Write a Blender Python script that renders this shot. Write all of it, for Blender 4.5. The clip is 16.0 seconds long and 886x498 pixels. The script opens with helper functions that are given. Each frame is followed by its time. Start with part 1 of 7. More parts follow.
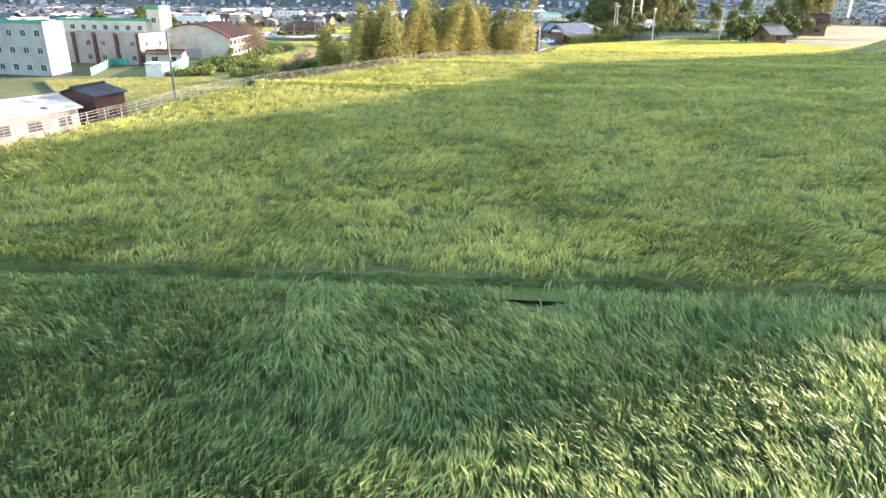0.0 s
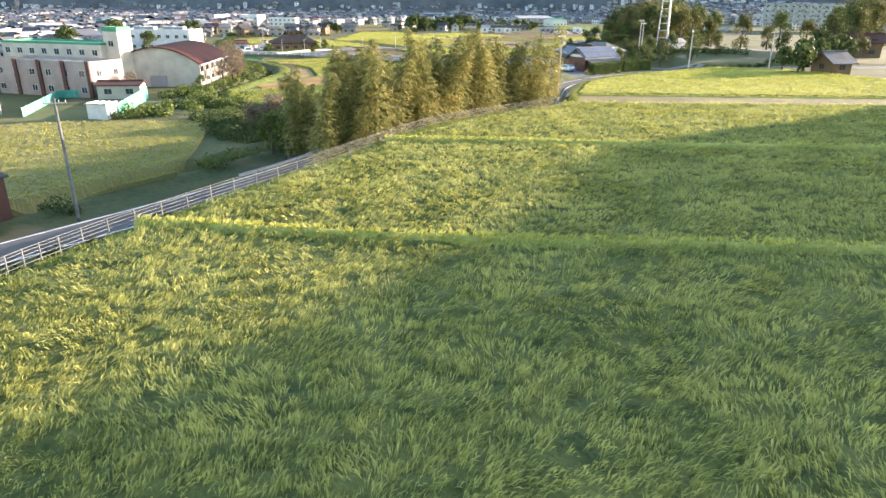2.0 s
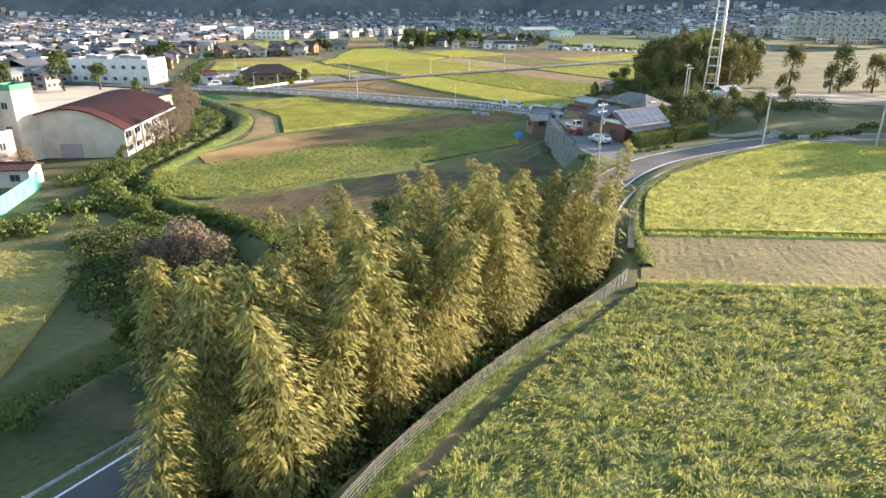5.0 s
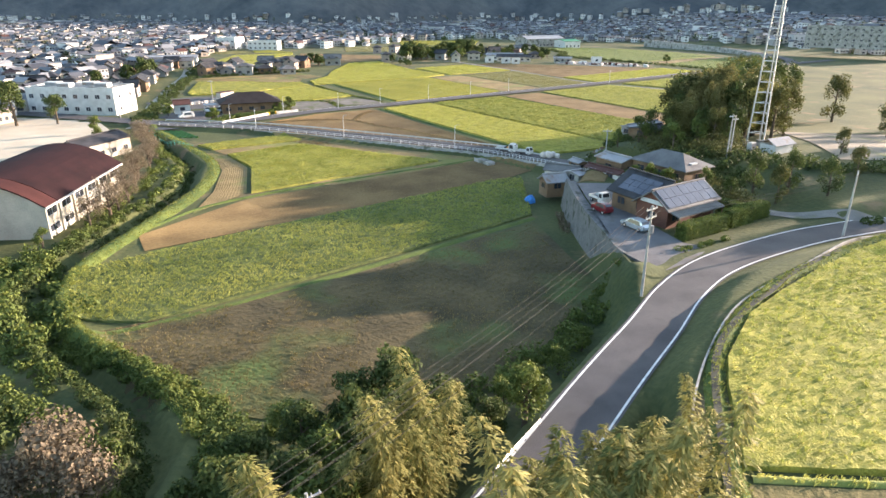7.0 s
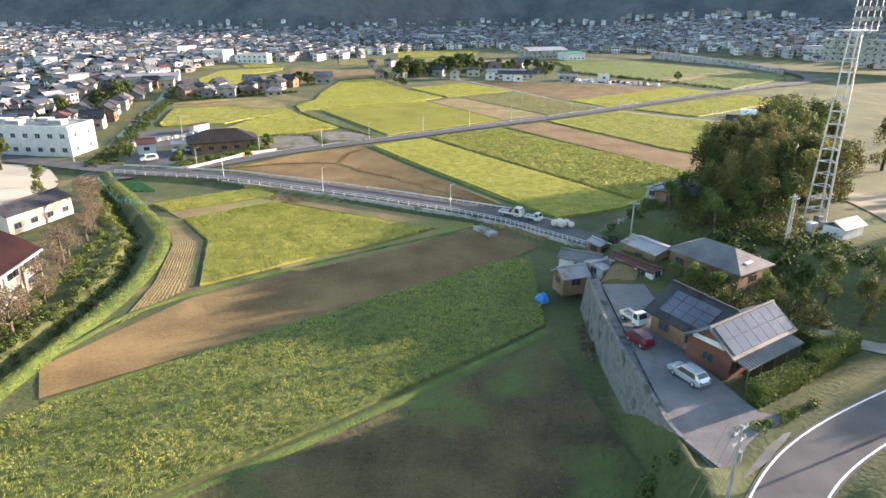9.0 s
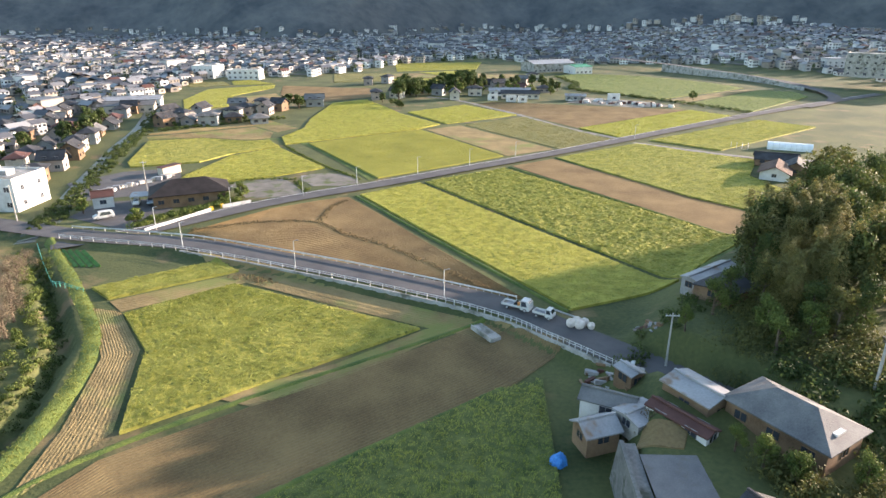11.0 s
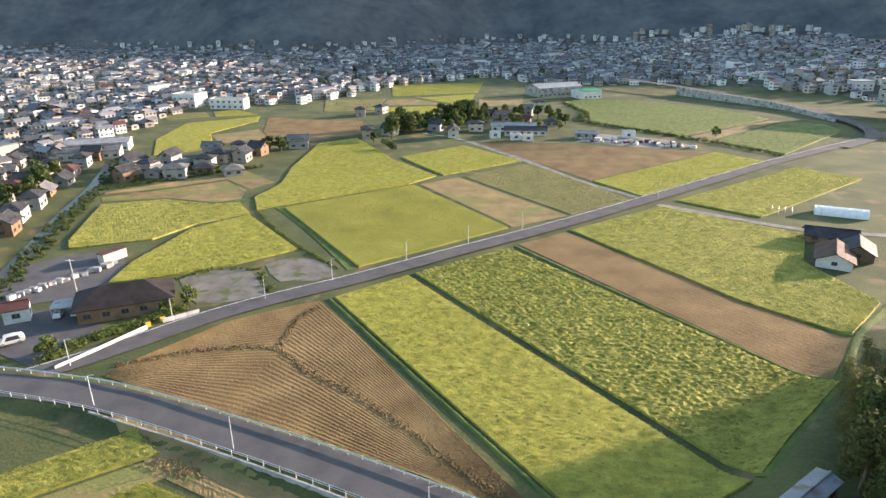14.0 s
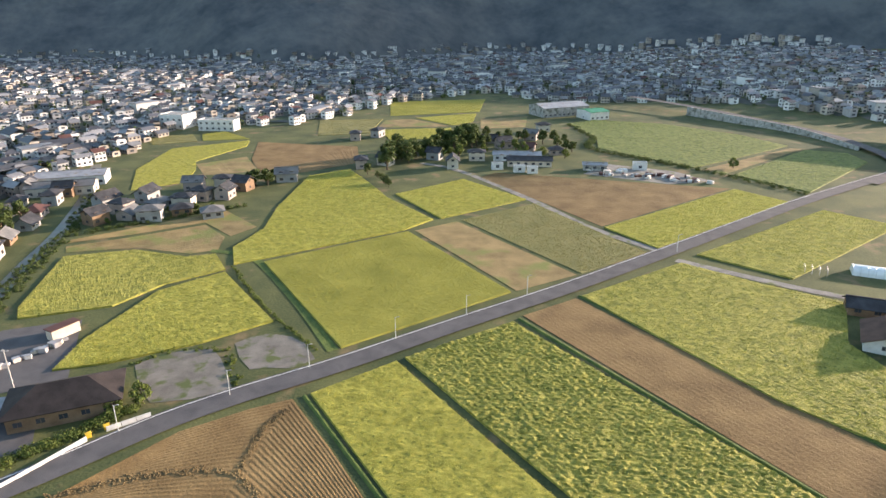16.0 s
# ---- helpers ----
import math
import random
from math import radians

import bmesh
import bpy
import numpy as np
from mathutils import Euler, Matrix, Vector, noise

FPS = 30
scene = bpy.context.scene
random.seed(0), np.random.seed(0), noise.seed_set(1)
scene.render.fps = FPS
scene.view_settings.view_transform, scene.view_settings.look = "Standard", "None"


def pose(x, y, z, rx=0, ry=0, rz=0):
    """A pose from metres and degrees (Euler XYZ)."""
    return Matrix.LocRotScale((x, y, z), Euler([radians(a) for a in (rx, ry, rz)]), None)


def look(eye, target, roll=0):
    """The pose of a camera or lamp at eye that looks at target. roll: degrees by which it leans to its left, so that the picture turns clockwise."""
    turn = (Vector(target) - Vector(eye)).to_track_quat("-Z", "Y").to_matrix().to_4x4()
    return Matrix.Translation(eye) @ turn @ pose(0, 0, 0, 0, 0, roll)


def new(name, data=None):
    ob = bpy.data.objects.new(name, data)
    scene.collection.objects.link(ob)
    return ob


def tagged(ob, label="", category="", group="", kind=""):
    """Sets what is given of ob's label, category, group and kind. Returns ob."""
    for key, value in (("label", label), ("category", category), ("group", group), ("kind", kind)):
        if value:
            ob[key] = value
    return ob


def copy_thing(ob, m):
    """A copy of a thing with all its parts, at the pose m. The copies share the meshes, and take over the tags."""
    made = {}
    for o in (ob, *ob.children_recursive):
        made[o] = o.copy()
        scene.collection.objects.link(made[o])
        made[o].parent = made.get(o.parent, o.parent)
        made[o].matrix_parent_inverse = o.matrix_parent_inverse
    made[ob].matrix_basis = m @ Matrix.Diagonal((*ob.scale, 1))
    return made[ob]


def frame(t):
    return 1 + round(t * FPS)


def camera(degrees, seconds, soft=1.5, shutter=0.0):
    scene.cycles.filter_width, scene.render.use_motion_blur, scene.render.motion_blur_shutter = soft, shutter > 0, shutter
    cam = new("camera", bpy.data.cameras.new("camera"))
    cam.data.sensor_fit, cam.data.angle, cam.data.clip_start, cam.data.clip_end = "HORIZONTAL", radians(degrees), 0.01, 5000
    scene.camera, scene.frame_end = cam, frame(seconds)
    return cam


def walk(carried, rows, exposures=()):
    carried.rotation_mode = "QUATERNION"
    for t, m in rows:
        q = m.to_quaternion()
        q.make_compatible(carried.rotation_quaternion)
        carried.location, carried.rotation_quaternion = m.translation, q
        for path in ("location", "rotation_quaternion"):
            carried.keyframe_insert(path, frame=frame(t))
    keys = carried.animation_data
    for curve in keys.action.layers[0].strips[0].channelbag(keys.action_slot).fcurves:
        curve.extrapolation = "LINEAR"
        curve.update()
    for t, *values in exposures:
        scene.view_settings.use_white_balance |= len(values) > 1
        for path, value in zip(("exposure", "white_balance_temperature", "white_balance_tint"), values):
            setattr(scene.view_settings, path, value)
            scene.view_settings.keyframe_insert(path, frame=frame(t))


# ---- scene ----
cam = camera(69.09, 16.0)
# seconds, eye, pitch, roll, yaw of the drone
PATH = [
    (0.0, 0.00, 0.00, 15.03, -21.06, 0.41, 1.30),
    (0.5, -0.27, 6.41, 15.96, -21.05, 0.42, 1.34),
    (1.0, -0.54, 12.87, 16.94, -21.06, 0.41, 1.35),
    (1.5, -0.79, 19.40, 17.99, -21.04, 0.40, 1.39),
    (2.0, -0.97, 26.02, 19.11, -21.00, 0.33, 1.41),
    (2.5, -1.09, 32.60, 20.28, -20.95, 0.34, 1.41),
    (3.0, -1.15, 39.20, 21.53, -20.91, 0.30, 1.43),
    (3.5, -1.13, 45.78, 22.83, -20.89, 0.31, 1.46),
    (4.0, -1.09, 52.45, 24.14, -20.89, 0.29, 1.50),
    (4.5, -1.06, 59.14, 25.45, -20.91, 0.26, 1.50),
    (7.0, -1.09, 92.26, 33.43, -21.01, 0.17, 1.60),
    (7.5, -1.04, 98.87, 35.07, -20.99, 0.18, 1.60),
    (8.0, -0.94, 105.43, 36.78, -20.97, 0.18, 1.62),
    (8.5, -0.80, 112.01, 38.55, -20.96, 0.16, 1.62),
    (9.0, -0.59, 118.52, 40.41, -20.98, 0.16, 1.61),
    (9.5, -0.35, 124.90, 42.31, -20.96, 0.10, 1.69),
    (12.0, 1.13, 157.58, 51.58, -20.90, -0.30, 2.15),
    (12.5, 1.31, 163.84, 53.60, -20.86, -0.41, 2.21),
    (13.0, 1.48, 169.98, 55.65, -20.84, -0.42, 2.21),
    (13.5, 1.63, 176.00, 57.69, -20.82, -0.45, 2.23),
    (14.0, 1.76, 181.96, 59.77, -20.80, -0.51, 2.26),
    (14.5, 1.94, 187.93, 61.91, -20.77, -0.45, 2.31),
    (15.0, 2.14, 193.98, 64.07, -20.73, -0.39, 2.36),
    (15.5, 2.38, 199.95, 66.23, -20.70, -0.39, 2.41),
    (16.0, 2.64, 205.81, 68.39, -20.66, -0.37, 2.46),
]
walk(cam, [(t, pose(x, y, z, 90 + p, 0, yw) @ pose(0, 0, 0, 0, 0, r)) for t, x, y, z, p, r, yw in PATH], [(0.0, 2.74), (1.5, 2.48), (3.5, 2.08), (7.0, 2.03), (13.0, 1.84), (16.0, 1.64)])

# ---- light ----
SUN_AZ, SUN_EL = 64.0, 11.0
world = bpy.data.worlds.new("sky")
scene.world = world
world.use_nodes = True
wn = world.node_tree
sky = wn.nodes.new("ShaderNodeTexSky")
sky.sky_type = "NISHITA"
sky.sun_disc = False
sky.sun_elevation, sky.sun_rotation = radians(SUN_EL), radians(SUN_AZ)
wn.links.new(sky.outputs[0], wn.nodes["Background"].inputs[0])
wn.nodes["Background"].inputs[1].default_value = 0.15
sun = new("sun", bpy.data.lights.new("sun", "SUN"))
sun.data.energy, sun.data.angle, sun.data.color = 5.0, radians(0.6), (1.0, 0.775, 0.63)
sun_way = Vector((math.sin(radians(SUN_AZ)) * math.cos(radians(SUN_EL)), math.cos(radians(SUN_AZ)) * math.cos(radians(SUN_EL)), math.sin(radians(SUN_EL))))
sun.matrix_world = look((0, 0, 200), Vector((0, 0, 200)) - sun_way)

# ---- materials ----
def shader(name, low, high, scale=1.0, rough=0.8, bump=0.0, fine=None, island=0.0, metal=0.0, stretch=(1, 1, 1), spots=None, leaf=0.0, gloss=0.3):
    """A surface that wanders between two colours at two scales, with relief, and with a chance of its own for each island or object."""
    m = bpy.data.materials.new(name)
    m.use_nodes = True
    t = m.node_tree
    b = t.nodes["Principled BSDF"]
    geo = t.nodes.new("ShaderNodeNewGeometry")
    mp = t.nodes.new("ShaderNodeMapping")
    mp.inputs["Scale"].default_value = stretch
    t.links.new(geo.outputs["Position"], mp.inputs[0])
    n1 = t.nodes.new("ShaderNodeTexNoise")
    n1.inputs["Scale"].default_value, n1.inputs["Detail"].default_value = scale, 5
    n2 = t.nodes.new("ShaderNodeTexNoise")
    n2.inputs["Scale"].default_value, n2.inputs["Detail"].default_value = fine or scale * 9, 3
    t.links.new(mp.outputs[0], n1.inputs["Vector"])
    t.links.new(mp.outputs[0], n2.inputs["Vector"])
    add = t.nodes.new("ShaderNodeMath")
    add.operation = "MULTIPLY_ADD"
    t.links.new(n2.outputs[0], add.inputs[0])
    add.inputs[1].default_value = 0.45
    t.links.new(n1.outputs[0], add.inputs[2])
    value = add
    if island:
        more = t.nodes.new("ShaderNodeMath")
        more.operation = "MULTIPLY_ADD"
        t.links.new(geo.outputs["Random Per Island"], more.inputs[0])
        more.inputs[1].default_value = island
        t.links.new(add.outputs[0], more.inputs[2])
        value = more
    ramp = t.nodes.new("ShaderNodeMapRange")
    ramp.inputs[1].default_value, ramp.inputs[2].default_value = 0.5 + island * 0.2, 0.95 + island * 0.8
    t.links.new(value.outputs[0], ramp.inputs[0])
    mix = t.nodes.new("ShaderNodeMix")
    mix.data_type = "RGBA"
    mix.inputs[6].default_value, mix.inputs[7].default_value = (*low, 1), (*high, 1)
    t.links.new(ramp.outputs[0], mix.inputs[0])
    colour = mix
    if spots:
        tone, size, amount = spots
        n3 = t.nodes.new("ShaderNodeTexNoise")
        n3.inputs["Scale"].default_value, n3.inputs["Detail"].default_value = size, 4
        t.links.new(geo.outputs["Position"], n3.inputs["Vector"])
        r3 = t.nodes.new("ShaderNodeMapRange")
        r3.inputs[1].default_value, r3.inputs[2].default_value = 0.62 - amount * 0.2, 0.72 - amount * 0.15
        t.links.new(n3.outputs[0], r3.inputs[0])
        m3 = t.nodes.new("ShaderNodeMix")
        m3.data_type = "RGBA"
        t.links.new(r3.outputs[0], m3.inputs[0])
        t.links.new(mix.outputs[2], m3.inputs[6])
        m3.inputs[7].default_value = (*tone, 1)
        colour = m3
    t.links.new(colour.outputs[2], b.inputs["Base Color"])
    b.inputs["Roughness"].default_value, b.inputs["Metallic"].default_value = rough, metal
    b.inputs["Specular IOR Level"].default_value = gloss
    if bump:
        bp = t.nodes.new("ShaderNodeBump")
        bp.inputs["Strength"].default_value, bp.inputs["Distance"].default_value = 0.8, bump
        t.links.new(n2.outputs[0], bp.inputs["Height"])
        t.links.new(bp.outputs[0], b.inputs["Normal"])
    if leaf:
        # thin leaves let part of the sun through
        tr = t.nodes.new("ShaderNodeBsdfTranslucent")
        t.links.new(colour.outputs[2], tr.inputs[0])
        sh = t.nodes.new("ShaderNodeMixShader")
        sh.inputs[0].default_value = leaf
        t.links.new(b.outputs[0], sh.inputs[1])
        t.links.new(tr.outputs[0], sh.inputs[2])
        t.links.new(sh.outputs[0], t.nodes["Material Output"].inputs[0])
        b.inputs["Specular IOR Level"].default_value = 0.2
    return m


def glass_like(name, tone):
    m = shader(name, tone, [c * 1.6 for c in tone], 0.3, 0.08)
    m.node_tree.nodes["Principled BSDF"].inputs["Specular IOR Level"].default_value = 0.8
    return m


GRASS = shader("rough_grass", (0.034, 0.05, 0.017), (0.11, 0.115, 0.04), 0.06, 0.9, 0.12, 1.7, spots=((0.16, 0.12, 0.06), 0.11, 0.2))
VERGE = shader("verge_grass", (0.04, 0.075, 0.018), (0.13, 0.16, 0.035), 0.25, 0.9, 0.15, 4.0)
RICE_RIPE = shader("ripe_rice", (0.17, 0.18, 0.035), (0.41, 0.37, 0.08), 0.4, 0.75, 0.2, 5.0, leaf=0.15, spots=((0.13, 0.15, 0.03), 1.1, 0.2))
RICE_YELLOW = shader("yellow_rice", (0.2, 0.2, 0.032), (0.42, 0.385, 0.075), 0.5, 0.75, 0.16, 6.0, leaf=0.15, spots=((0.15, 0.17, 0.03), 1.3, 0.15))
RICE_GREEN = shader("green_rice", (0.09, 0.13, 0.045), (0.26, 0.27, 0.085), 0.5, 0.8, 0.2, 2.5, leaf=0.15)
RICE_OLIVE = shader("pale_olive_rice", (0.13, 0.13, 0.04), (0.22, 0.195, 0.07), 0.1, 0.8, 0.1, 4.5)
RICE_EVEN = shader("even_rice", (0.2, 0.2, 0.035), (0.32, 0.3, 0.06), 0.08, 0.8, 0.12, 5.5, leaf=0.15)
BLADES = shader("rice_blades", (0.085, 0.145, 0.058), (0.33, 0.38, 0.14), 0.4, 0.6, 0.0, 1.1, island=0.5, leaf=0.35)
TERRACE = shader("terrace_rice", (0.075, 0.1, 0.03), (0.2, 0.2, 0.06), 0.3, 0.8, 0.25, 2.2, leaf=0.15)
BLADES_TERRACE = shader("terrace_rice_blades", (0.13, 0.17, 0.05), (0.5, 0.48, 0.14), 0.25, 0.6, 0.0, 0.9, island=0.45, leaf=0.35)
BLADES_RIPE = shader("ripe_rice_blades", (0.19, 0.23, 0.045), (0.5, 0.48, 0.13), 0.12, 0.6, 0.0, 1.1, island=0.5, leaf=0.3)
BLADES_YELLOW = shader("yellow_rice_blades", (0.27, 0.3, 0.055), (0.54, 0.52, 0.14), 0.12, 0.6, 0.0, 1.1, island=0.5, leaf=0.3)
BLADES_OLIVE = shader("olive_rice_blades", (0.15, 0.15, 0.05), (0.29, 0.26, 0.1), 0.12, 0.6, 0.0, 1.1, island=0.5, leaf=0.3)
BLADES_EVEN = shader("even_rice_blades", (0.22, 0.235, 0.045), (0.42, 0.39, 0.09), 0.12, 0.6, 0.0, 1.1, island=0.5, leaf=0.3)
BLADES_STRIP = shader("strip_rice_blades", (0.14, 0.2, 0.045), (0.44, 0.42, 0.1), 0.06, 0.6, 0.0, 0.8, island=0.4, leaf=0.3)
LEAVES_OF = {"terrace_rice": BLADES_TERRACE, "ripe_rice": BLADES_RIPE, "yellow_rice": BLADES_YELLOW, "green_rice": BLADES, "pale_olive_rice": BLADES_OLIVE, "even_rice": BLADES_EVEN}
# sheet under the blades, its colour darkened for the shade in the gaps
GAP_SHADE = shader("rice_gap_shade", (0.05, 0.075, 0.022), (0.17, 0.185, 0.055), 0.9, 0.9, 0.25, 7.0)
SOIL = shader("ploughed_soil", (0.12, 0.076, 0.03), (0.225, 0.15, 0.064), 0.12, 0.95, 0.1, 3.0)
DARK_SOIL = shader("dark_ploughed_soil", (0.1, 0.07, 0.033), (0.2, 0.145, 0.068), 0.12, 0.95, 0.07, 3.0)
STUBBLE = shader("stubble", (0.15, 0.11, 0.048), (0.29, 0.215, 0.095), 0.15, 0.95, 0.1, 4.5, spots=((0.16, 0.17, 0.05), 0.09, 0.5))
STRAW = shader("olive_straw", (0.1, 0.088, 0.034), (0.195, 0.165, 0.065), 0.15, 0.95, 0.08, 4.5)
FALLOW = shader("dark_fallow_soil", (0.045, 0.038, 0.018), (0.125, 0.097, 0.045), 0.15, 0.95, 0.1, 4.0, spots=((0.09, 0.12, 0.035), 0.07, 0.55))
DRY_WEEDS = shader("dry_weeds", (0.1, 0.095, 0.035), (0.26, 0.2, 0.09), 0.1, 0.8, 0.0, 1.0, island=0.5, leaf=0.25)
ASPHALT = shader("asphalt", (0.062, 0.06, 0.064), (0.11, 0.105, 0.106), 0.25, 0.85, 0.02, 14.0, spots=((0.085, 0.083, 0.084), 0.5, 0.3))
PAINT = shader("road_paint", (0.55, 0.55, 0.53), (0.8, 0.8, 0.78), 1.5, 0.7, 0.0, 12.0)
GRAVEL = shader("gravel", (0.13, 0.125, 0.115), (0.27, 0.255, 0.23), 0.3, 0.95, 0.06, 8.0, spots=((0.13, 0.15, 0.06), 0.2, 0.3))
LOT_GRAVEL = shader("lot_gravel", (0.1, 0.092, 0.08), (0.2, 0.185, 0.162), 0.25, 0.95, 0.04, 6.0, spots=((0.08, 0.1, 0.035), 0.3, 0.45))
YARD_GREY = shader("worn_yard_asphalt", (0.1, 0.1, 0.105), (0.19, 0.185, 0.185), 0.3, 0.9, 0.03, 8.0, spots=((0.13, 0.12, 0.1), 0.35, 0.35))
CONCRETE = shader("weathered_concrete", (0.2, 0.2, 0.19), (0.4, 0.39, 0.37), 0.5, 0.9, 0.02, 6.0, spots=((0.12, 0.12, 0.1), 0.4, 0.4))
DIRT = shader("sports_ground_dirt", (0.2, 0.172, 0.128), (0.29, 0.255, 0.195), 0.15, 0.95, 0.03, 4.0, spots=((0.13, 0.15, 0.06), 0.1, 0.3))
SAND = shader("schoolyard_sand", (0.42, 0.36, 0.27), (0.56, 0.49, 0.38), 0.1, 0.95, 0.02, 3.0)
WHITE = shader("white_paint", (0.46, 0.46, 0.45), (0.64, 0.64, 0.63), 0.6, 0.55, 0.0, 5.0)
# darker copy of the stained concrete, with shade put into the colour
SHADED_CONCRETE = shader("shaded_concrete", (0.1, 0.1, 0.098), (0.22, 0.215, 0.205), 0.5, 0.9, 0.03, 3.0, spots=((0.06, 0.065, 0.05), 0.5, 0.4))
CREAM = shader("cream_render", (0.36, 0.33, 0.28), (0.52, 0.485, 0.41), 0.4, 0.8, 0.01, 5.0)
GREY_RENDER = shader("grey_render", (0.22, 0.22, 0.22), (0.33, 0.33, 0.325), 0.4, 0.85, 0.01, 5.0)
MAROON = shader("maroon_sheet_roof", (0.016, 0.008, 0.009), (0.03, 0.013, 0.014), 0.3, 0.8, 0.0, 4.0, gloss=0.1)
MAROON_FADED = shader("faded_maroon_roof", (0.04, 0.016, 0.015), (0.065, 0.026, 0.024), 0.3, 0.8, 0.0, 4.0, gloss=0.1)
TILE = shader("dark_roof_tile", (0.02, 0.021, 0.024), (0.06, 0.06, 0.066), 0.4, 0.65, 0.03, 6.0, gloss=0.2)
DARK_TILE = shader("black_brown_tile", (0.018, 0.015, 0.015), (0.042, 0.035, 0.034), 0.4, 0.7, 0.03, 6.0, gloss=0.15)
TILE_GREY = shader("grey_roof_tile", (0.085, 0.085, 0.09), (0.18, 0.178, 0.175), 0.4, 0.7, 0.03, 6.0, gloss=0.2)
PALE_TILE = shader("pale_grey_tile", (0.17, 0.16, 0.15), (0.3, 0.285, 0.27), 0.6, 0.6, 0.02, 6.0, gloss=0.3)
SHEET = shader("grey_sheet_roof", (0.2, 0.2, 0.21), (0.33, 0.33, 0.34), 0.3, 0.45, 0.0, 4.0, spots=((0.2, 0.14, 0.1), 0.5, 0.2))
RED_WALL = shader("red_brown_boards", (0.095, 0.042, 0.03), (0.17, 0.078, 0.055), 0.4, 0.75, 0.02, 6.0)
BROWN_WALL = shader("brown_boards", (0.12, 0.075, 0.045), (0.24, 0.16, 0.1), 0.4, 0.8, 0.02, 6.0)
PINK = shader("pale_pink_render", (0.25, 0.21, 0.19), (0.38, 0.325, 0.295), 0.3, 0.85, 0.01, 4.0)
RUST = shader("dull_red_panels", (0.062, 0.028, 0.024), (0.105, 0.05, 0.042), 0.4, 0.7, 0.0, 5.0)
GREEN_PAINT = shader("green_paint", (0.03, 0.16, 0.09), (0.06, 0.26, 0.15), 0.5, 0.6, 0.0, 5.0)
CROP = shader("bright_vegetables", (0.045, 0.12, 0.025), (0.1, 0.21, 0.045), 0.8, 0.8, 0.1, 5.0)
TEAL_NET = shader("teal_net", (0.05, 0.25, 0.2), (0.12, 0.42, 0.34), 0.8, 0.7, 0.0, 8.0)
BLUE = shader("blue_tarpaulin", (0.03, 0.15, 0.45), (0.08, 0.3, 0.7), 1.5, 0.45, 0.05, 6.0)
GLASS = glass_like("window_glass", (0.03, 0.035, 0.045))
SOLAR = glass_like("solar_cells", (0.06, 0.065, 0.085))
STEEL = shader("galvanised_steel", (0.4, 0.4, 0.41), (0.6, 0.6, 0.61), 2.0, 0.45, 0.0, 9.0, metal=0.7)
POLE = shader("concrete_pole", (0.28, 0.27, 0.26), (0.42, 0.41, 0.39), 1.0, 0.8, 0.0, 7.0)
WIRE = shader("black_cable", (0.02, 0.02, 0.02), (0.05, 0.05, 0.05), 1.0, 0.95)
TYRE = shader("black_rubber", (0.012, 0.012, 0.012), (0.03, 0.03, 0.03), 2.0, 0.85)
BARK = shader("bark", (0.06, 0.045, 0.03), (0.14, 0.11, 0.08), 2.0, 0.95, 0.03, 12.0)
CULM = shader("bamboo_culm", (0.12, 0.13, 0.04), (0.26, 0.25, 0.09), 1.0, 0.6, 0.0, 6.0)
LEAF_DARK = shader("dark_leaves", (0.028, 0.048, 0.016), (0.11, 0.14, 0.04), 0.3, 0.7, 0.0, 2.0, island=0.4, leaf=0.3)
LEAF = shader("green_leaves", (0.04, 0.07, 0.017), (0.16, 0.19, 0.045), 0.3, 0.7, 0.0, 2.0, island=0.4, leaf=0.25)
LEAF_THICKET = shader("thicket_leaves", (0.07, 0.085, 0.028), (0.3, 0.26, 0.09), 0.2, 0.7, 0.0, 1.5, island=0.5, leaf=0.4)
LEAF_DULL = shader("olive_leaves", (0.04, 0.055, 0.018), (0.15, 0.145, 0.045), 0.3, 0.7, 0.0, 2.0, island=0.4, leaf=0.3)
LEAF_BROWN = shader("autumn_leaves", (0.1, 0.08, 0.055), (0.23, 0.185, 0.125), 0.3, 0.8, 0.0, 2.0, island=0.4, leaf=0.2)
LEAF_BAMBOO = shader("bamboo_leaves", (0.095, 0.122, 0.036), (0.42, 0.365, 0.125), 0.2, 0.7, 0.0, 1.5, island=0.5, leaf=0.4)
# distance haze is mixed into this forest colour: paler and bluer than leaves
FOREST = shader("hazed_forest", (0.064, 0.074, 0.085), (0.13, 0.136, 0.138), 0.02, 0.95, 4.0, 0.09, gloss=0.0)


# ---- small helpers ----
def part(name, bm, material, parent=None, label=""):
    """Links a bmesh as one mesh object, under a thing or a part."""
    me = bpy.data.meshes.new(name)
    bm.to_mesh(me)
    bm.free()
    me.materials.append(material)
    ob = new(name, me)
    if parent:
        ob.parent = parent
    return tagged(ob, label)


def raw(name, verts, faces, material, parent=None, smooth=False):
    """A mesh object out of computed arrays; faces all have the same number of corners."""
    verts, faces = np.asarray(verts, np.float32), np.asarray(faces, np.int32)
    me = bpy.data.meshes.new(name)
    k = faces.shape[1]
    me.vertices.add(len(verts))
    me.vertices.foreach_set("co", verts.ravel())
    me.loops.add(faces.size)
    me.loops.foreach_set("vertex_index", faces.ravel())
    me.polygons.add(len(faces))
    me.polygons.foreach_set("loop_start", np.arange(0, faces.size, k, dtype=np.int32))
    me.polygons.foreach_set("use_smooth", np.full(len(faces), smooth))
    me.update(calc_edges=True)
    me.validate()
    me.materials.append(material)
    ob = new(name, me)
    if parent:
        ob.parent = parent
    return ob


def empty(name, m, label, category, group="", kind=""):
    ob = new(name)
    ob.matrix_world = m
    return tagged(ob, label, category, group, kind)


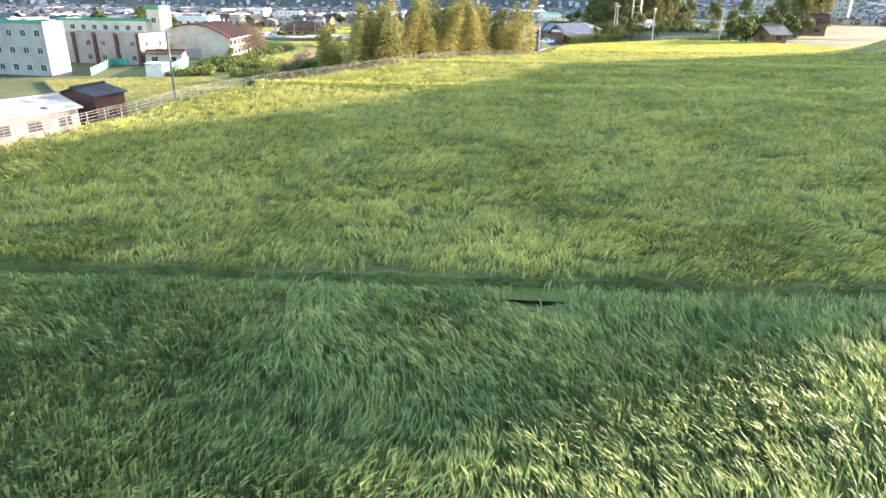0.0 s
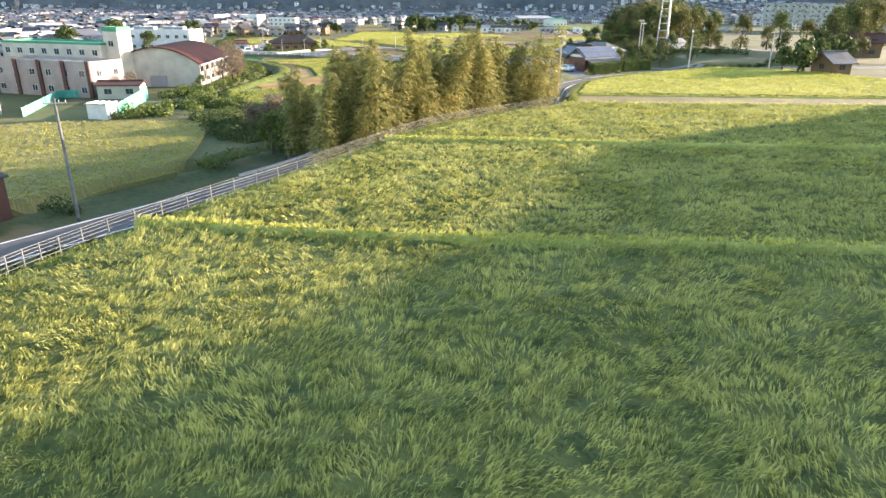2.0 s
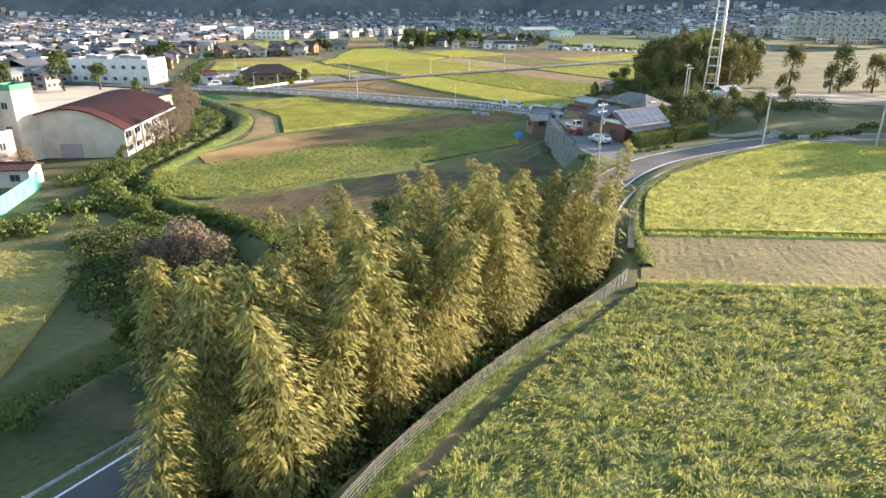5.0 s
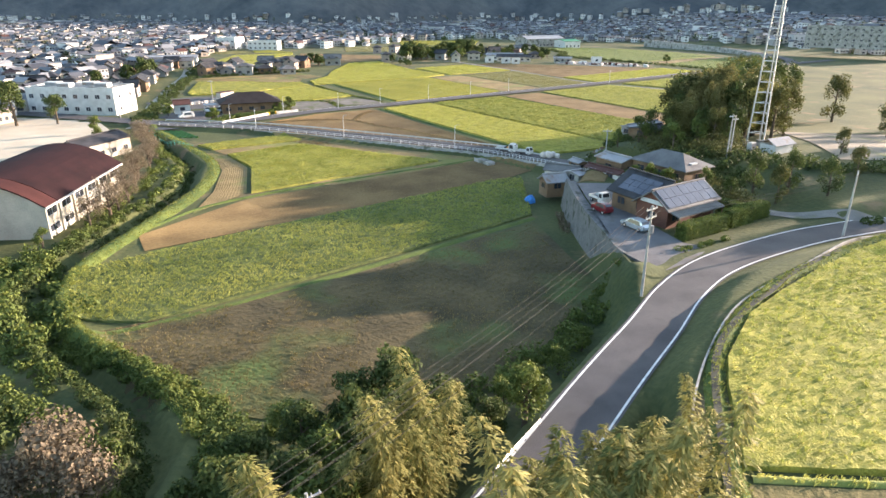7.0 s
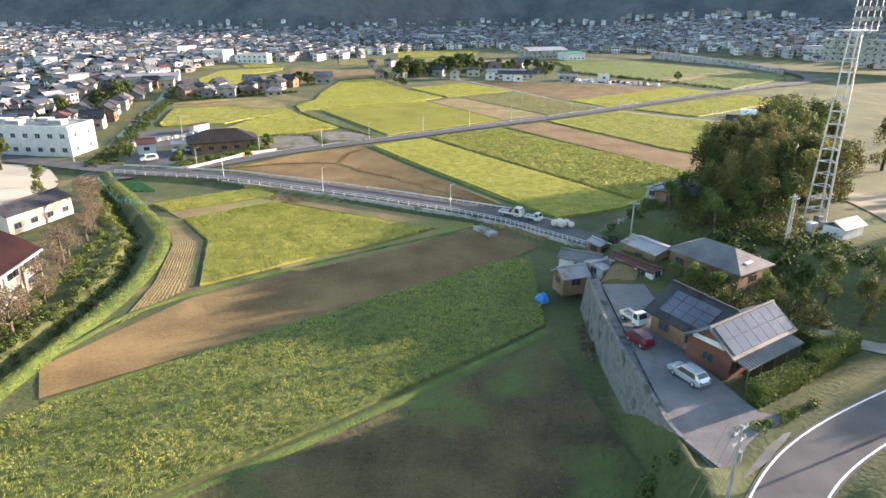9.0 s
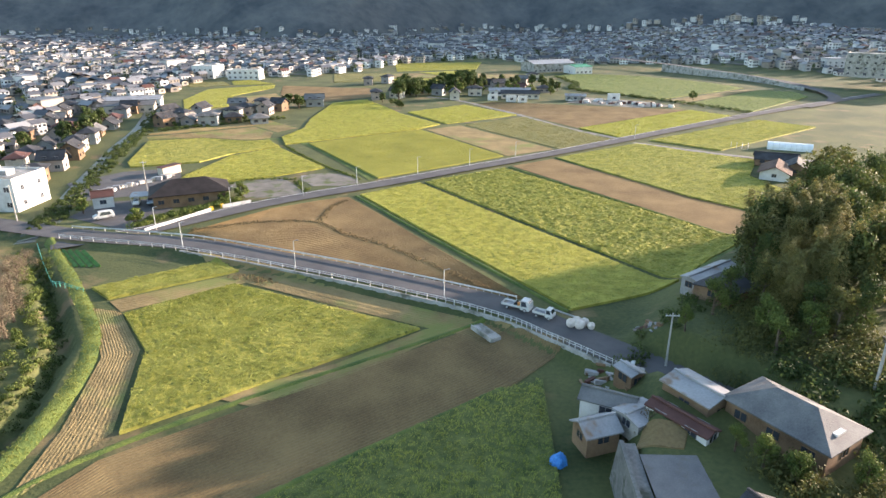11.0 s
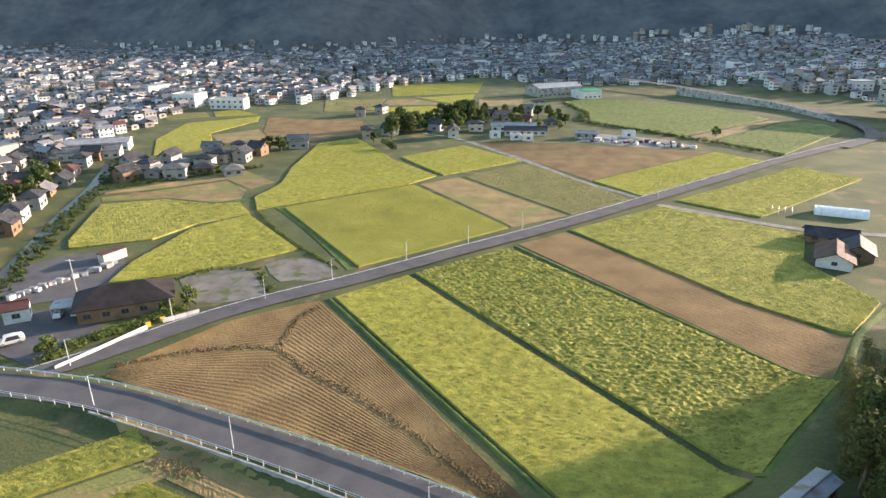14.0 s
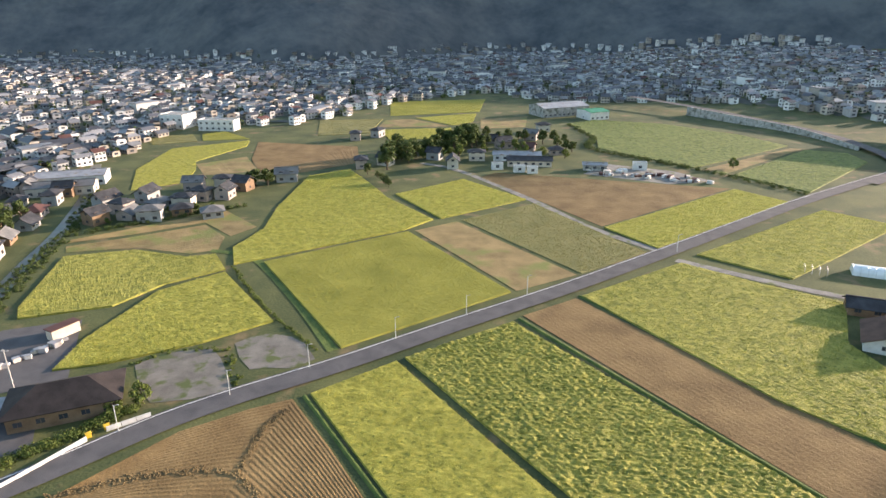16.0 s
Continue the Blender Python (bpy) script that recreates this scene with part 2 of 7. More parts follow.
def box(bm, x0, x1, y0, y1, z0, z1, bevel=0.0):
    ret = bmesh.ops.create_cube(bm, size=1.0)
    for v in ret["verts"]:
        v.co = Vector(((x0 + x1) / 2 + v.co.x * (x1 - x0), (y0 + y1) / 2 + v.co.y * (y1 - y0), (z0 + z1) / 2 + v.co.z * (z1 - z0)))
    if bevel:
        bmesh.ops.bevel(bm, geom=list({e for v in ret["verts"] for e in v.link_edges}), offset=bevel, segments=1, affect="EDGES")
    return ret["verts"]


def tube(bm, pts, r, n=4):
    """One bent pipe through some points."""
    pts = [Vector(p) for p in pts]
    last = None
    for i, p in enumerate(pts):
        q = (pts[min(i + 1, len(pts) - 1)] - pts[max(i - 1, 0)]).to_track_quat("Z", "Y").to_matrix()
        ring = [bm.verts.new(p + q @ Vector((r * math.cos(6.2832 * k / n), r * math.sin(6.2832 * k / n), 0))) for k in range(n)]
        if last:
            for k in range(n):
                bm.faces.new((last[k], last[(k + 1) % n], ring[(k + 1) % n], ring[k]))
        else:
            bm.faces.new(ring[::-1])
        last = ring
    bm.faces.new(last)


def rod(bm, a, b, r0, r1=None, n=6):
    """A tapered rod from a to b."""
    a, b = Vector(a), Vector(b)
    r1 = r0 if r1 is None else r1
    q = (b - a).to_track_quat("Z", "Y").to_matrix()
    rings = []
    for p, r in ((a, r0), (b, r1)):
        rings.append([bm.verts.new(p + q @ Vector((r * math.cos(6.2832 * i / n), r * math.sin(6.2832 * i / n), 0))) for i in range(n)])
    for i in range(n):
        bm.faces.new((rings[0][i], rings[0][(i + 1) % n], rings[1][(i + 1) % n], rings[1][i]))
    bm.faces.new(rings[1])
    bm.faces.new(rings[0][::-1])


def one_box(name, dims, material, parent, label="", bevel=0.0):
    bm = bmesh.new()
    box(bm, *dims, bevel)
    return part(name, bm, material, parent, label)


def one_rod(name, a, b, r0, material, parent, r1=None, n=8, label=""):
    bm = bmesh.new()
    rod(bm, a, b, r0, r1, n)
    return part(name, bm, material, parent, label)


def step(a, b, v):
    s = np.clip((np.asarray(v, float) - a) / (b - a), 0, 1)
    return s * s * (3 - 2 * s)


def near_line(pts, x, y):
    """Distance to a polyline, side (positive on its right) and how far along, 0 to 1 by segments."""
    x, y = np.asarray(x, float), np.asarray(y, float)
    best, side, along = np.full(x.shape, 1e9), np.zeros(x.shape), np.zeros(x.shape)
    for i in range(len(pts) - 1):
        (ax, ay), (bx, by) = pts[i][:2], pts[i + 1][:2]
        dx, dy = bx - ax, by - ay
        s = np.clip(((x - ax) * dx + (y - ay) * dy) / (dx * dx + dy * dy), 0, 1)
        d = np.hypot(x - ax - s * dx, y - ay - s * dy)
        m = d < best
        best = np.where(m, d, best)
        side = np.where(m, np.sign((x - ax) * dy - (y - ay) * dx), side)
        along = np.where(m, (i + s) / (len(pts) - 1), along)
    return best, side, along


def smooth_line(pts, n):
    """n points along a rounded line through the given points (Catmull-Rom)."""
    P = np.array(pts, float)
    P = np.vstack([2 * P[0] - P[1], P, 2 * P[-1] - P[-2]])
    out = []
    for s in np.linspace(0, len(pts) - 1.0001, n):
        i = int(s)
        f = s - i
        a, b, c, d = P[i], P[i + 1], P[i + 2], P[i + 3]
        out.append(0.5 * (2 * b + (c - a) * f + (2 * a - 5 * b + 4 * c - d) * f ** 2 + (3 * b - a - 3 * c + d) * f ** 3))
    return np.array(out)


def ripple(x, y, scale, seed=0.0):
    """Cheap smooth noise on arrays, about -1 to 1."""
    v = np.zeros(np.shape(x))
    rng = np.random.RandomState(int(seed * 10) + 7)
    for k in range(7):
        a, ph, f = rng.uniform(0, 6.28), rng.uniform(0, 6.28), scale * rng.uniform(0.5, 1.9)
        v += np.sin((x * math.cos(a) + y * math.sin(a)) * f + ph + 1.3 * np.sin((x * math.sin(a) - y * math.cos(a)) * f * 0.7 + ph * 2))
    return v / 4.0


# ---- lie of the land ----
HILL = [(-60, -400), (-36, -30), (-27.4, 20), (-24.4, 32), (-22.6, 39), (-21.9, 46), (-21.0, 52), (-17.2, 63), (-9.1, 79.5), (-5.1, 89), (1.3, 99), (8.4, 108.5), (12, 116), (15, 128), (17.5, 148), (18, 165), (18, 193), (22, 206), (31, 226), (50, 256), (66, 273), (82, 290), (130, 300), (240, 330), (800, 420)]
LANE = [(-48, 50, 1.4), (-29, 79, 1.4), (-23, 88.5, 1.5), (-14, 102, 2.2), (0, 121, 3.4), (11.5, 138.5, 4.3), (17.5, 147.5, 4.5), (22.5, 155.5, 4.6), (28.5, 162.5, 4.7), (37, 168.5, 4.9), (48, 174, 5.2), (62, 177.5, 5.5), (95, 178, 6.0), (160, 170, 6.5)]
DIKE = [(-140, 292, 0.6), (-86, 274.5, 0.8), (-57, 268.5, 1.0), (-30, 258.5, 1.0), (-6, 248, 1.0), (8, 240, 1.1), (16, 232, 1.3), (26, 221, 1.9), (33, 212, 2.6)]
YARD = (18.6, 27.5, 162, 200)
DITCH = [(-91, 267), (-71.5, 244), (-58.8, 226.5), (-53.6, 208), (-53.6, 186), (-54.2, 168), (-50.5, 158.5), (-44.5, 151.6), (-37, 145.2), (-29.6, 140), (-25, 133.5), (-24, 120), (-32, 104), (-41, 87), (-50, 70)]


def land(x, y):
    x, y = np.asarray(x, float), np.asarray(y, float)
    d, side, _ = near_line(HILL, x, y)
    inside = d * side
    top = 7.6 - 1.5 * step(80, 130, y) + 2.4 * np.exp(-((x - 66) ** 2 + (y - 222) ** 2) / 900) - 1.2 * np.exp(-((x - 28) ** 2 + (y - 180) ** 2) / 300)
    top = top * (0.4 + 0.6 * step(300, 190, y) + 0.0 * x)
    wide = 6.5 - 3.2 * step(108, 118, y) + 8.0 * step(200, 225, y) - 2.7 * step(160, 168, y) * step(204, 197, y)
    h = top * step(-wide, 0.6, inside)
    # plain beyond: gentle ground, far hills, a ridge that closes the valley
    h = h + 0.12 * ripple(x, y, 0.05)
    # the hill to the east, whose evening shade lies on the terrace
    toward, across = 0.899 * x + 0.438 * y, 0.899 * y - 0.438 * x
    crest = np.interp(across, [-4, 4, 8, 37, 41.3, 45.8, 49, 52.4, 57, 63, 66.2, 68.2, 69.2, 75, 84], [0, 4, 33, 31.5, 29.8, 27.5, 26.3, 25.4, 24.2, 23.2, 21.7, 19, 16.5, 12, 0])
    h = h + crest * np.exp(-((toward - 150) / 24.0) ** 2)
    # a shallow ditch with banks
    dd, _, _ = near_line(DITCH, x, y)
    h = h + 0.5 * step(4.5, 2.6, dd) - 1.9 * step(2.4, 0.5, dd)
    # made ground: lane, dike road, yard
    for line, half, soft in ((LANE, 3.0, 2.0), (DIKE, 3.6, 1.6)):
        rd, _, al = near_line(line, x, y)
        z = np.interp(al, np.linspace(0, 1, len(line)), [p[2] for p in line])
        k = step(half + soft, half, rd)
        h = h * (1 - k) + (z - 0.06) * k
    yx = step(YARD[0] - 0.2, YARD[0], x) * step(54, 46, x) * step(YARD[2] - 1.0, YARD[2], y) * step(206, 199, y)
    ld, ls, _ = near_line(LANE, x, y)
    yx = yx * step(3.2, 5.0, ld) * (ls < 0)
    h = h * (1 - yx) + 4.7 * yx
    east = step(240, 330, x) * 0 + 14 * step(150, 330, x) * step(560, 700, y)
    return h + east


def land1(x, y):
    return float(land(np.array([x]), np.array([y]))[0])


def mountain(x, y):
    """The wooded ridge behind the town."""
    foot = 1150 + 70 * np.sin(x / 210.0) + 40 * np.sin(x / 83.0 + 1.0) - 0.35 * np.clip(x - 100, 0, 900) - 0.1 * np.clip(-x - 300, 0, 900)
    up = np.clip(y - foot, 0, None)
    spur = 0.8 + 0.15 * np.sin(x / 75.0 + 0.6 * np.sin(y / 90.0)) + 0.05 * np.sin(x / 33.0 + y / 60.0)
    return 300 * (1 - np.exp(-up * spur / 300.0))


def ground():
    def lines(lo, hi, fine, far):
        inner = np.arange(lo, hi + 0.01, fine)
        out = fine * np.cumsum(1.16 ** np.arange(1, 60))
        out = out[out < far]
        return np.concatenate([(lo - out)[::-1], inner, hi + out])
    xs, ys = lines(-72, 84, 1.1, 3400), lines(-12, 300, 1.1, 3400)
    X, Y = np.meshgrid(xs, ys)
    Z = land(X, Y)
    n = len(xs)
    i = np.arange((len(ys) - 1) * (n - 1))
    a = (i // (n - 1)) * n + i % (n - 1)
    ob = raw("ground", np.stack([X.ravel(), Y.ravel(), Z.ravel()], 1), np.stack([a, a + 1, a + n + 1, a + n], 1), GRASS, smooth=True)
    return tagged(ob, "grassy valley floor with a low field terrace", "ground", kind="structure")


ground()


def ridge():
    xs, ys = np.arange(-1900, 1500, 7.0), np.concatenate([np.arange(900, 1420, 6.0), np.arange(1420, 2300, 25.0)])
    X, Y = np.meshgrid(xs, ys)
    Z = mountain(X, Y)
    bumps = np.random.RandomState(3).rand(*X.shape)
    Z = np.where(Z > 0.5, Z + 3.0 * bumps + 4 * ripple(X, Y, 0.025, 2), Z - 3)
    n = len(xs)
    i = np.arange((len(ys) - 1) * (n - 1))
    a = (i // (n - 1)) * n + i % (n - 1)
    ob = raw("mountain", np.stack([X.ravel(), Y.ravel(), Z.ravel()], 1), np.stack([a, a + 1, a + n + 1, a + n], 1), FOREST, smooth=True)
    tagged(ob, "densely wooded mountain slope with blue haze in its colour", "mountain", kind="structure")


ridge()


# ---- fields ----
def loft(name, left, right, material, label, high=0.0, du=1.0, rough=0.0, rows=0.0, lift=0.03, category="field", group="", kind="structure", drop=True, dip=None, clump=0.0, coherent=1.0, pitch=1.9):
    """A field between two edge lines: a sheet that follows the land, raised by the crop's height with a skirt at its borders."""
    left, right = np.array(left, float), np.array(right, float)
    size = max(np.hypot(*(np.diff(left, axis=0).T)).sum(), np.hypot(*(np.diff(right, axis=0).T)).sum())
    wide = max(np.hypot(*(np.array([np.interp(f, np.linspace(0, 1, len(left)), left[:, k]) for k in (0, 1)]) - [np.interp(f, np.linspace(0, 1, len(right)), right[:, k]) for k in (0, 1)])) for f in (0, 0.25, 0.5, 0.75, 1))
    nu, nv = max(3, int(size / du)), max(3, int(wide / du))

    def along(p, n):
        s = np.concatenate([[0], np.cumsum(np.hypot(*np.diff(p, axis=0).T))])
        q = np.linspace(0, s[-1], n)
        q[1], q[-2] = 0.12, s[-1] - 0.12
        return np.stack([np.interp(q, s, p[:, 0]), np.interp(q, s, p[:, 1])], 1)
    A, B = along(left, nu), along(right, nu)
    v = np.linspace(0, 1, nv)
    v[1], v[-2] = 0.12 / wide, 1 - 0.12 / wide
    v = v[None, :, None]
    P = A[:, None, :] * (1 - v) + B[:, None, :] * v
    X, Y = P[..., 0], P[..., 1]
    Z = land(X, Y) + lift + high
    if rough:
        Z = Z + rough * (0.8 * ripple(X, Y, 4.3, 3) + 0.3 * ripple(X, Y, 0.55, 5) + (np.random.RandomState(5).rand(*X.shape) - 0.5) * 1.6)
    if clump:
        Z = Z + clump * ripple(0.7 * X, 1.3 * Y, 3.4 / coherent ** 0.5, 6)
    if rows:
        Z = Z + rows * np.sin(v[..., 0] * wide * 2 * math.pi / pitch)
    if dip:
        Z = Z - 0.25 * high * np.exp(-(((X - dip[0]) / dip[2]) ** 2 + ((Y - dip[1]) / dip[3]) ** 2) ** 2)
    verts = np.stack([X, Y, Z], -1)
    if high and drop:
        g = land(X, Y) - 0.05
        for e in (np.s_[0, :], np.s_[-1, :], np.s_[:, 0], np.s_[:, -1]):
            verts[e + (2,)] = g[e]
    i = np.arange((nu - 1) * (nv - 1))
    a = (i // (nv - 1)) * nv + i % (nv - 1)
    ob = raw(name, verts.reshape(-1, 3), np.stack([a, a + 1, a + nv + 1, a + nv], 1), material)
    return tagged(ob, label, category, group, kind)


def blades(X, Y, Z, per, length, width, lean, material, parent, seed=1, coherent=1.6):
    """Bent narrow leaves in tufts; lean says how far they are blown over (0 upright, 1 flat), in swirls a few metres wide."""
    r = np.random.RandomState(seed)
    X, Y, Z = (np.repeat(a, per) for a in (X, Y, Z))
    n = len(X)
    turn = 2.4 * ripple(X, Y, 0.35 / coherent, 3) + 1.2 * ripple(X, Y, 1.4 / coherent, 9) + r.normal(0, 0.55, n) + 0.4
    tip = np.clip(lean * (1 + 0.35 * ripple(X, Y, 0.8 / coherent, 4)) + r.normal(0, 0.14, n), 0.02, 0.97)
    ln = length * r.uniform(0.65, 1.25, n)
    c, s_ = np.cos(turn), np.sin(turn)
    b = np.stack([X + r.normal(0, 0.09, n) * (per > 1), Y + r.normal(0, 0.09, n) * (per > 1), Z - 0.25 * ln], 1)
    d = np.stack([c * tip, s_ * tip, np.sqrt(1 - tip ** 2)], 1)
    m = b + d * (ln * 0.6)[:, None]
    e = m + np.stack([c * (tip * 0.5 + 0.25), s_ * (tip * 0.5 + 0.25), np.sqrt(1 - tip ** 2) * 0.35 - 0.1], 1) * (ln * 0.65)[:, None]
    a = r.uniform(0, 6.283, n)
    w = np.stack([np.cos(a), np.sin(a), 0 * a], 1) * (width * r.uniform(0.6, 1.4, n))[:, None]
    verts = np.stack([b, m + w, e, m - w], 1).reshape(-1, 3)
    i = np.arange(n) * 4
    ob = raw("blades", verts, np.stack([i, i + 1, i + 2, i + 3], 1), material, parent)
    return tagged(ob, kind="stuff")


def rice(left, right, material=None, label="ripening yellow-green rice field, partly lodged", du=0.65, rough=0.06, high=0.5, tufts=2.6, length=0.42, width=0.055, lean=0.5, per=3, leaves=None, keep=None, coherent=0.7, dip=None, clump=0.03, deep=None):
    material = material or RICE_RIPE
    deep = tufts >= 6 if deep is None else deep
    ob = loft("rice_field", left, right, GAP_SHADE if deep else material, label, high - (0.22 if deep else 0.12), du, rough, group="rice fields", kind="structure", dip=dip, clump=clump * (du < 1), coherent=coherent)
    if tufts:
        r = np.random.RandomState(int(abs(left[0][0]) * 7 + abs(left[0][1])) % 9999)
        L, R = np.array(left, float), np.array(right, float)
        wide = np.hypot(*((L[0] + L[-1]) - (R[0] + R[-1]))) / 2
        size = np.hypot(*np.diff(L, axis=0).T).sum() / 2 + np.hypot(*np.diff(R, axis=0).T).sum() / 2
        n = int(tufts * wide * size)

        def along(p, q):
            s = np.concatenate([[0], np.cumsum(np.hypot(*np.diff(p, axis=0).T))])
            return np.stack([np.interp(q * s[-1], s, p[:, 0]), np.interp(q * s[-1], s, p[:, 1])], 1)
        u, v = r.uniform(0.004, 0.996, n), r.uniform(0.004, 0.996, n)[:, None]
        P = along(L, u) * (1 - v) + along(R, u) * v
        if keep:
            P = P[r.uniform(0, 1, len(P)) < keep(P[:, 0], P[:, 1])]
        if dip:
            P = P[((P[:, 0] - dip[0]) / dip[2]) ** 2 + ((P[:, 1] - dip[1]) / dip[3]) ** 2 > 0.8]
        wave = clump * ripple(0.7 * P[:, 0], 1.3 * P[:, 1], 3.4 / coherent ** 0.5, 6)
        if deep:
            wave = wave + 0.11 * ripple(0.8 * P[:, 0], 1.4 * P[:, 1], 7.5, 8)
        blades(P[:, 0], P[:, 1], land(P[:, 0], P[:, 1]) + high + wave - 0.05, per, length, width, lean, leaves or LEAVES_OF[material.name], ob, n % 997, coherent)
    return ob


def bare(left, right, material, label, du=0.45, rough=0.025, rows=0.02, pitch=1.9):
    return loft("bare_field", left, right, material, label, 0.0, du, rough, rows, pitch=pitch, lift=0.09, group="bare fields", kind="structure")


def weedy():
    """Thin dry weeds over the fallow field."""
    r = np.random.RandomState(14)
    n = 7500
    u, v = r.uniform(0.02, 0.98, n), r.uniform(0.02, 0.98, n)
    L, R = np.array([(-41, 152), (-14, 170), (11, 192)]), np.array([(-29, 139.5), (-10, 137), (3, 144), (17, 165)])
    a = np.stack([np.interp(u, [0, 0.5, 1], L[:, k]) for k in (0, 1)], 1)
    b = np.stack([np.interp(u, [0, 0.4, 0.68, 1], R[:, k]) for k in (0, 1)], 1)
    P = a * (1 - v)[:, None] + b * v[:, None]
    P = P[ripple(P[:, 0], P[:, 1], 0.22, 2) > -0.5]
    ob = blades(P[:, 0], P[:, 1], land(P[:, 0], P[:, 1]) + 0.16, 3, 0.34, 0.03, 0.45, DRY_WEEDS, None, 9)
    ob.name = "dry_weeds"
    tagged(ob, "thin dry weeds on the fallow soil", "weeds", kind="stuff")


# north of the dike road, along the main road
bare([(-61, 276), (-26, 262.5), (9.5, 244.6)], [(-59.5, 280), (-47, 296.5), (-37, 303.5), (-30, 307), (-20, 293), (10.8, 246)], SOIL, "brown ploughed field with rows of dry soil", rows=0.028, du=0.28, pitch=1.3, rough=0.02)
rice([(-27, 308.5), (18.5, 241)], [(-12, 321), (39, 250.5)], RICE_YELLOW, "bright yellow rice field with a smooth ripe top", du=0.7, rough=0.05, tufts=4.0, length=0.34, width=0.04, lean=0.4)
rice([(-10.5, 322.5), (40.5, 251.5)], [(13, 339.5), (62, 273.5)], None, "yellow-green rice field with lodged dark swirls", du=0.45, rough=0.12, clump=0.2, tufts=5.0, length=0.4, width=0.042, coherent=0.75, lean=0.62)
bare([(15.5, 343), (62, 275.5)], [(29.5, 353), (74, 291)], SOIL, "bare brown field strip between rice fields", rows=0.01, pitch=1.4, rough=0.012)
rice([(31, 354), (60, 308.5), (75, 293)], [(62.5, 377), (78, 363), (94.5, 351.5), (84, 331), (89, 308)], None, "yellow-green rice field beside the main road")
rice([(69, 383.5), (127, 428)], [(88.5, 366), (108, 382), (143, 411)], None, "pale green rice field beyond the crossing")
rice([(-56, 374.5), (-24.5, 326)], [(-17, 402), (13.5, 356)], RICE_EVEN, "even yellow-green rice field with a flat top", rough=0.03, tufts=3.5, length=0.3, width=0.04, lean=0.35)
bare([(-15, 403.5), (15, 357)], [(-1.5, 413.5), (32, 368)], STUBBLE, "bare tan field between green plots", rows=0.008, rough=0.012)
rice([(0, 415), (33.5, 369)], [(26.5, 435.5), (55, 385.5)], RICE_OLIVE, "dull olive plot of cut rice regrowth", rough=0.03, high=0.25)
rice([(47, 408), (59.5, 388.5)], [(107, 456), (120, 438.5)], RICE_YELLOW, "bright yellow rice field at the crossing")
bare([(7, 474), (28, 440), (46.5, 409.5)], [(14, 482), (57, 470), (106, 457.5)], SOIL, "brown stubble field behind the rice")
rice([(-26, 446), (-7, 416)], [(0, 470), (24, 440)], RICE_YELLOW, "yellow rice field near the hamlet")
rice([(-66.5, 474), (-67.5, 429), (-65, 404), (-69, 386), (-64, 372.5)], [(-51, 486.5), (-38, 461.5), (-28.5, 441), (-9.5, 415), (-18.5, 403.5)], RICE_YELLOW, "long yellow rice field by the creek", tufts=2.6)
bare([(-118, 381), (-99, 386), (-80, 381), (-73, 384.5)], [(-121, 386), (-105, 395), (-86, 408), (-75, 396)], STUBBLE, "pale brown cut field beside houses", rows=0.03, pitch=1.3)
bare([(-122.5, 389), (-106, 397.5), (-87, 410.5), (-73.5, 397)], [(-123, 392), (-113, 400), (-90, 420), (-84, 423.5), (-68, 406.5)], STUBBLE, "long brown cut field under the row of houses", rows=0.03, pitch=1.3)
rice([(-103.5, 337.5), (-84.5, 345), (-77.5, 358.5), (-65, 369)], [(-107, 343), (-116.5, 377.5), (-98, 383.5), (-80, 378), (-72, 380.5)], None, "yellow-green rice field beside the creek", tufts=2.4)
rice([(-81, 315), (-82, 328), (-77.5, 354), (-64.5, 367)], [(-71, 318.5), (-55, 327.5), (-42.5, 338)], RICE_YELLOW, "yellow-green rice field behind the dark-roofed house", tufts=2.6)
rice([(-133, 450), (-148, 485), (-152, 531), (-118, 553)], [(-116.5, 463), (-120.5, 485), (-127.5, 502), (-114.5, 537)], RICE_YELLOW, "distant yellow rice field", du=1.4, tufts=1.2, width=0.09, high=0.3)
bare([(-125, 496), (-113, 475.5)], [(-106.5, 512.5), (-91.5, 484)], STUBBLE, "small distant brown field", du=1.2)
bare([(-102, 506), (-90, 481), (-70.5, 481)], [(-112, 549), (-56, 538), (-49, 500)], SOIL, "broad brown field behind the houses", du=1.4, rows=0.04, pitch=2.4)
rice([(-184, 565), (-167, 541)], [(-157, 571), (-146, 550.5)], RICE_OLIVE, "distant green plot by the raised road", du=1.6, tufts=0.8, width=0.1, high=0.3)
rice([(-152, 571), (-144, 552)], [(-142, 580), (-119, 557)], RICE_EVEN, "distant yellow-green plot before the white building", du=1.6, tufts=0.8, width=0.1, high=0.3)
rice([(-94, 620), (-84, 568)], [(-54, 625), (-55, 575)], RICE_OLIVE, "distant olive field", du=1.6, high=0.3, tufts=0.6, width=0.1)
bare([(-51.5, 621), (-53, 594)], [(-35, 625), (-9, 597.5)], STUBBLE, "distant strip of brown stubble", du=1.4)
rice([(-51, 585), (-41, 555)], [(-8.5, 592), (-5, 560)], RICE_YELLOW, "distant bright yellow plot behind the grove", du=1.4, tufts=0.9, width=0.1, high=0.3)
rice([(-33, 630), (-8, 601.5)], [(7, 648), (4.5, 613.5)], RICE_YELLOW, "distant yellow plot beside the brown field", du=1.6, tufts=0.8, width=0.1, high=0.3)
rice([(-58.5, 705), (-50.5, 638)], [(14.5, 720), (9, 655)], RICE_EVEN, "distant green-yellow rice field before the town", du=1.6, tufts=0.8, width=0.1, high=0.3)
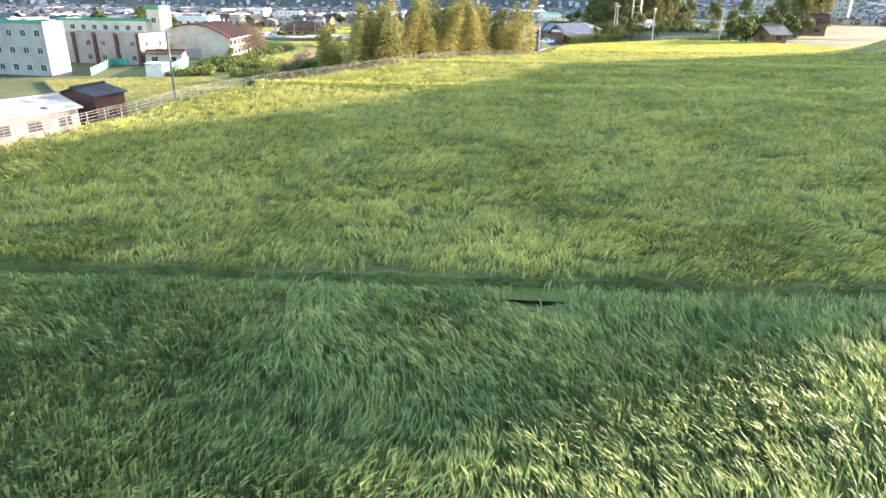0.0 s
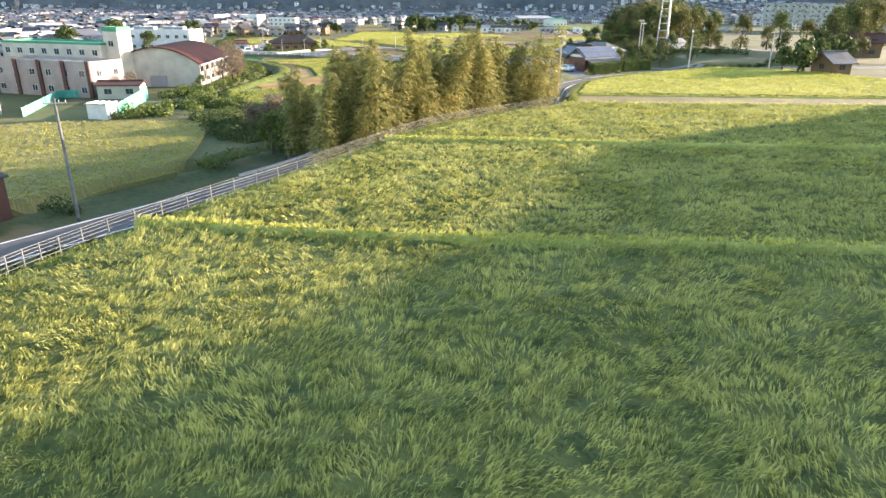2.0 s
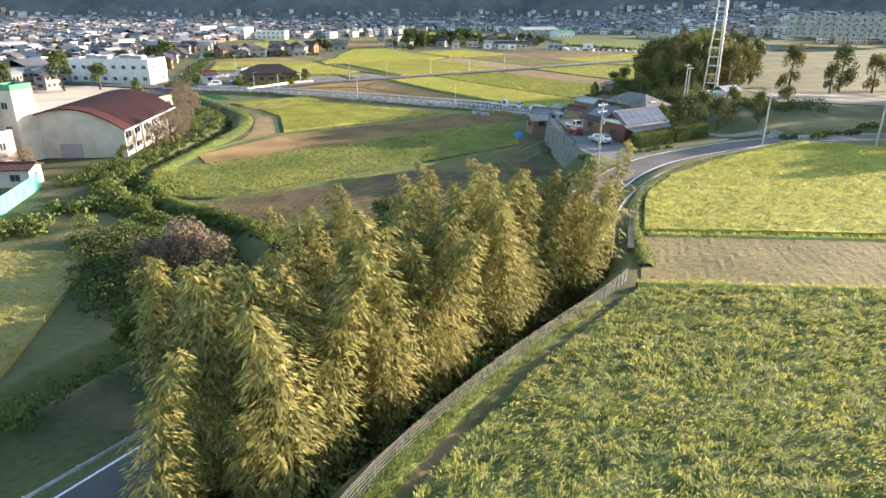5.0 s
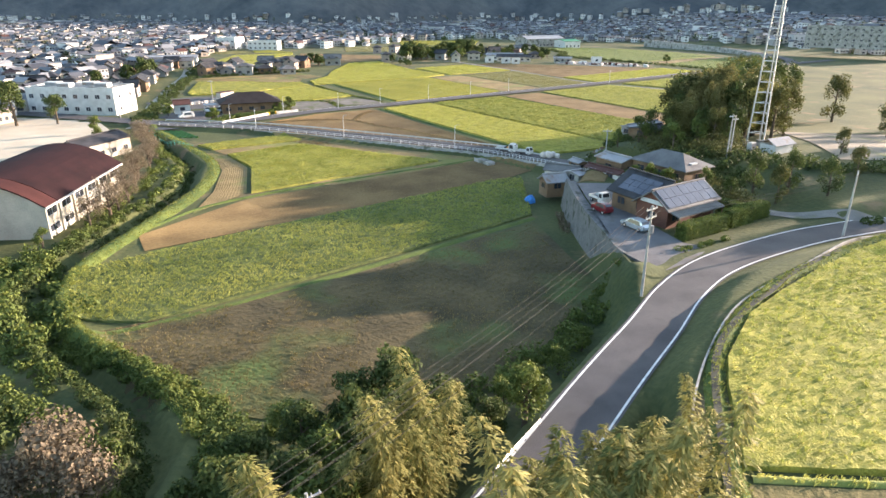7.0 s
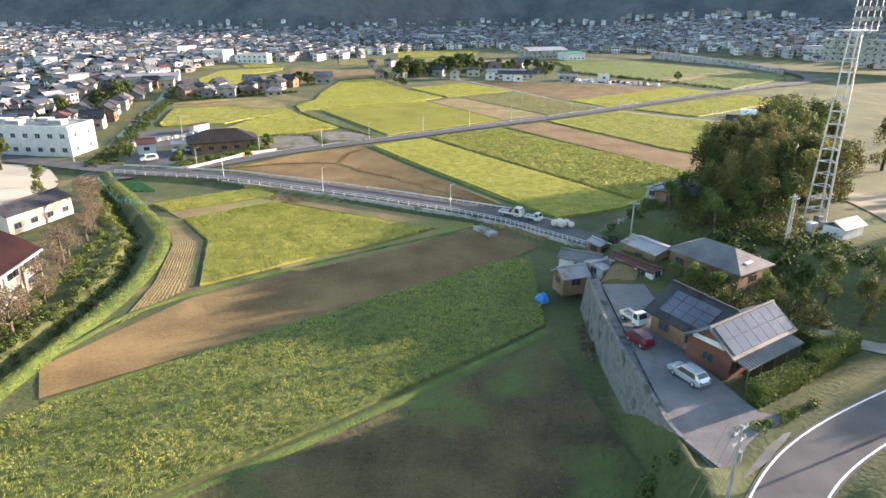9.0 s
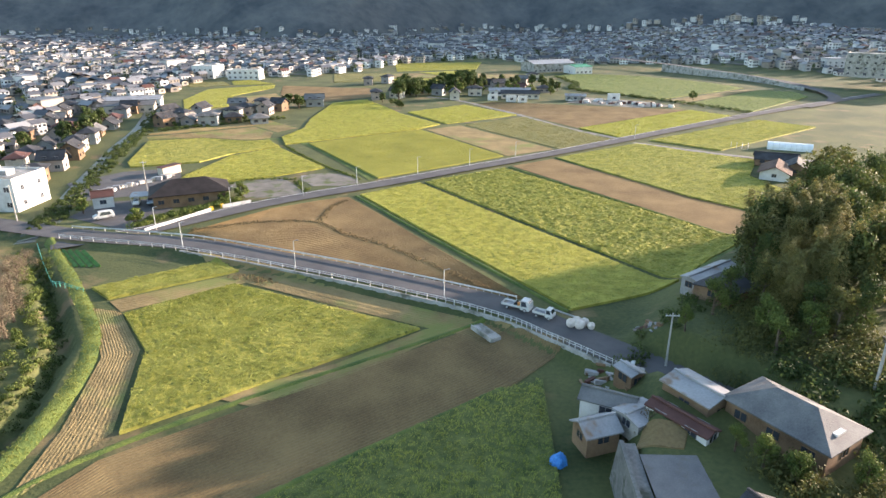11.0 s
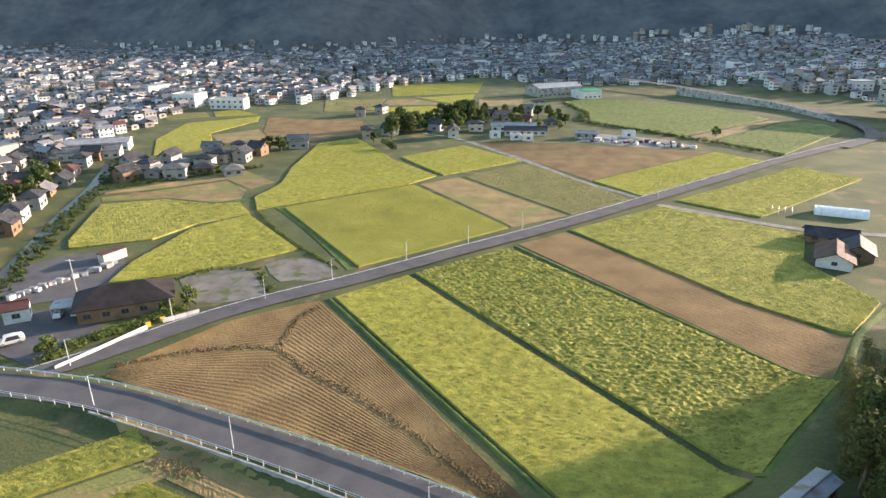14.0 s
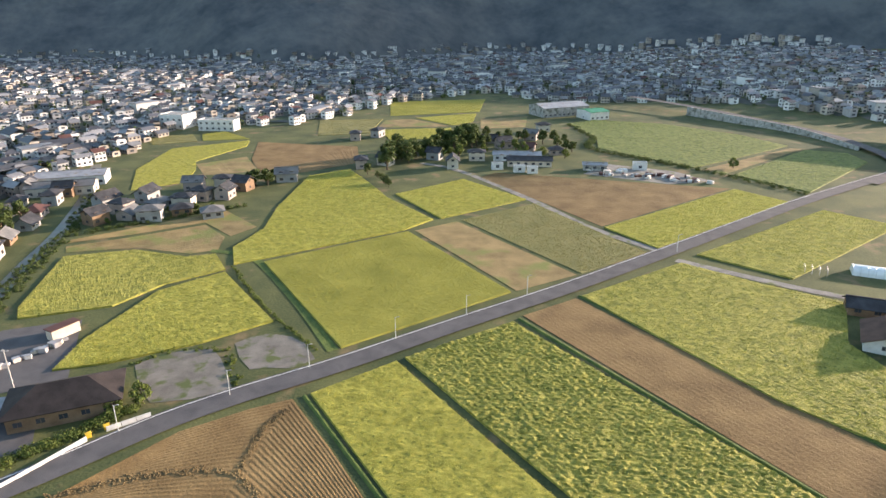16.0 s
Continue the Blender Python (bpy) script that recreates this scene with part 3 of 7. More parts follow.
rice([(63.5, 608), (72, 560), (68, 534), (103, 492)], [(81, 621), (122, 604.5), (153, 571.5), (166, 541)], RICE_GREEN, "broad green rice field inside the loop road", du=1.6, rough=0.06, tufts=0.6, width=0.1)
bare([(105, 489), (113, 481.5)], [(165, 536), (170, 534)], STUBBLE, "narrow brown strip inside the loop road", du=1.4)
rice([(115, 479), (134.5, 452)], [(170, 531), (186.5, 523), (185, 503.5)], RICE_GREEN, "green field at the loop road's bend", du=1.6, rough=0.05, tufts=0.6, width=0.1)
# between the dike road and the lane
rice([(-55, 237.5), (-46, 226), (-40, 206.5)], [(-41, 250), (-6, 234)], None, "yellow-green rice field below the dike road", rough=0.07, tufts=10, per=4, length=0.36, width=0.034, lean=0.4, deep=False)
bare([(-62, 240), (-51.5, 224), (-47.3, 207), (-46, 194)], [(-56, 238.5), (-47, 226.5), (-41, 207)], STUBBLE, "curved strip of straw-coloured stubble rows", du=0.3, rows=0.02, pitch=1.1)
rice([(-66, 247.5), (-48, 261)], [(-60.5, 243), (-42, 256)], None, "small yellow rice plot beside the stubble", tufts=8, per=4, length=0.36, width=0.036, deep=False)
bare([(-60, 242.4), (-41.4, 255.6)], [(-56, 238.6), (-39, 251)], STUBBLE, "straw-coloured stubble path between rice plots", du=0.4, rows=0.03, pitch=1.0)
bare([(-50, 183), (-40, 202), (4, 236)], [(-46, 176.5), (7, 218), (16.5, 229)], DARK_SOIL, "brown ploughed strip below the dike road", rows=0.05, pitch=1.5, du=0.35, rough=0.008)
bare([(-32, 214.6), (-17.3, 223.4), (-5.3, 234), (-1, 236)], [(-26, 212.6), (-14.1, 221), (-3.6, 230.8), (1.8, 234.9)], STUBBLE, "tan stubble edge along the rice plot", du=0.4, rows=0.02)
bare([(-53, 264), (-36, 257.4), (-17, 246.4), (-2, 239.4), (9, 234.6)], [(-48, 258), (-39, 251), (-18.5, 241), (-6, 234.9), (3, 231.5)], STUBBLE, "tan stubble strip under the dike", du=0.4, rows=0.03, pitch=1.0)
rice([(-52, 168), (-45, 175), (5, 217), (11.5, 220)], [(-45, 155), (-36, 155), (-14, 173), (11, 195.5)], TERRACE, "long green and yellow rice strip in dappled shade", rough=0.05, tufts=9, per=4, length=0.38, width=0.034, lean=0.35, leaves=BLADES_STRIP)
bare([(-41, 152), (-14, 170), (11, 192)], [(-29, 139.5), (-10, 137), (3, 144), (17, 165)], FALLOW, "dark fallow field with dry weeds", rows=0.02, pitch=1.6)
weedy()
# left of the lane
rice([(-80, 125), (-66, 131), (-42, 133)], [(-48, 82), (-38, 88), (-33, 96)], RICE_OLIVE, "pale olive rice field beside the lane, partly shaded", rough=0.05, clump=0.08, tufts=5, length=0.36, width=0.04, leaves=BLADES_EVEN)
# on the terrace
def front(x, y):
    return (x < 0.74 * (y + 4) + 4) & (x > -0.74 * (y + 4) - 4) & (y > 5)


EDGE = [(-25.4, 24), (-22.4, 34), (-20.6, 42), (-19.9, 50), (-18.4, 55), (-14.8, 63), (-10.2, 72), (-6.2, 80.4), (-2.2, 88.6), (3.5, 98.2), (10.4, 107.8), (12.4, 110.6)]
rice([(-28, 2), (-27.4, 9), (-26.6, 15.9)], [(44, 2), (42, 7), (40, 13.1)], RICE_GREEN, "upright green rice close below the camera's start", du=0.45, rough=0.05, tufts=36, length=0.6, width=0.019, lean=0.2, per=7, high=0.6, coherent=1.6, keep=lambda x, y: front(x, y) * (abs(x - 2) < 0.85 * y + 5), dip=(2.0, 14.1, 1.0, 0.6))
rice([(-26.4, 17.3)] + EDGE[:5] + [(-17.3, 57.6)], [(40, 14.4), (41, 22), (42, 34), (44, 42), (47, 53.6)], TERRACE, "wind-ruffled lodged rice field on the terrace", du=0.55, rough=0.05, clump=0.17, tufts=27, length=0.4, width=0.024, lean=0.52, per=6, high=0.55, coherent=0.7, keep=lambda x, y: front(x, y) * (abs(x - 2) < 0.78 * y + 4) * np.clip(26.0 / (y + 4), 0.42, 1))
rice([(-17.0, 58.3)] + EDGE[5:8], [(49, 52), (55, 60), (62, 69), (68, 77.0)], TERRACE, "sunlit ruffled rice field on the terrace", du=0.55, rough=0.05, clump=0.17, tufts=13, length=0.36, width=0.034, lean=0.55, per=5, high=0.55, coherent=0.8, keep=lambda x, y: front(x, y) * (x < 65))
rice([(-6.0, 81.2)] + EDGE[8:], [(69, 77.5), (78, 88), (86, 98), (90, 105), (90, 109)], TERRACE, "second ruffled rice field on the terrace", du=0.55, rough=0.05, clump=0.17, tufts=9, length=0.36, width=0.042, lean=0.55, per=5, coherent=0.8, keep=lambda x, y: front(x, y) * (x < 65))
bare([(13, 111.8), (16.6, 124)], [(90, 110), (84, 122)], STRAW, "narrow olive-brown stubble strip with straw rows", rows=0.01, pitch=1.1, du=0.4)
rice([(16.8, 125.4), (19.4, 135), (20.9, 139), (26, 147), (31.6, 152.6), (38, 158.3), (45, 164), (54, 169.5)], [(80, 123.2), (79, 132), (77, 141), (74, 150), (70, 158), (66, 164)], RICE_YELLOW, "sunlit yellow rice field by the bend", tufts=5.5, length=0.42, width=0.045, lean=0.55, coherent=0.8, clump=0.07, du=0.5, rough=0.03)


# ---- roads ----
def ribbon(name, line, half, material, label, lift, kind="structure", n=120, off=0.0, parent=None, thick=0.0):
    P = smooth_line([p[:2] for p in line], n)
    zs = smooth_line([(p[2], 0) for p in line], n)[:, 0] if len(line[0]) > 2 else None
    T = np.gradient(P, axis=0)
    T /= np.linalg.norm(T, axis=1)[:, None]
    N = np.stack([T[:, 1], -T[:, 0]], 1)
    rows = []
    for s in (off - half, off + half):
        Q = P + N * s
        z = (zs if zs is not None else land(Q[:, 0], Q[:, 1])) + lift
        rows.append(np.column_stack([Q, z]))
    verts = np.stack(rows, 1).reshape(-1, 3)
    i = np.arange(n - 1) * 2
    ob = raw(name, verts, np.stack([i, i + 1, i + 3, i + 2], 1), material, parent)
    if parent is None:
        tagged(ob, label, "road", kind=kind)
    return ob


lane = ribbon("road", LANE, 2.6, ASPHALT, "narrow grey asphalt lane with white edge lines", 0.03)
for o in (-2.3, 2.3):
    ribbon("edge_line", LANE, 0.09, PAINT, "", 0.04, off=o, parent=lane)
dike = ribbon("road", DIKE, 3.2, ASPHALT, "asphalt road on a low dike with guardrails", 0.03)
MAIN = [(-86, 268, 0.45), (-75, 275, 0.4), (-68, 281.5, 0.3), (-61, 288.5, 0.3), (-51, 299, 0.3), (-40, 308, 0.3), (-23.5, 319.5, 0.3), (-1, 337, 0.3), (27.5, 358.5, 0.3), (57, 382.5, 0.3), (90, 410, 0.3), (125.5, 439.5, 0.3), (180, 480, 0.3), (230, 516, 0.3)]
main = ribbon("road", MAIN, 3.0, ASPHALT, "straight asphalt road through the fields", 0.03)
ribbon("edge_line", MAIN, 0.09, PAINT, "", 0.04, off=-2.5, parent=main)
LOOP = [(165, 466, 0.4), (188, 485, 0.6), (198, 505, 1.0), (200, 530, 1.5), (194, 566, 2.5), (168, 618, 4), (150, 647, 5), (120, 690, 6)]
ribbon("road", LOOP, 3.2, ASPHALT, "curving road rising to the hillside houses", 0.03)

ribbon("farm_track", [(-26, 16.6), (-8.6, 16.1), (-0.3, 15.95), (6.8, 15.5), (40, 13.75)], 0.5, VERGE, "smooth grassy path between rice fields", 0.14)


KERB = [(12.6, 119.6), (14.2, 126), (15.9, 132), (19.3, 139.1), (24.3, 147.1), (29, 152.4), (34, 156.9), (45.4, 167.1), (52, 171.6)]
# flat ribbon without depth; the gutter's inner shade is its dark colour
GUTTER = shader("shaded_gutter", (0.02, 0.022, 0.016), (0.06, 0.06, 0.04), 0.8, 0.7, 0.0, 5.0)
ribbon("gutter", [(14.2, 119.7), (16.2, 127.3), (20.0, 138.9), (25.4, 147.0), (30, 151.8), (35.3, 157.6), (44, 164.8)], 0.28, GUTTER, "flat gutter strip round the yellow rice field, shade in its colour", 0.42)


def kerb():
    P = smooth_line(KERB, 60)
    T = np.gradient(P, axis=0)
    N = np.stack([T[:, 1], -T[:, 0]], 1) / np.linalg.norm(T, axis=1)[:, None]
    z = land(P[:, 0], P[:, 1])
    rows = [np.column_stack([P + N * d, z + h]) for d, h in ((-0.09, -0.3), (-0.08, 0.28), (0.08, 0.28), (0.09, -0.3))]
    i = np.arange(59) * 4
    faces = np.concatenate([np.stack([i + k, i + k + 1, i + k + 5, i + k + 4], 1) for k in range(3)])
    tagged(raw("kerb", np.stack(rows, 1).reshape(-1, 3), faces, CONCRETE), "low pale concrete kerb along the verge", "kerb", kind="structure")


kerb()


# ---- buildings ----
def gable(bm, w, d, z, rise, over=0.5, thick=0.18):
    """A gable roof with thickness; the ridge runs along x."""
    for s in (-1, 1):
        y = s * (d / 2 + over)
        drop = rise * over / (d / 2)
        c = [(-w / 2 - over, 0, z + rise), (w / 2 + over, 0, z + rise), (w / 2 + over, y, z - drop), (-w / 2 - over, y, z - drop)]
        lo = [bm.verts.new(p) for p in c]
        hi = [bm.verts.new((p[0], p[1], p[2] + thick)) for p in c]
        for f in ((hi[0], hi[1], hi[2], hi[3]), (lo[3], lo[2], lo[1], lo[0]), (lo[2], lo[3], hi[3], hi[2]), (lo[0], lo[3], hi[3], hi[0]), (lo[1], lo[2], hi[2], hi[1])):
            bm.faces.new(f)


def hip(bm, w, d, z, rise, over=0.5, thick=0.16):
    x, y, r = w / 2 + over, d / 2 + over, max(0.0, w / 2 - d / 2)
    lo = [bm.verts.new(p) for p in ((-x, -y, z), (x, -y, z), (x, y, z), (-x, y, z))]
    hi = [bm.verts.new((v.co.x, v.co.y, z + thick)) for v in lo]
    a, b = bm.verts.new((-r, 0, z + rise)), bm.verts.new((r, 0, z + rise))
    for f in ((hi[0], hi[1], b, a), (hi[2], hi[3], a, b), (hi[1], hi[2], b), (hi[3], hi[0], a), lo[::-1]):
        bm.faces.new(f)
    for i in range(4):
        bm.faces.new((lo[i], lo[(i + 1) % 4], hi[(i + 1) % 4], hi[i]))


def walls(bm, w, d, h, rise=0.0):
    """A closed wall block with gable ends."""
    box(bm, -w / 2, w / 2, -d / 2, d / 2, -0.6, h)
    if rise:
        for s in (-1, 1):
            x = s * w / 2
            f = [bm.verts.new(p) for p in ((x, -d / 2, h), (x, d / 2, h), (x, 0, h + rise))]
            bm.faces.new(f if s > 0 else f[::-1])


def window(parent, x, y, z, w, h, face, name="window", frame_mat=None):
    """A window on a wall: frame, pane and sill, on the side named by face (x+, x-, y+, y-)."""
    bm = bmesh.new()
    t = 0.05
    axis, s = face[0], 1 if face[1] == "+" else -1

    def put(u0, u1, v0, v1, d0, d1):
        a, b = sorted((s * d0, s * d1))
        if axis == "y":
            box(bm, x + u0, x + u1, y + a, y + b, z + v0, z + v1)
        else:
            box(bm, x + a, x + b, y + u0, y + u1, z + v0, z + v1)
    for u0, u1, v0, v1 in ((-w / 2, w / 2, 0, t), (-w / 2, w / 2, h - t, h), (-w / 2, -w / 2 + t, t, h - t), (w / 2 - t, w / 2, t, h - t), (-t / 2, t / 2, t, h - t)):
        put(u0, u1, v0, v1, 0.0, 0.07)
    fr = part(name, bm, frame_mat or WHITE, parent)
    bm = bmesh.new()
    put(-w / 2 + t, w / 2 - t, t, h - t, 0.003, 0.03)
    part("pane", bm, GLASS, fr)
    return fr


def house(x, y, w, d, h, turn, wall, roof, label, kind="gable", rise=1.8, storeys=1, z=None, name="house", over=0.55):
    ob = empty(name, pose(x, y, land1(x, y) if z is None else z, 0, 0, turn), label, "house", "houses")
    bm = bmesh.new()
    walls(bm, w, d, h, rise if kind == "gable" else 0)
    part("wall", bm, wall, ob)
    bm = bmesh.new()
    (gable if kind == "gable" else hip)(bm, w, d, h, rise, over)
    r = part("roof", bm, roof, ob)
    if kind == "gable":
        one_box("ridge_cap", (-w / 2 - over, w / 2 + over, -0.16, 0.16, h + rise + 0.12, h + rise + 0.4), roof, r, bevel=0.06)
    n = max(1, int(w // 3.2))
    trim = SHEET if wall in (WHITE, CREAM, PINK, CONCRETE) else BROWN_WALL
    for s in range(storeys):
        zz = 0.9 + s * 2.7
        for i in range(n):
            wx = -w / 2 + (i + 0.5) * w / n
            for f, wy in (("y-", -d / 2), ("y+", d / 2)):
                window(ob, wx, wy, zz, 1.5, 1.1, f, frame_mat=trim)
        window(ob, w / 2, 0, zz, 1.3, 1.0, "x+", frame_mat=trim)
        window(ob, -w / 2, 0, zz, 1.3, 1.0, "x-", frame_mat=trim)
    return ob


# ---- trees ----
def leaf_cloud(rng, centres, radii, n, size):
    """n small leaves, as bent diamonds, near the surface of some clumps."""
    k = rng.randint(0, len(centres), n)
    c, r = np.array(centres)[k], np.array(radii)[k]
    d = rng.normal(size=(n, 3))
    d /= np.linalg.norm(d, axis=1)[:, None]
    p = c + d * r * rng.uniform(0.55, 1.08, (n, 1))
    u = rng.normal(size=(n, 3))
    u -= d * (u * d).sum(1)[:, None] * 0.6
    u /= np.linalg.norm(u, axis=1)[:, None]
    v = np.cross(u, d + 0.5 * rng.normal(size=(n, 3)))
    v /= np.linalg.norm(v, axis=1)[:, None] + 1e-6
    s = size * rng.uniform(0.6, 1.5, (n, 1))
    verts = np.stack([p - u * s, p + v * s * 0.55, p + u * s, p - v * s * 0.55], 1).reshape(-1, 3)
    i = np.arange(n) * 4
    return verts, np.stack([i, i + 1, i + 2, i + 3], 1)


def tree(name, high, wide, leaf_mat, label, seed=1, leaves=1600, size=0.35, trunk=0.3, low=0.3, squat=0.75):
    """A tapered trunk with limbs and a crown of many small leaves in uneven clumps."""
    rng = np.random.RandomState(seed)
    ob = empty(name, Matrix(), label, "tree", "trees")
    bm = bmesh.new()
    rod(bm, (0, 0, -0.4), (0.05 * high * rng.uniform(-1, 1), 0, high * 0.75), wide * 0.045 + 0.08, wide * 0.012 + 0.02, 8)
    centres, radii = [], []
    m = 11
    for i in range(m):
        a, up = 6.283 * i / m * 2.4 + rng.uniform(-0.5, 0.5), rng.uniform(0, 1)
        reach = wide / 2 * (0.78 - 0.5 * abs(up - 0.3)) * rng.uniform(0.6, 1.0)
        z = high * (low + 0.12 + (0.86 - low) * up)
        c = (reach * math.cos(a), reach * math.sin(a), z)
        centres.append(c)
        radii.append([wide * 0.21 * rng.uniform(0.7, 1.25)] * 2 + [wide * 0.17 * rng.uniform(0.8, 1.3) * squat / 0.75])
        rod(bm, (0, 0, max(0.5, z - reach * 0.9)), c, wide * 0.016 + 0.02, 0.02, 5)
    centres.append((0, 0, high * 0.9))
    radii.append([wide * 0.2, wide * 0.2, high * 0.12])
    part("trunk", bm, BARK, ob)
    v, f = leaf_cloud(rng, centres, radii, leaves, size)
    raw("crown", v, f, leaf_mat, ob)
    return ob


def bamboo(seed, high, leaves=1350):
    """One leaning culm with tiers of drooping, fern-like sprays of narrow leaves."""
    rng = np.random.RandomState(seed)
    ob = empty("bamboo", Matrix(), "tall bamboo with yellowing plume of leaves", "bamboo", "bamboo grove")
    lean, ang = high * rng.uniform(0.08, 0.22), rng.uniform(0, 6.28)
    s = np.linspace(0, 1, 7)
    spine = np.stack([lean * s ** 2.8 * math.cos(ang), lean * s ** 2.8 * math.sin(ang), high * (s - 0.07 * s ** 4)], 1)
    bm = bmesh.new()
    rings = [[bm.verts.new((q[0] + 0.055 * (1 - h * 0.85) * math.cos(1.2566 * j), q[1] + 0.055 * (1 - h * 0.85) * math.sin(1.2566 * j), q[2])) for j in range(5)] for q, h in zip(spine, s)]
    for lo, hi in zip(rings, rings[1:]):
        for j in range(5):
            bm.faces.new((lo[j], lo[(j + 1) % 5], hi[(j + 1) % 5], hi[j]))
    part("culm", bm, CULM, ob)
    tiers, each = 30, 4
    m = tiers * each
    bq = np.repeat(np.linspace(0.16, 0.99, tiers), each) + rng.normal(0, 0.006, m)
    ba = np.repeat(rng.uniform(0, 6.283, tiers), each) + np.tile(np.arange(each) * 6.283 / each, tiers) + rng.normal(0, 0.3, m)
    bl = (2.6 * np.clip(1.02 - bq, 0, 1) ** 0.6 * np.clip((bq - 0.1) / 0.3, 0.3, 1) + 0.18) * rng.uniform(0.7, 1.15, m)
    k = rng.randint(0, m, leaves)
    s1 = rng.uniform(0.15, 1.0, leaves) ** 0.75
    base = np.stack([np.interp(bq[k], s, spine[:, c]) for c in range(3)], 1)
    out = bl[k] * s1
    side = rng.normal(0, 0.2, leaves) * (0.35 + out)
    c, n = np.cos(ba[k]), np.sin(ba[k])
    p = base + np.stack([out * c - side * n, out * n + side * c, 0.45 * out - 0.3 * out ** 2 + rng.normal(0, 0.05, leaves)], 1)
    a = ba[k] + np.sign(side) * rng.uniform(0.1, 0.9, leaves)
    d = np.stack([np.cos(a), np.sin(a), rng.uniform(-0.9, -0.2, leaves)], 1)
    d /= np.linalg.norm(d, axis=1)[:, None]
    w = np.stack([-np.sin(a), np.cos(a), rng.normal(0, 0.35, leaves)], 1)
    w /= np.linalg.norm(w, axis=1)[:, None]
    ln, wd = rng.uniform(0.26, 0.5, (leaves, 1)), rng.uniform(0.05, 0.095, (leaves, 1))
    verts = np.stack([p - d * ln * 0.4, p + w * wd, p + d * ln, p - w * wd], 1).reshape(-1, 3)
    i = np.arange(leaves) * 4
    raw("plume", verts, np.stack([i, i + 1, i + 2, i + 3], 1), LEAF_BAMBOO, ob)
    return ob


def scatter_copies(kinds, spots, seed):
    """Stands copies of some model plants at spots of x, y, scale; the models take the first spots themselves."""
    rng = random.Random(seed)
    for i, (x, y, s) in enumerate(spots):
        m = pose(x, y, land1(x, y) - 0.05, rng.uniform(-3, 3), rng.uniform(-3, 3), rng.uniform(0, 360))
        if i < len(kinds):
            kinds[i].matrix_world = m @ Matrix.Scale(s, 4)
        else:
            src = kinds[rng.randrange(len(kinds))]
            c = copy_thing(src, m)
            c.scale = (s, s, s * rng.uniform(0.92, 1.1))


rng = np.random.RandomState(11)
# bamboo grove between the lane and the fence
spots = []
for k in range(140):
    u = rng.rand() ** 0.9
    bx, by = -13 + 23 * u, 90.5 + 30 * u
    tall = rng.uniform(0.7, 1.04) * (1 - 0.12 * max(0, u - 0.85) / 0.15)
    spots.append((bx + rng.uniform(-3.4, 3.4) - 1.0, by + rng.uniform(-3.2, 3.2), tall))
for k in range(42):
    u = rng.rand()
    spots.append((-21 + 20 * u + rng.uniform(-2, 1.5), 102 + 27 * u + rng.uniform(-1.5, 3), rng.uniform(0.5, 0.85)))
for k in range(60):
    u = rng.rand()
    spots.append((4.5 + 8.5 * u + rng.uniform(-1.6, 1.6), 116 + 11 * u + rng.uniform(-2.2, 2.2), rng.uniform(0.55, 0.78) * (1 - 0.3 * u)))
for k in range(44):
    u = rng.rand()
    spots.append((1.4 + 8.6 * u + rng.uniform(-0.8, 1.8), 112.6 + 12.4 * u + rng.uniform(-1.2, 1.2), rng.uniform(0.6, 0.84) * (1 - 0.25 * u)))
spots += [(-14.2, 89.6, 0.45), (-12.6, 87.4, 0.4), (-15.2, 91.4, 0.5)]
models = [bamboo(s, 15.2) for s in (1, 2, 3, 4, 5)]
scatter_copies(models, spots[:300], 1)


def thicket():
    """The bamboo on the wooded hill behind the farm: plumes too close together to tell apart, as one mesh."""
    shapes = []
    for ob in models:
        me = [c for c in ob.children if c.name.startswith("plume")][0].data
        co = np.empty(len(me.vertices) * 3, np.float32)
        me.vertices.foreach_get("co", co)
        shapes.append(co.reshape(-1, 3))
    r = np.random.RandomState(8)
    out = []
    for k in range(125):
        u, v = r.rand(), r.rand()
        x = 41.5 + 12 * v + 13 * u + r.uniform(-1.5, 1.5)
        y = 224 + 34 * u + 3 * (1 - v) + r.uniform(-1.5, 1.5)
        size, a = np.interp(x, [41, 60], [0.55, 1.08]) * r.uniform(0.84, 1.04), r.uniform(0, 6.283)
        p = shapes[k % 5] * size
        out.append(np.stack([x + p[:, 0] * math.cos(a) - p[:, 1] * math.sin(a), y + p[:, 0] * math.sin(a) + p[:, 1] * math.cos(a), land1(x, y) + p[:, 2]], 1))
    V = np.concatenate(out)
    tagged(raw("bamboo_thicket", V, np.arange(len(V)).reshape(-1, 4), LEAF_THICKET), "olive bamboo thicket on the wooded hill", "bamboo", kind="stuff")


thicket()


# ---- the town ----
def town_mask(x, y):
    """Where houses stand on the valley floor."""
    x, y = np.asarray(x, float), np.asarray(y, float)
    edge = np.interp(x, [-900, -190, -172, -166, -110, -75, -60, 20, 60, 160, 205, 240, 320, 900], [330, 330, 430, 600, 600, 640, 690, 760, 700, 700, 660, 610, 500, 430])
    west = (x < -140 - 0.25 * (y - 300)) & (y > 250)
    return (y > edge) | west


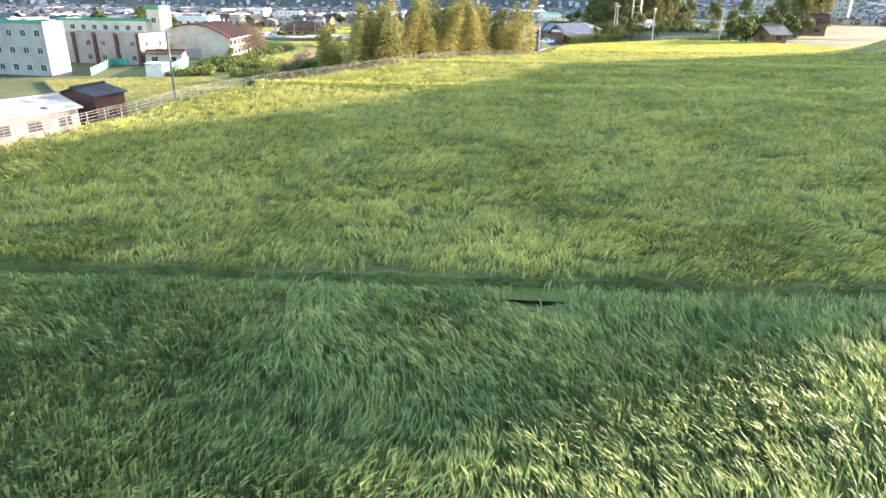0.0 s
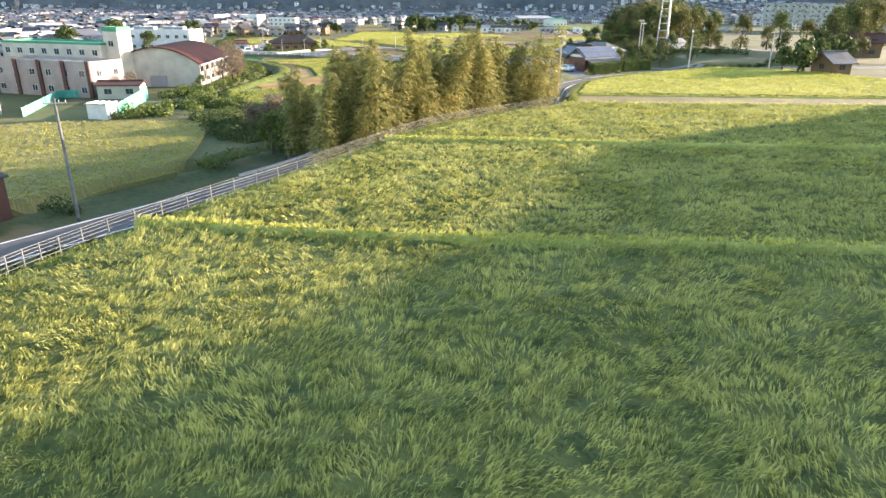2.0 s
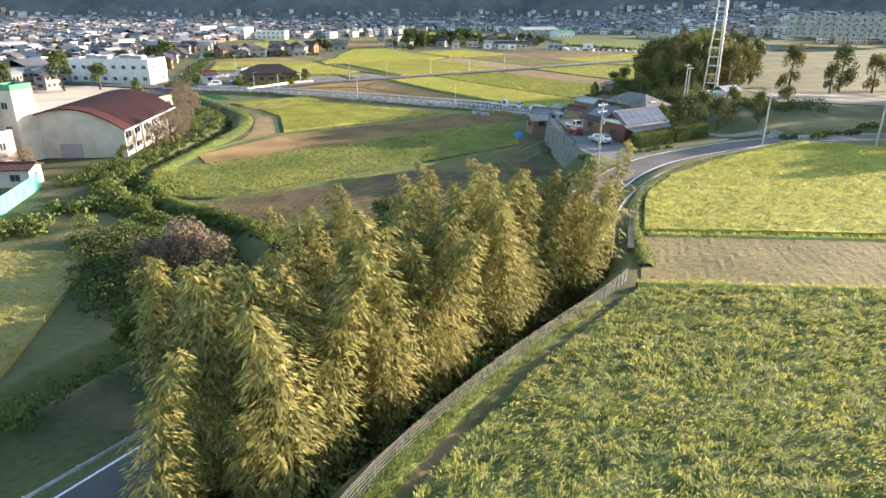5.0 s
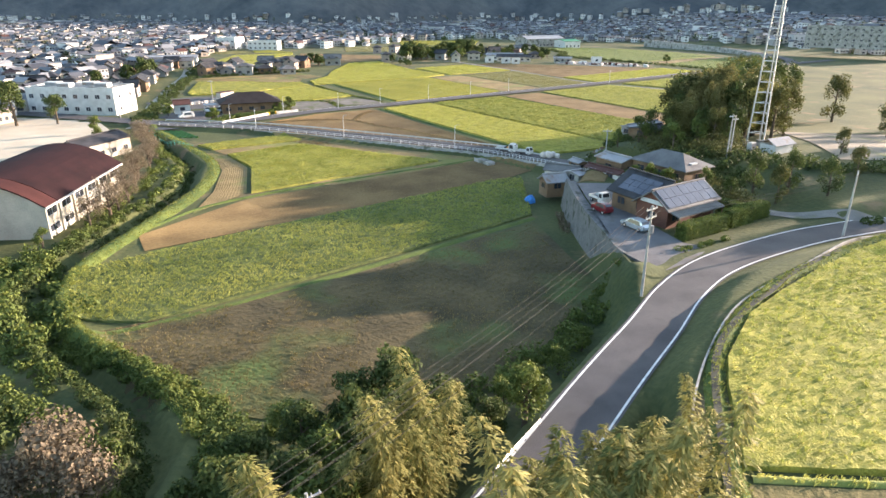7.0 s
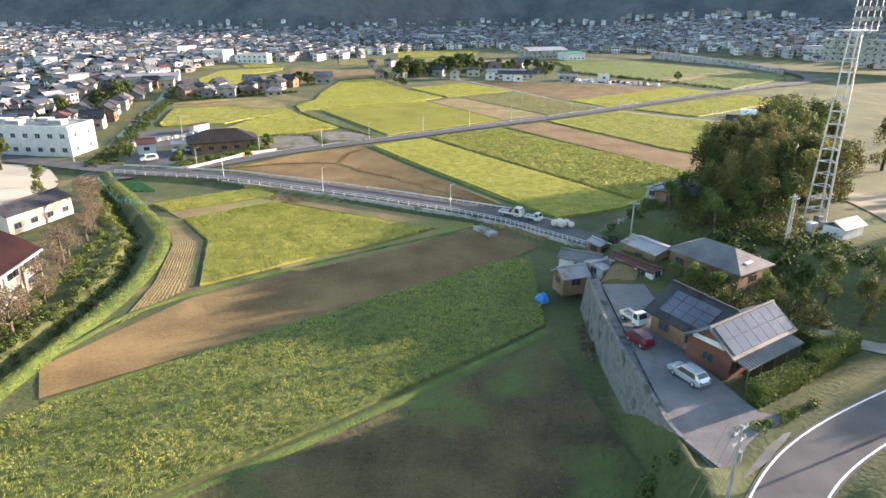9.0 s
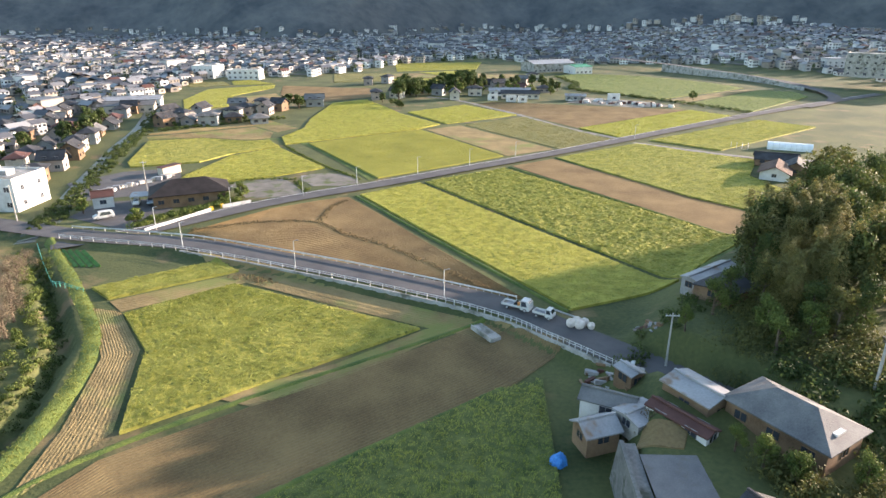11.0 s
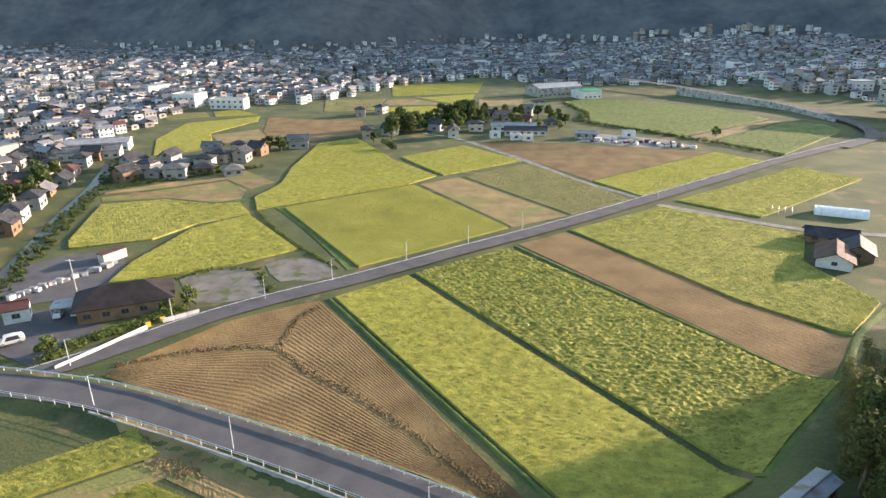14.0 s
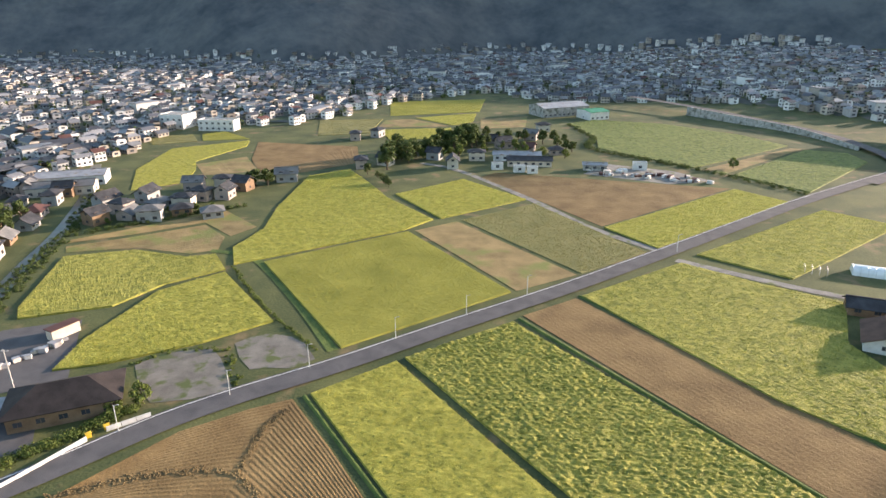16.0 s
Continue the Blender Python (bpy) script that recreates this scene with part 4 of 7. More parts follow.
def town():
    """Thousands of roofs: walls, pitched roofs and window bands as one mesh for each kind of surface."""
    rng = np.random.RandomState(21)
    made = {"w": ([], []), "d": ([], []), "g": ([], []), "r": ([], []), "b": ([], []), "t": ([], [])}

    def put(key, pts, quads):
        V, F = made[key]
        o = len(V)
        V.extend(pts)
        F.extend([tuple(o + i for i in q) for q in quads])
    gx, gy = np.meshgrid(np.arange(-760, 480, 9.6), np.arange(250, 1290, 10.2))
    gx = gx + rng.uniform(-2.6, 2.6, gx.shape) + 20 * np.sin(gy / 90)
    gy = gy + rng.uniform(-2.8, 2.8, gy.shape) + 14 * np.sin(gx / 110)
    keep = town_mask(gx, gy) & (mountain(gx, gy) < 14) & (rng.rand(*gx.shape) < 0.8 - 0.25 * (np.sin(gx / 37) * np.sin(gy / 29) > 0.45) - 0.5 * (mountain(gx, gy) > 12))
    keep &= np.abs(gx) < 60 + gy * 0.72
    for x, y in zip(gx[keep], gy[keep]):
        big = rng.rand() < 0.03
        w, d = (rng.uniform(11, 20), rng.uniform(7, 10)) if big else (rng.uniform(4.6, 7.6), rng.uniform(4.2, 5.6))
        h = rng.uniform(4, 7) if big else rng.choice([2.6, 4.4, 4.8, 5.2])
        a = 0.45 * math.sin(x / 170) + 0.3 * math.sin(y / 140) + (1.5708 if rng.rand() < 0.45 else 0) + rng.uniform(-0.2, 0.2)
        z = float(mountain(np.array(x), np.array(y))) + land1(x, y)
        ca, sa = math.cos(a), math.sin(a)

        def P(u, v, t):
            return (x + u * ca - v * sa, y + u * sa + v * ca, z + t)
        wk = "w" if rng.rand() < 0.62 else "b"
        hw, hd = w / 2, d / 2
        put(wk, [P(-hw, -hd, -3), P(hw, -hd, -3), P(hw, hd, -3), P(-hw, hd, -3), P(-hw, -hd, h), P(hw, -hd, h), P(hw, hd, h), P(-hw, hd, h)], [(0, 1, 5, 4), (1, 2, 6, 5), (2, 3, 7, 6), (3, 0, 4, 7), (4, 5, 6, 7)])
        if big and rng.rand() < 0.6:
            put("g", [P(-hw - .2, -hd - .2, h), P(hw + .2, -hd - .2, h), P(hw + .2, hd + .2, h), P(-hw - .2, hd + .2, h), P(-hw - .2, -hd - .2, h + .5), P(hw + .2, -hd - .2, h + .5), P(hw + .2, hd + .2, h + .5), P(-hw - .2, hd + .2, h + .5)], [(0, 1, 5, 4), (1, 2, 6, 5), (2, 3, 7, 6), (3, 0, 4, 7), (4, 5, 6, 7)])
        else:
            o, rise = 0.6, d * rng.uniform(0.2, 0.3)
            rk = rng.choice(["d", "d", "d", "g", "g", "r"], p=[.27, .22, .17, .18, .12, .04])
            b = rng.choice([0, hd * 0.95]) if w > d else 0
            put(rk, [P(-hw - o, -hd - o, h - .3), P(hw + o, -hd - o, h - .3), P(hw + o, hd + o, h - .3), P(-hw - o, hd + o, h - .3), P(-hw - o + b, 0, h + rise), P(hw + o - b, 0, h + rise)], [(0, 1, 5, 4), (2, 3, 4, 5), (1, 2, 5, 5), (3, 0, 4, 4)])
        for zz in ((0.9,) if h < 4 else (0.9, 3.1)):
            for k in range(3):
                c = -hw + (k + 0.5) * w / 3
                put("t", [P(c - .6, -hd - .04, zz), P(c + .6, -hd - .04, zz), P(c + .6, -hd - .04, zz + 1.0), P(c - .6, -hd - .04, zz + 1.0)], [(0, 1, 2, 3)])
            put("t", [P(hw + .04, -1, zz), P(hw + .04, 1, zz), P(hw + .04, 1, zz + 1.0), P(hw + .04, -1, zz + 1.0)], [(0, 1, 2, 3)])
            put("t", [P(-hw - .04, -1, zz), P(-hw - .04, 1, zz), P(-hw - .04, 1, zz + 1.0), P(-hw - .04, -1, zz + 1.0)], [(0, 1, 2, 3)])
    ob = empty("distant_town", Matrix(), "dense town of low tiled and sheet-roofed houses", "town", kind="stuff")
    for key, name, mat in (("w", "white_walls", TOWN_WHITE), ("b", "brown_walls", TOWN_BEIGE), ("d", "dark_roofs", TOWN_ROOF), ("g", "grey_roofs", TOWN_ROOF_PALE), ("r", "red_roofs", RUST), ("t", "windows", GLASS)):
        V, F = made[key]
        tagged(raw(name, V, F, mat, ob), kind="stuff")


TOWN_ROOF = shader("town_dark_roofs", (0.035, 0.038, 0.048), (0.1, 0.105, 0.12), 0.02, 0.55, 0.0, 0.5, island=0.6, gloss=0.3)
TOWN_ROOF_PALE = shader("town_pale_roofs", (0.1, 0.105, 0.115), (0.26, 0.265, 0.28), 0.02, 0.55, 0.0, 0.5, island=0.6, gloss=0.3)
TOWN_WHITE = shader("town_white_walls", (0.3, 0.3, 0.3), (0.78, 0.78, 0.77), 0.02, 0.8, 0.0, 0.4, island=0.7)
TOWN_BEIGE = shader("town_beige_walls", (0.16, 0.14, 0.12), (0.42, 0.38, 0.33), 0.02, 0.85, 0.0, 0.4, island=0.7)
town()


def town_floor():
    """Streets, yards and gardens between the town's houses, coloured dark for the shade there."""
    xs, ys = np.arange(-800, 520, 12.0), np.arange(250, 1240, 12.0)
    X, Y = np.meshgrid(xs, ys)
    Z = land(X, Y) + mountain(X, Y) + 0.35
    n = len(xs)
    i = np.arange((len(ys) - 1) * (n - 1))
    a = (i // (n - 1)) * n + i % (n - 1)
    inside = (town_mask(X, Y) & (mountain(X, Y) < 4)).ravel()
    quads = np.stack([a, a + 1, a + n + 1, a + n], 1)
    tone = shader("town_shaded_gaps", (0.03, 0.034, 0.026), (0.13, 0.125, 0.115), 0.05, 0.9, 0.0, 0.3, spots=((0.04, 0.06, 0.025), 0.06, 0.6))
    ob = raw("town_ground", np.stack([X.ravel(), Y.ravel(), Z.ravel()], 1), quads[inside[quads].all(1)], tone)
    tagged(ob, "streets and gardens between town houses, darkened for shade", "ground", kind="structure")


town_floor()


# ---- trees and scrub ----
# trees along the lane's far side and round the grove's foot
T_DARK = [tree("tree", 8.5, 6.5, LEAF_DARK, "dark evergreen tree with dense leaves", s, 2000, 0.24) for s in (31, 32)]
T_GREEN = [tree("tree", 6.5, 5.5, LEAF, "green broadleaf tree beside the lane", s, 2100, 0.17) for s in (33, 34)]
T_AUTUMN = [tree("tree", 6.0, 6.0, LEAF_BROWN, "half-bare autumn cherry tree with brown leaves", s, 3000, 0.085, low=0.3) for s in (35, 36)]
T_YELLOW = [tree("tree", 13.0, 6.0, LEAF_BAMBOO, "tall yellow-green clump of old bamboo", s, 2400, 0.26, low=0.12, squat=1.3) for s in (37, 38)]
T_TALL = [tree("tree", 13.0, 8.0, leaf, "tall evergreen tree on the wooded hill", s, 2600, 0.26, low=0.1, squat=1.25) for s, leaf in ((39, LEAF_DARK), (40, LEAF_DULL))]
rng = np.random.RandomState(12)


def along_spots(line, n, spread, lo, hi):
    P = smooth_line(line, n)
    return [(p[0] + rng.uniform(-spread, spread), p[1] + rng.uniform(-spread, spread), rng.uniform(lo, hi)) for p in P]


scatter_copies(T_GREEN, [(1.5, 129, 1.0), (-1.5, 126.5, 1.05), (4, 133.5, 0.8)] + along_spots([(-24, 108), (-16, 116), (-8, 126), (-3, 132)], 22, 2.2, 0.7, 1.05) + [(-12.8, 85.2, 0.42), (-11.2, 87.6, 0.5)] + [(-61, 177, 0.45), (-99, 262, 0.7), (-93, 252, 0.6)], 2)
scatter_copies(T_DARK, along_spots([(-26, 108), (-21, 115), (-14, 124), (-6, 132)], 7, 2.2, 0.55, 0.8) + [(-128, 273, 1.3), (-118, 276, 1.0), (-140, 262, 1.2)], 3)
scatter_copies(T_AUTUMN, along_spots([(-58, 186), (-61, 198), (-64, 212), (-68, 226), (-74, 240), (-84, 256)], 15, 1.6, 0.75, 1.15) + along_spots([(-72, 168), (-78, 172)], 3, 1.5, 0.7, 0.9), 4)
scatter_copies(T_GREEN, [(34, 226, 0.7), (37, 221, 0.7), (40, 217, 0.75), (36.5, 229, 0.8), (41, 222, 0.85), (45, 219, 0.8), (31, 224, 0.5), (30.5, 197.5, 0.55), (32.6, 195.2, 0.6), (28.6, 199.8, 0.45), (38.5, 194.5, 0.55), (41.5, 191.5, 0.5)], 43)
scatter_copies(T_YELLOW, [(58, 228, 0.8), (62, 233, 0.85)], 5)
scatter_copies(T_TALL, [(39.5, 231, 0.5), (43, 229, 0.6), (47, 223, 0.55), (51, 220, 0.5), (47, 238, 0.65), (55, 228, 0.7), (47, 243, 0.9), (52, 248, 0.95), (57, 253, 1.0), (62, 258, 0.9), (58, 244, 1.05), (64, 247, 1.0), (61, 236, 1.0), (66, 240, 0.9), (64, 229, 0.85), (68, 252, 0.95), (70, 262, 0.9), (76, 270, 0.9), (48, 219, 0.55), (53, 222, 0.6), (84, 276, 0.8), (92, 282, 0.8), (100, 272, 0.9), (70, 268, 1.1), (73, 274, 1.15), (77, 279, 1.2), (82, 284, 1.1), (72, 262, 1.1), (79, 270, 1.1), (85, 277, 1.15), (90, 284, 1.1), (96, 290, 1.0)]
               + [(48 + 24 * rng.rand() + 0.45 * k, 230 + 2.4 * k + rng.uniform(-5, 5), rng.uniform(0.7, 1.0)) for k in range(14)] + [(47, 188, 0.42), (50, 191, 0.5), (54, 187, 0.45), (46, 194, 0.5)] + [(68, 210, 0.35), (63, 196, 0.4), (112, 250, 0.8), (126, 262, 0.8), (95, 240, 0.6), (112, 225, 1.1), (116, 235, 1.1), (110, 214, 1.05), (106, 204, 1.0), (118, 246, 1.1), (98, 198, 0.9), (90, 194, 0.7), (114, 220, 1.1), (104, 252, 0.9)], 6)


def scrub(name, line, n, spread, high, mat, label, size=0.2, seed=3, wide=None):
    """A strip of uncountable low bushes as one mesh of leaf clumps over short stems."""
    r = np.random.RandomState(seed)
    P = smooth_line(line, n)
    P = P + r.uniform(-spread, spread, P.shape)
    z = land(P[:, 0], P[:, 1])
    rad = high * r.uniform(0.5, 1.0, n)
    c = np.column_stack([P, z + rad * 0.55])
    v, f = leaf_cloud(r, c, np.column_stack([rad * 1.2, rad * 1.2, rad * 0.8]), n * (wide or 90), size)
    ob = raw(name, v, f, mat)
    return tagged(ob, label, "bushes", kind="stuff")


scrub("bushes", [(-45, 136), (-40, 130), (-36, 123), (-38, 128), (-42, 138), (-33, 120), (-29, 122)], 120, 2.6, 1.5, LEAF_DARK, "dark thicket on the ditch's far side", 0.17, 52, 110)
scrub("bushes", [(-44, 142), (-38, 137.5), (-31, 134), (-27, 127), (-30, 119)], 60, 1.3, 1.1, LEAF, "green shrubs above the ditch", 0.16, 53, 110)
scrub("bushes", [(36, 216), (40, 222), (44, 217), (41, 229), (47, 225), (50, 214), (45, 211), (52, 221)], 130, 3.0, 2.4, LEAF_DULL, "dark brush under the bamboo on the hill", 0.16, 54, 120)
scrub("bushes", [(-84, 262), (-73.5, 246.5), (-60.6, 228), (-55.2, 209), (-55.3, 187), (-56, 168.5), (-52, 157.5), (-46, 150.4), (-38, 143.8), (-31, 138.6), (-26, 132.5), (-25, 124), (-26, 116)], 420, 1.0, 0.75, LEAF_DARK, "dark brambles overhanging the ditch", 0.14, 55, 70)
T_BUSH = [tree("bush", 3.4, 5.6, LEAF_BROWN, "round brown autumn bush above the ditch", s, 2600, 0.13, low=0.0, squat=1.0) for s in (61,)]
scatter_copies(T_BUSH, [(-30.5, 130, 1.35), (-33, 127.5, 1.0), (-27.6, 127.5, 1.15), (-33.5, 133, 0.7)], 31)
scatter_copies(T_DARK, [(x, y, s) for x, y, s in ((-13, 133, 0.62), (-9.5, 136, 0.7), (-6, 137.5, 0.75), (-3, 135.5, 0.7), (-16, 129, 0.6), (-12, 127, 0.7), (-8, 131, 0.75), (-4.5, 131, 0.7), (-1, 133, 0.6), (-18, 124, 0.6), (-14, 121, 0.6), (1.5, 135, 0.5), (4.5, 138, 0.45), (-21.5, 120, 0.5))], 33)
scatter_copies(T_GREEN, [(x, y, s) for x, y, s in ((-15, 135, 0.6), (-11, 130, 0.75), (-2, 137.5, 0.6), (-6, 127.5, 0.7), (3, 139.5, 0.5), (-17.5, 131.5, 0.5), (8.5, 146, 0.45), (11.5, 150.5, 0.4), (6, 142, 0.45))], 34)
scrub("bushes", [(-33, 146), (-29, 143.6), (-25, 141), (-21.5, 138), (-20, 133), (-20.5, 128), (-22, 122)], 110, 1.2, 0.8, LEAF, "lush bright green weeds along the ditch edge", 0.15, 35)
scrub("bushes", [(-24, 136), (-16, 137), (-9, 139), (-2, 141), (4, 145), (10, 153), (14, 160), (17, 165)], 90, 1.3, 0.9, LEAF, "green weeds at the fallow field's foot", 0.15, 36)
scrub("bushes", [(-33, 62), (-27, 73), (-21.5, 82), (-16, 91), (-11, 99)], 170, 1.6, 0.9, LEAF_DARK, "dark brambles leaning over the lane's edge", 0.16, 38, 70)
scrub("bushes", [(-33, 30), (-30, 44), (-27.5, 56), (-23, 68), (-18, 79), (-12, 88), (-5, 98)], 330, 2.8, 0.95, LEAF_DARK, "dark brambles on the bank under the fence", 0.16, 37, 70)
scrub("bushes", [(-30, 60), (-22, 73), (-16, 83), (-10, 91), (-3, 101), (6, 113), (11, 121)], 240, 2.3, 1.1, LEAF_DARK, "dark undergrowth on the bank below the fence", 0.17, 3)
scrub("bushes", [(-33, 100), (-26, 112), (-18, 121), (-8, 133), (2, 143), (9, 150), (15, 158)], 80, 1.8, 1.3, LEAF, "green bushes on the slope beside the lane", 0.18, 4)
scrub("bushes", [(-60, 136), (-53, 145), (-48, 152), (-52, 160), (-60, 165), (-57, 172)], 70, 4.5, 1.7, LEAF, "dense green scrub beside the school hut", 0.22, 5, 150)
scrub("bushes", [(-56, 170), (-59, 185), (-61, 200), (-63, 215), (-67, 230), (-77, 248), (-88, 262)], 70, 1.3, 1.2, LEAF, "hedge and weeds along the ditch by the gym", 0.15, 6, 140)
scrub("bushes", [(-90, 266), (-74, 245), (-62, 227), (-57, 208), (-57, 186), (-58, 168), (-54, 156), (-46, 148), (-38, 142)], 200, 1.2, 0.8, LEAF, "tangled weeds and brambles filling the ditch", 0.16, 21, 90)
scrub("bushes", [(-43, 150.5), (-37, 147.6), (-31, 144), (-26, 140.6), (-21.5, 136.5), (-19.5, 133), (-19, 126)], 190, 1.0, 0.75, LEAF, "bright green weeds on the ditch bank", 0.14, 7, 130)
scrub("bushes", [(38, 214), (42, 206), (46, 200), (46, 212), (52, 206), (60, 202), (70, 199)], 90, 3.0, 1.5, LEAF_DARK, "dark scrub on the hill behind the house", 0.22, 8)
scrub("bushes", [(-122, 399), (-112, 406.5), (-100, 415), (-90, 424), (-80, 430)], 60, 1.2, 1.2, LEAF_DARK, "dark garden hedge below the row of houses", 0.2, 61, 80)
scrub("bushes", [(-63.5, 371), (-48, 347), (-30, 325.5)], 90, 0.5, 0.45, LEAF, "weeds along the field ditch", 0.14, 62, 50)
scrub("bushes", [(64, 605), (69, 560), (64, 534), (84, 510), (104, 488), (132, 450)], 170, 1.8, 1.3, LEAF_DARK, "dark reeds along the far channel", 0.25, 63, 60)
scrub("bushes", [(-66, 318), (-60, 324.5), (-50, 324.5), (-45, 318), (-42, 311)], 46, 1.2, 0.5, LEAF, "weeds round the gravel lots", 0.14, 64, 60)
scrub("bushes", [(24, 222), (30, 229), (36, 234), (42, 240)], 26, 2.0, 1.3, LEAF_DARK, "weeds and bushes beside the shed", 0.2, 9)
scrub("bushes", [(15, 196), (16, 188), (17, 202), (21, 205)], 14, 0.8, 0.8, LEAF_BROWN, "dry brush on the yard wall", 0.15, 10)
scrub("bushes", [(-74, 281), (-71, 288), (-66, 293), (-62, 298), (-58, 303)], 110, 1.1, 1.2, LEAF, "garden shrubs in front of the dark-roofed house", 0.16, 11)
scrub("bushes", [(55, 176.5), (70, 182), (90, 184)], 24, 1.0, 1.0, LEAF_DARK, "dark hedge along the lane's far bend", 0.2, 12)


# ---- terrace fence ----
FENCE = shader("weathered_pipe", (0.14, 0.14, 0.125), (0.27, 0.265, 0.24), 1.0, 0.7, 0.0, 8.0)


def fence():
    line = smooth_line([(-26.6, 24), (-23.5, 34), (-21.7, 42), (-21.0, 50), (-19.6, 55), (-16.0, 63), (-11.5, 72), (-8.2, 79.5), (-4.1, 89), (2.3, 99), (9.4, 108.5), (12.2, 112.5)], 58)
    z = land(line[:, 0], line[:, 1])
    ob = empty("fence", pose(line[0][0], line[0][1], z[0]), "weathered grey pipe fence along the terrace edge", "fence")
    base = Vector((line[0][0], line[0][1], z[0]))
    for p, h in zip(line, z):
        q = Vector((p[0], p[1], h)) - base
        one_rod("post", q + Vector((0, 0, -0.3)), q + Vector((0, 0, 1.15)), 0.03, FENCE, ob, n=5)
    for k in (0.2, 0.4, 0.6, 0.8, 0.98, 1.12):
        bm = bmesh.new()
        tube(bm, [Vector((*q, h + k)) - base for q, h in zip(line, z)], 0.013)
        part("rail", bm, FENCE, ob)


fence()


def guardrail(line, label, white=None, gap=2.4, high=0.75, beam=0.3, z=None, rails=1):
    """Posts and a folded steel beam, or a pair of bars, along a line."""
    L = np.array(line, float)
    n = max(2, int(np.hypot(*np.diff(L, axis=0).T).sum() / gap) + 1)
    P = smooth_line(line, n) if len(line) > 2 else np.linspace(L[0], L[1], n)
    h = land(P[:, 0], P[:, 1]) if z is None else np.full(n, z)
    base = Vector((P[0][0], P[0][1], h[0]))
    ob = empty("guardrail", Matrix.Translation(base), label, "guardrail", "guardrails")
    for p, zz in zip(P, h):
        q = Vector((p[0], p[1], zz)) - base
        one_rod("post", q + Vector((0, 0, -0.3)), q + Vector((0, 0, high)), 0.06, white or STEEL, ob, n=6)
    for r in range(rails):
        bm = bmesh.new()
        t = high - 0.02 - r * 0.35
        E = [Vector((*p, zz)) - base for p, zz in zip(P, h)]
        if rails == 1:
            prof = [(0.0, 1.0), (-beam * 0.25, 2.2), (-beam * 0.5, 1.0), (-beam * 0.75, 2.2), (-beam, 1.0)]
            last = None
            for i, e in enumerate(E):
                a, b = E[max(i - 1, 0)], E[min(i + 1, n - 1)]
                side = Vector((b.y - a.y, a.x - b.x, 0)).normalized() * 0.05
                row = [bm.verts.new(e + side * s + Vector((0, 0, t + d))) for d, s in prof]
                if last:
                    for k in range(4):
                        bm.faces.new((last[k], row[k], row[k + 1], last[k + 1]))
                last = row
        else:
            tube(bm, [e + Vector((0, 0, t)) for e in E], 0.045, 5)
        part("beam" if rails == 1 else "bar", bm, white or STEEL, ob)
    return ob


guardrail([(-24.6, 93), (-20.5, 99), (-17, 103.5)], "galvanised guardrail on the lane's field side")
guardrail([(-24, 82), (-20.7, 86.8), (-16.6, 93), (-12, 99)], "galvanised guardrail above the dark bank")
guardrail([(1.5, 127.5), (5, 132.5)], "short guardrail at the lane's culvert", gap=1.8)
guardrail([(-87, 278), (-58, 272.6), (-30, 262), (-6, 251.3), (9.6, 243.3)], "white guardrail beside the ploughed field", WHITE)
guardrail([(-86, 271.4), (-58, 265.0), (-31, 254.9), (-7.3, 244.3), (6.2, 236.6), (13.8, 229.4), (21, 221.5)], "white two-bar railing above the dike wall", WHITE, 2.0, 0.95, rails=2)
guardrail([(15.5, 240.5), (19, 237.5)], "short piece of white guardrail behind the trucks", WHITE)

# concrete wall on the dike's near side
LOW = [(-57, 264.6), (-31, 254.5), (-7.5, 243.9), (6.0, 236.2), (13.5, 229.0), (20.8, 221.2)]


def dike_wall():
    P = smooth_line(LOW, 60)
    T = np.gradient(P, axis=0)
    N = np.stack([T[:, 1], -T[:, 0]], 1) / np.linalg.norm(T, axis=1)[:, None]
    z = np.interp(np.linspace(0, 1, 60), [0, 0.6, 1], [1.05, 1.15, 1.9])
    rows = [np.column_stack([P + N * d, zz]) for d, zz in ((-0.15, z), (0.15, z), (0.45, z * 0 - 0.6))]
    verts = np.stack(rows, 1).reshape(-1, 3)
    i = np.arange(59) * 3
    faces = np.concatenate([np.stack([i + k, i + k + 1, i + k + 4, i + k + 3], 1) for k in (0, 1)])
    tagged(raw("retaining_wall", verts, faces, CONCRETE), "stained concrete wall carrying the dike road", "wall", kind="structure")


dike_wall()
one = empty("culvert", pose(4.2, 232.6, 0.0, 0, 0, -55), "small concrete culvert slab below the dike road", "culvert")
one_box("slab", (-2.6, 2.6, -0.9, 0.9, 0.05, 0.75), CONCRETE, one, bevel=0.06)
one_box("parapet", (-2.6, 2.6, -1.05, -0.9, -0.2, 0.95), CONCRETE, one)


# ---- poles and wires ----
def lamp_pole(x, y, high=5.5, z=None, turn=0.0):
    ob = empty("light_pole", pose(x, y, land1(x, y) if z is None else z, 0, 0, turn), "slim pale street light pole beside the road", "light pole", "street lights")
    one_rod("pole", (0, 0, -0.3), (0, 0, high), 0.085, WHITE, ob, 0.06)
    one_rod("arm", (0, 0, high - 0.08), (0.7, 0, high + 0.1), 0.035, WHITE, ob)
    one_box("lamp_head", (0.5, 1.0, -0.1, 0.1, high + 0.06, high + 0.17), SHEET, ob, bevel=0.03)


for x, y in ((-57, 266.2), (-31.2, 256.2), (-2.6, 243.0), (-68.5, 279), (-57.3, 296), (-42, 307.6), (-29.3, 317.8), (-13.2, 330.4), (2.2, 342.2), (17.4, 354.2), (64, 386)):
    lamp_pole(x, y)


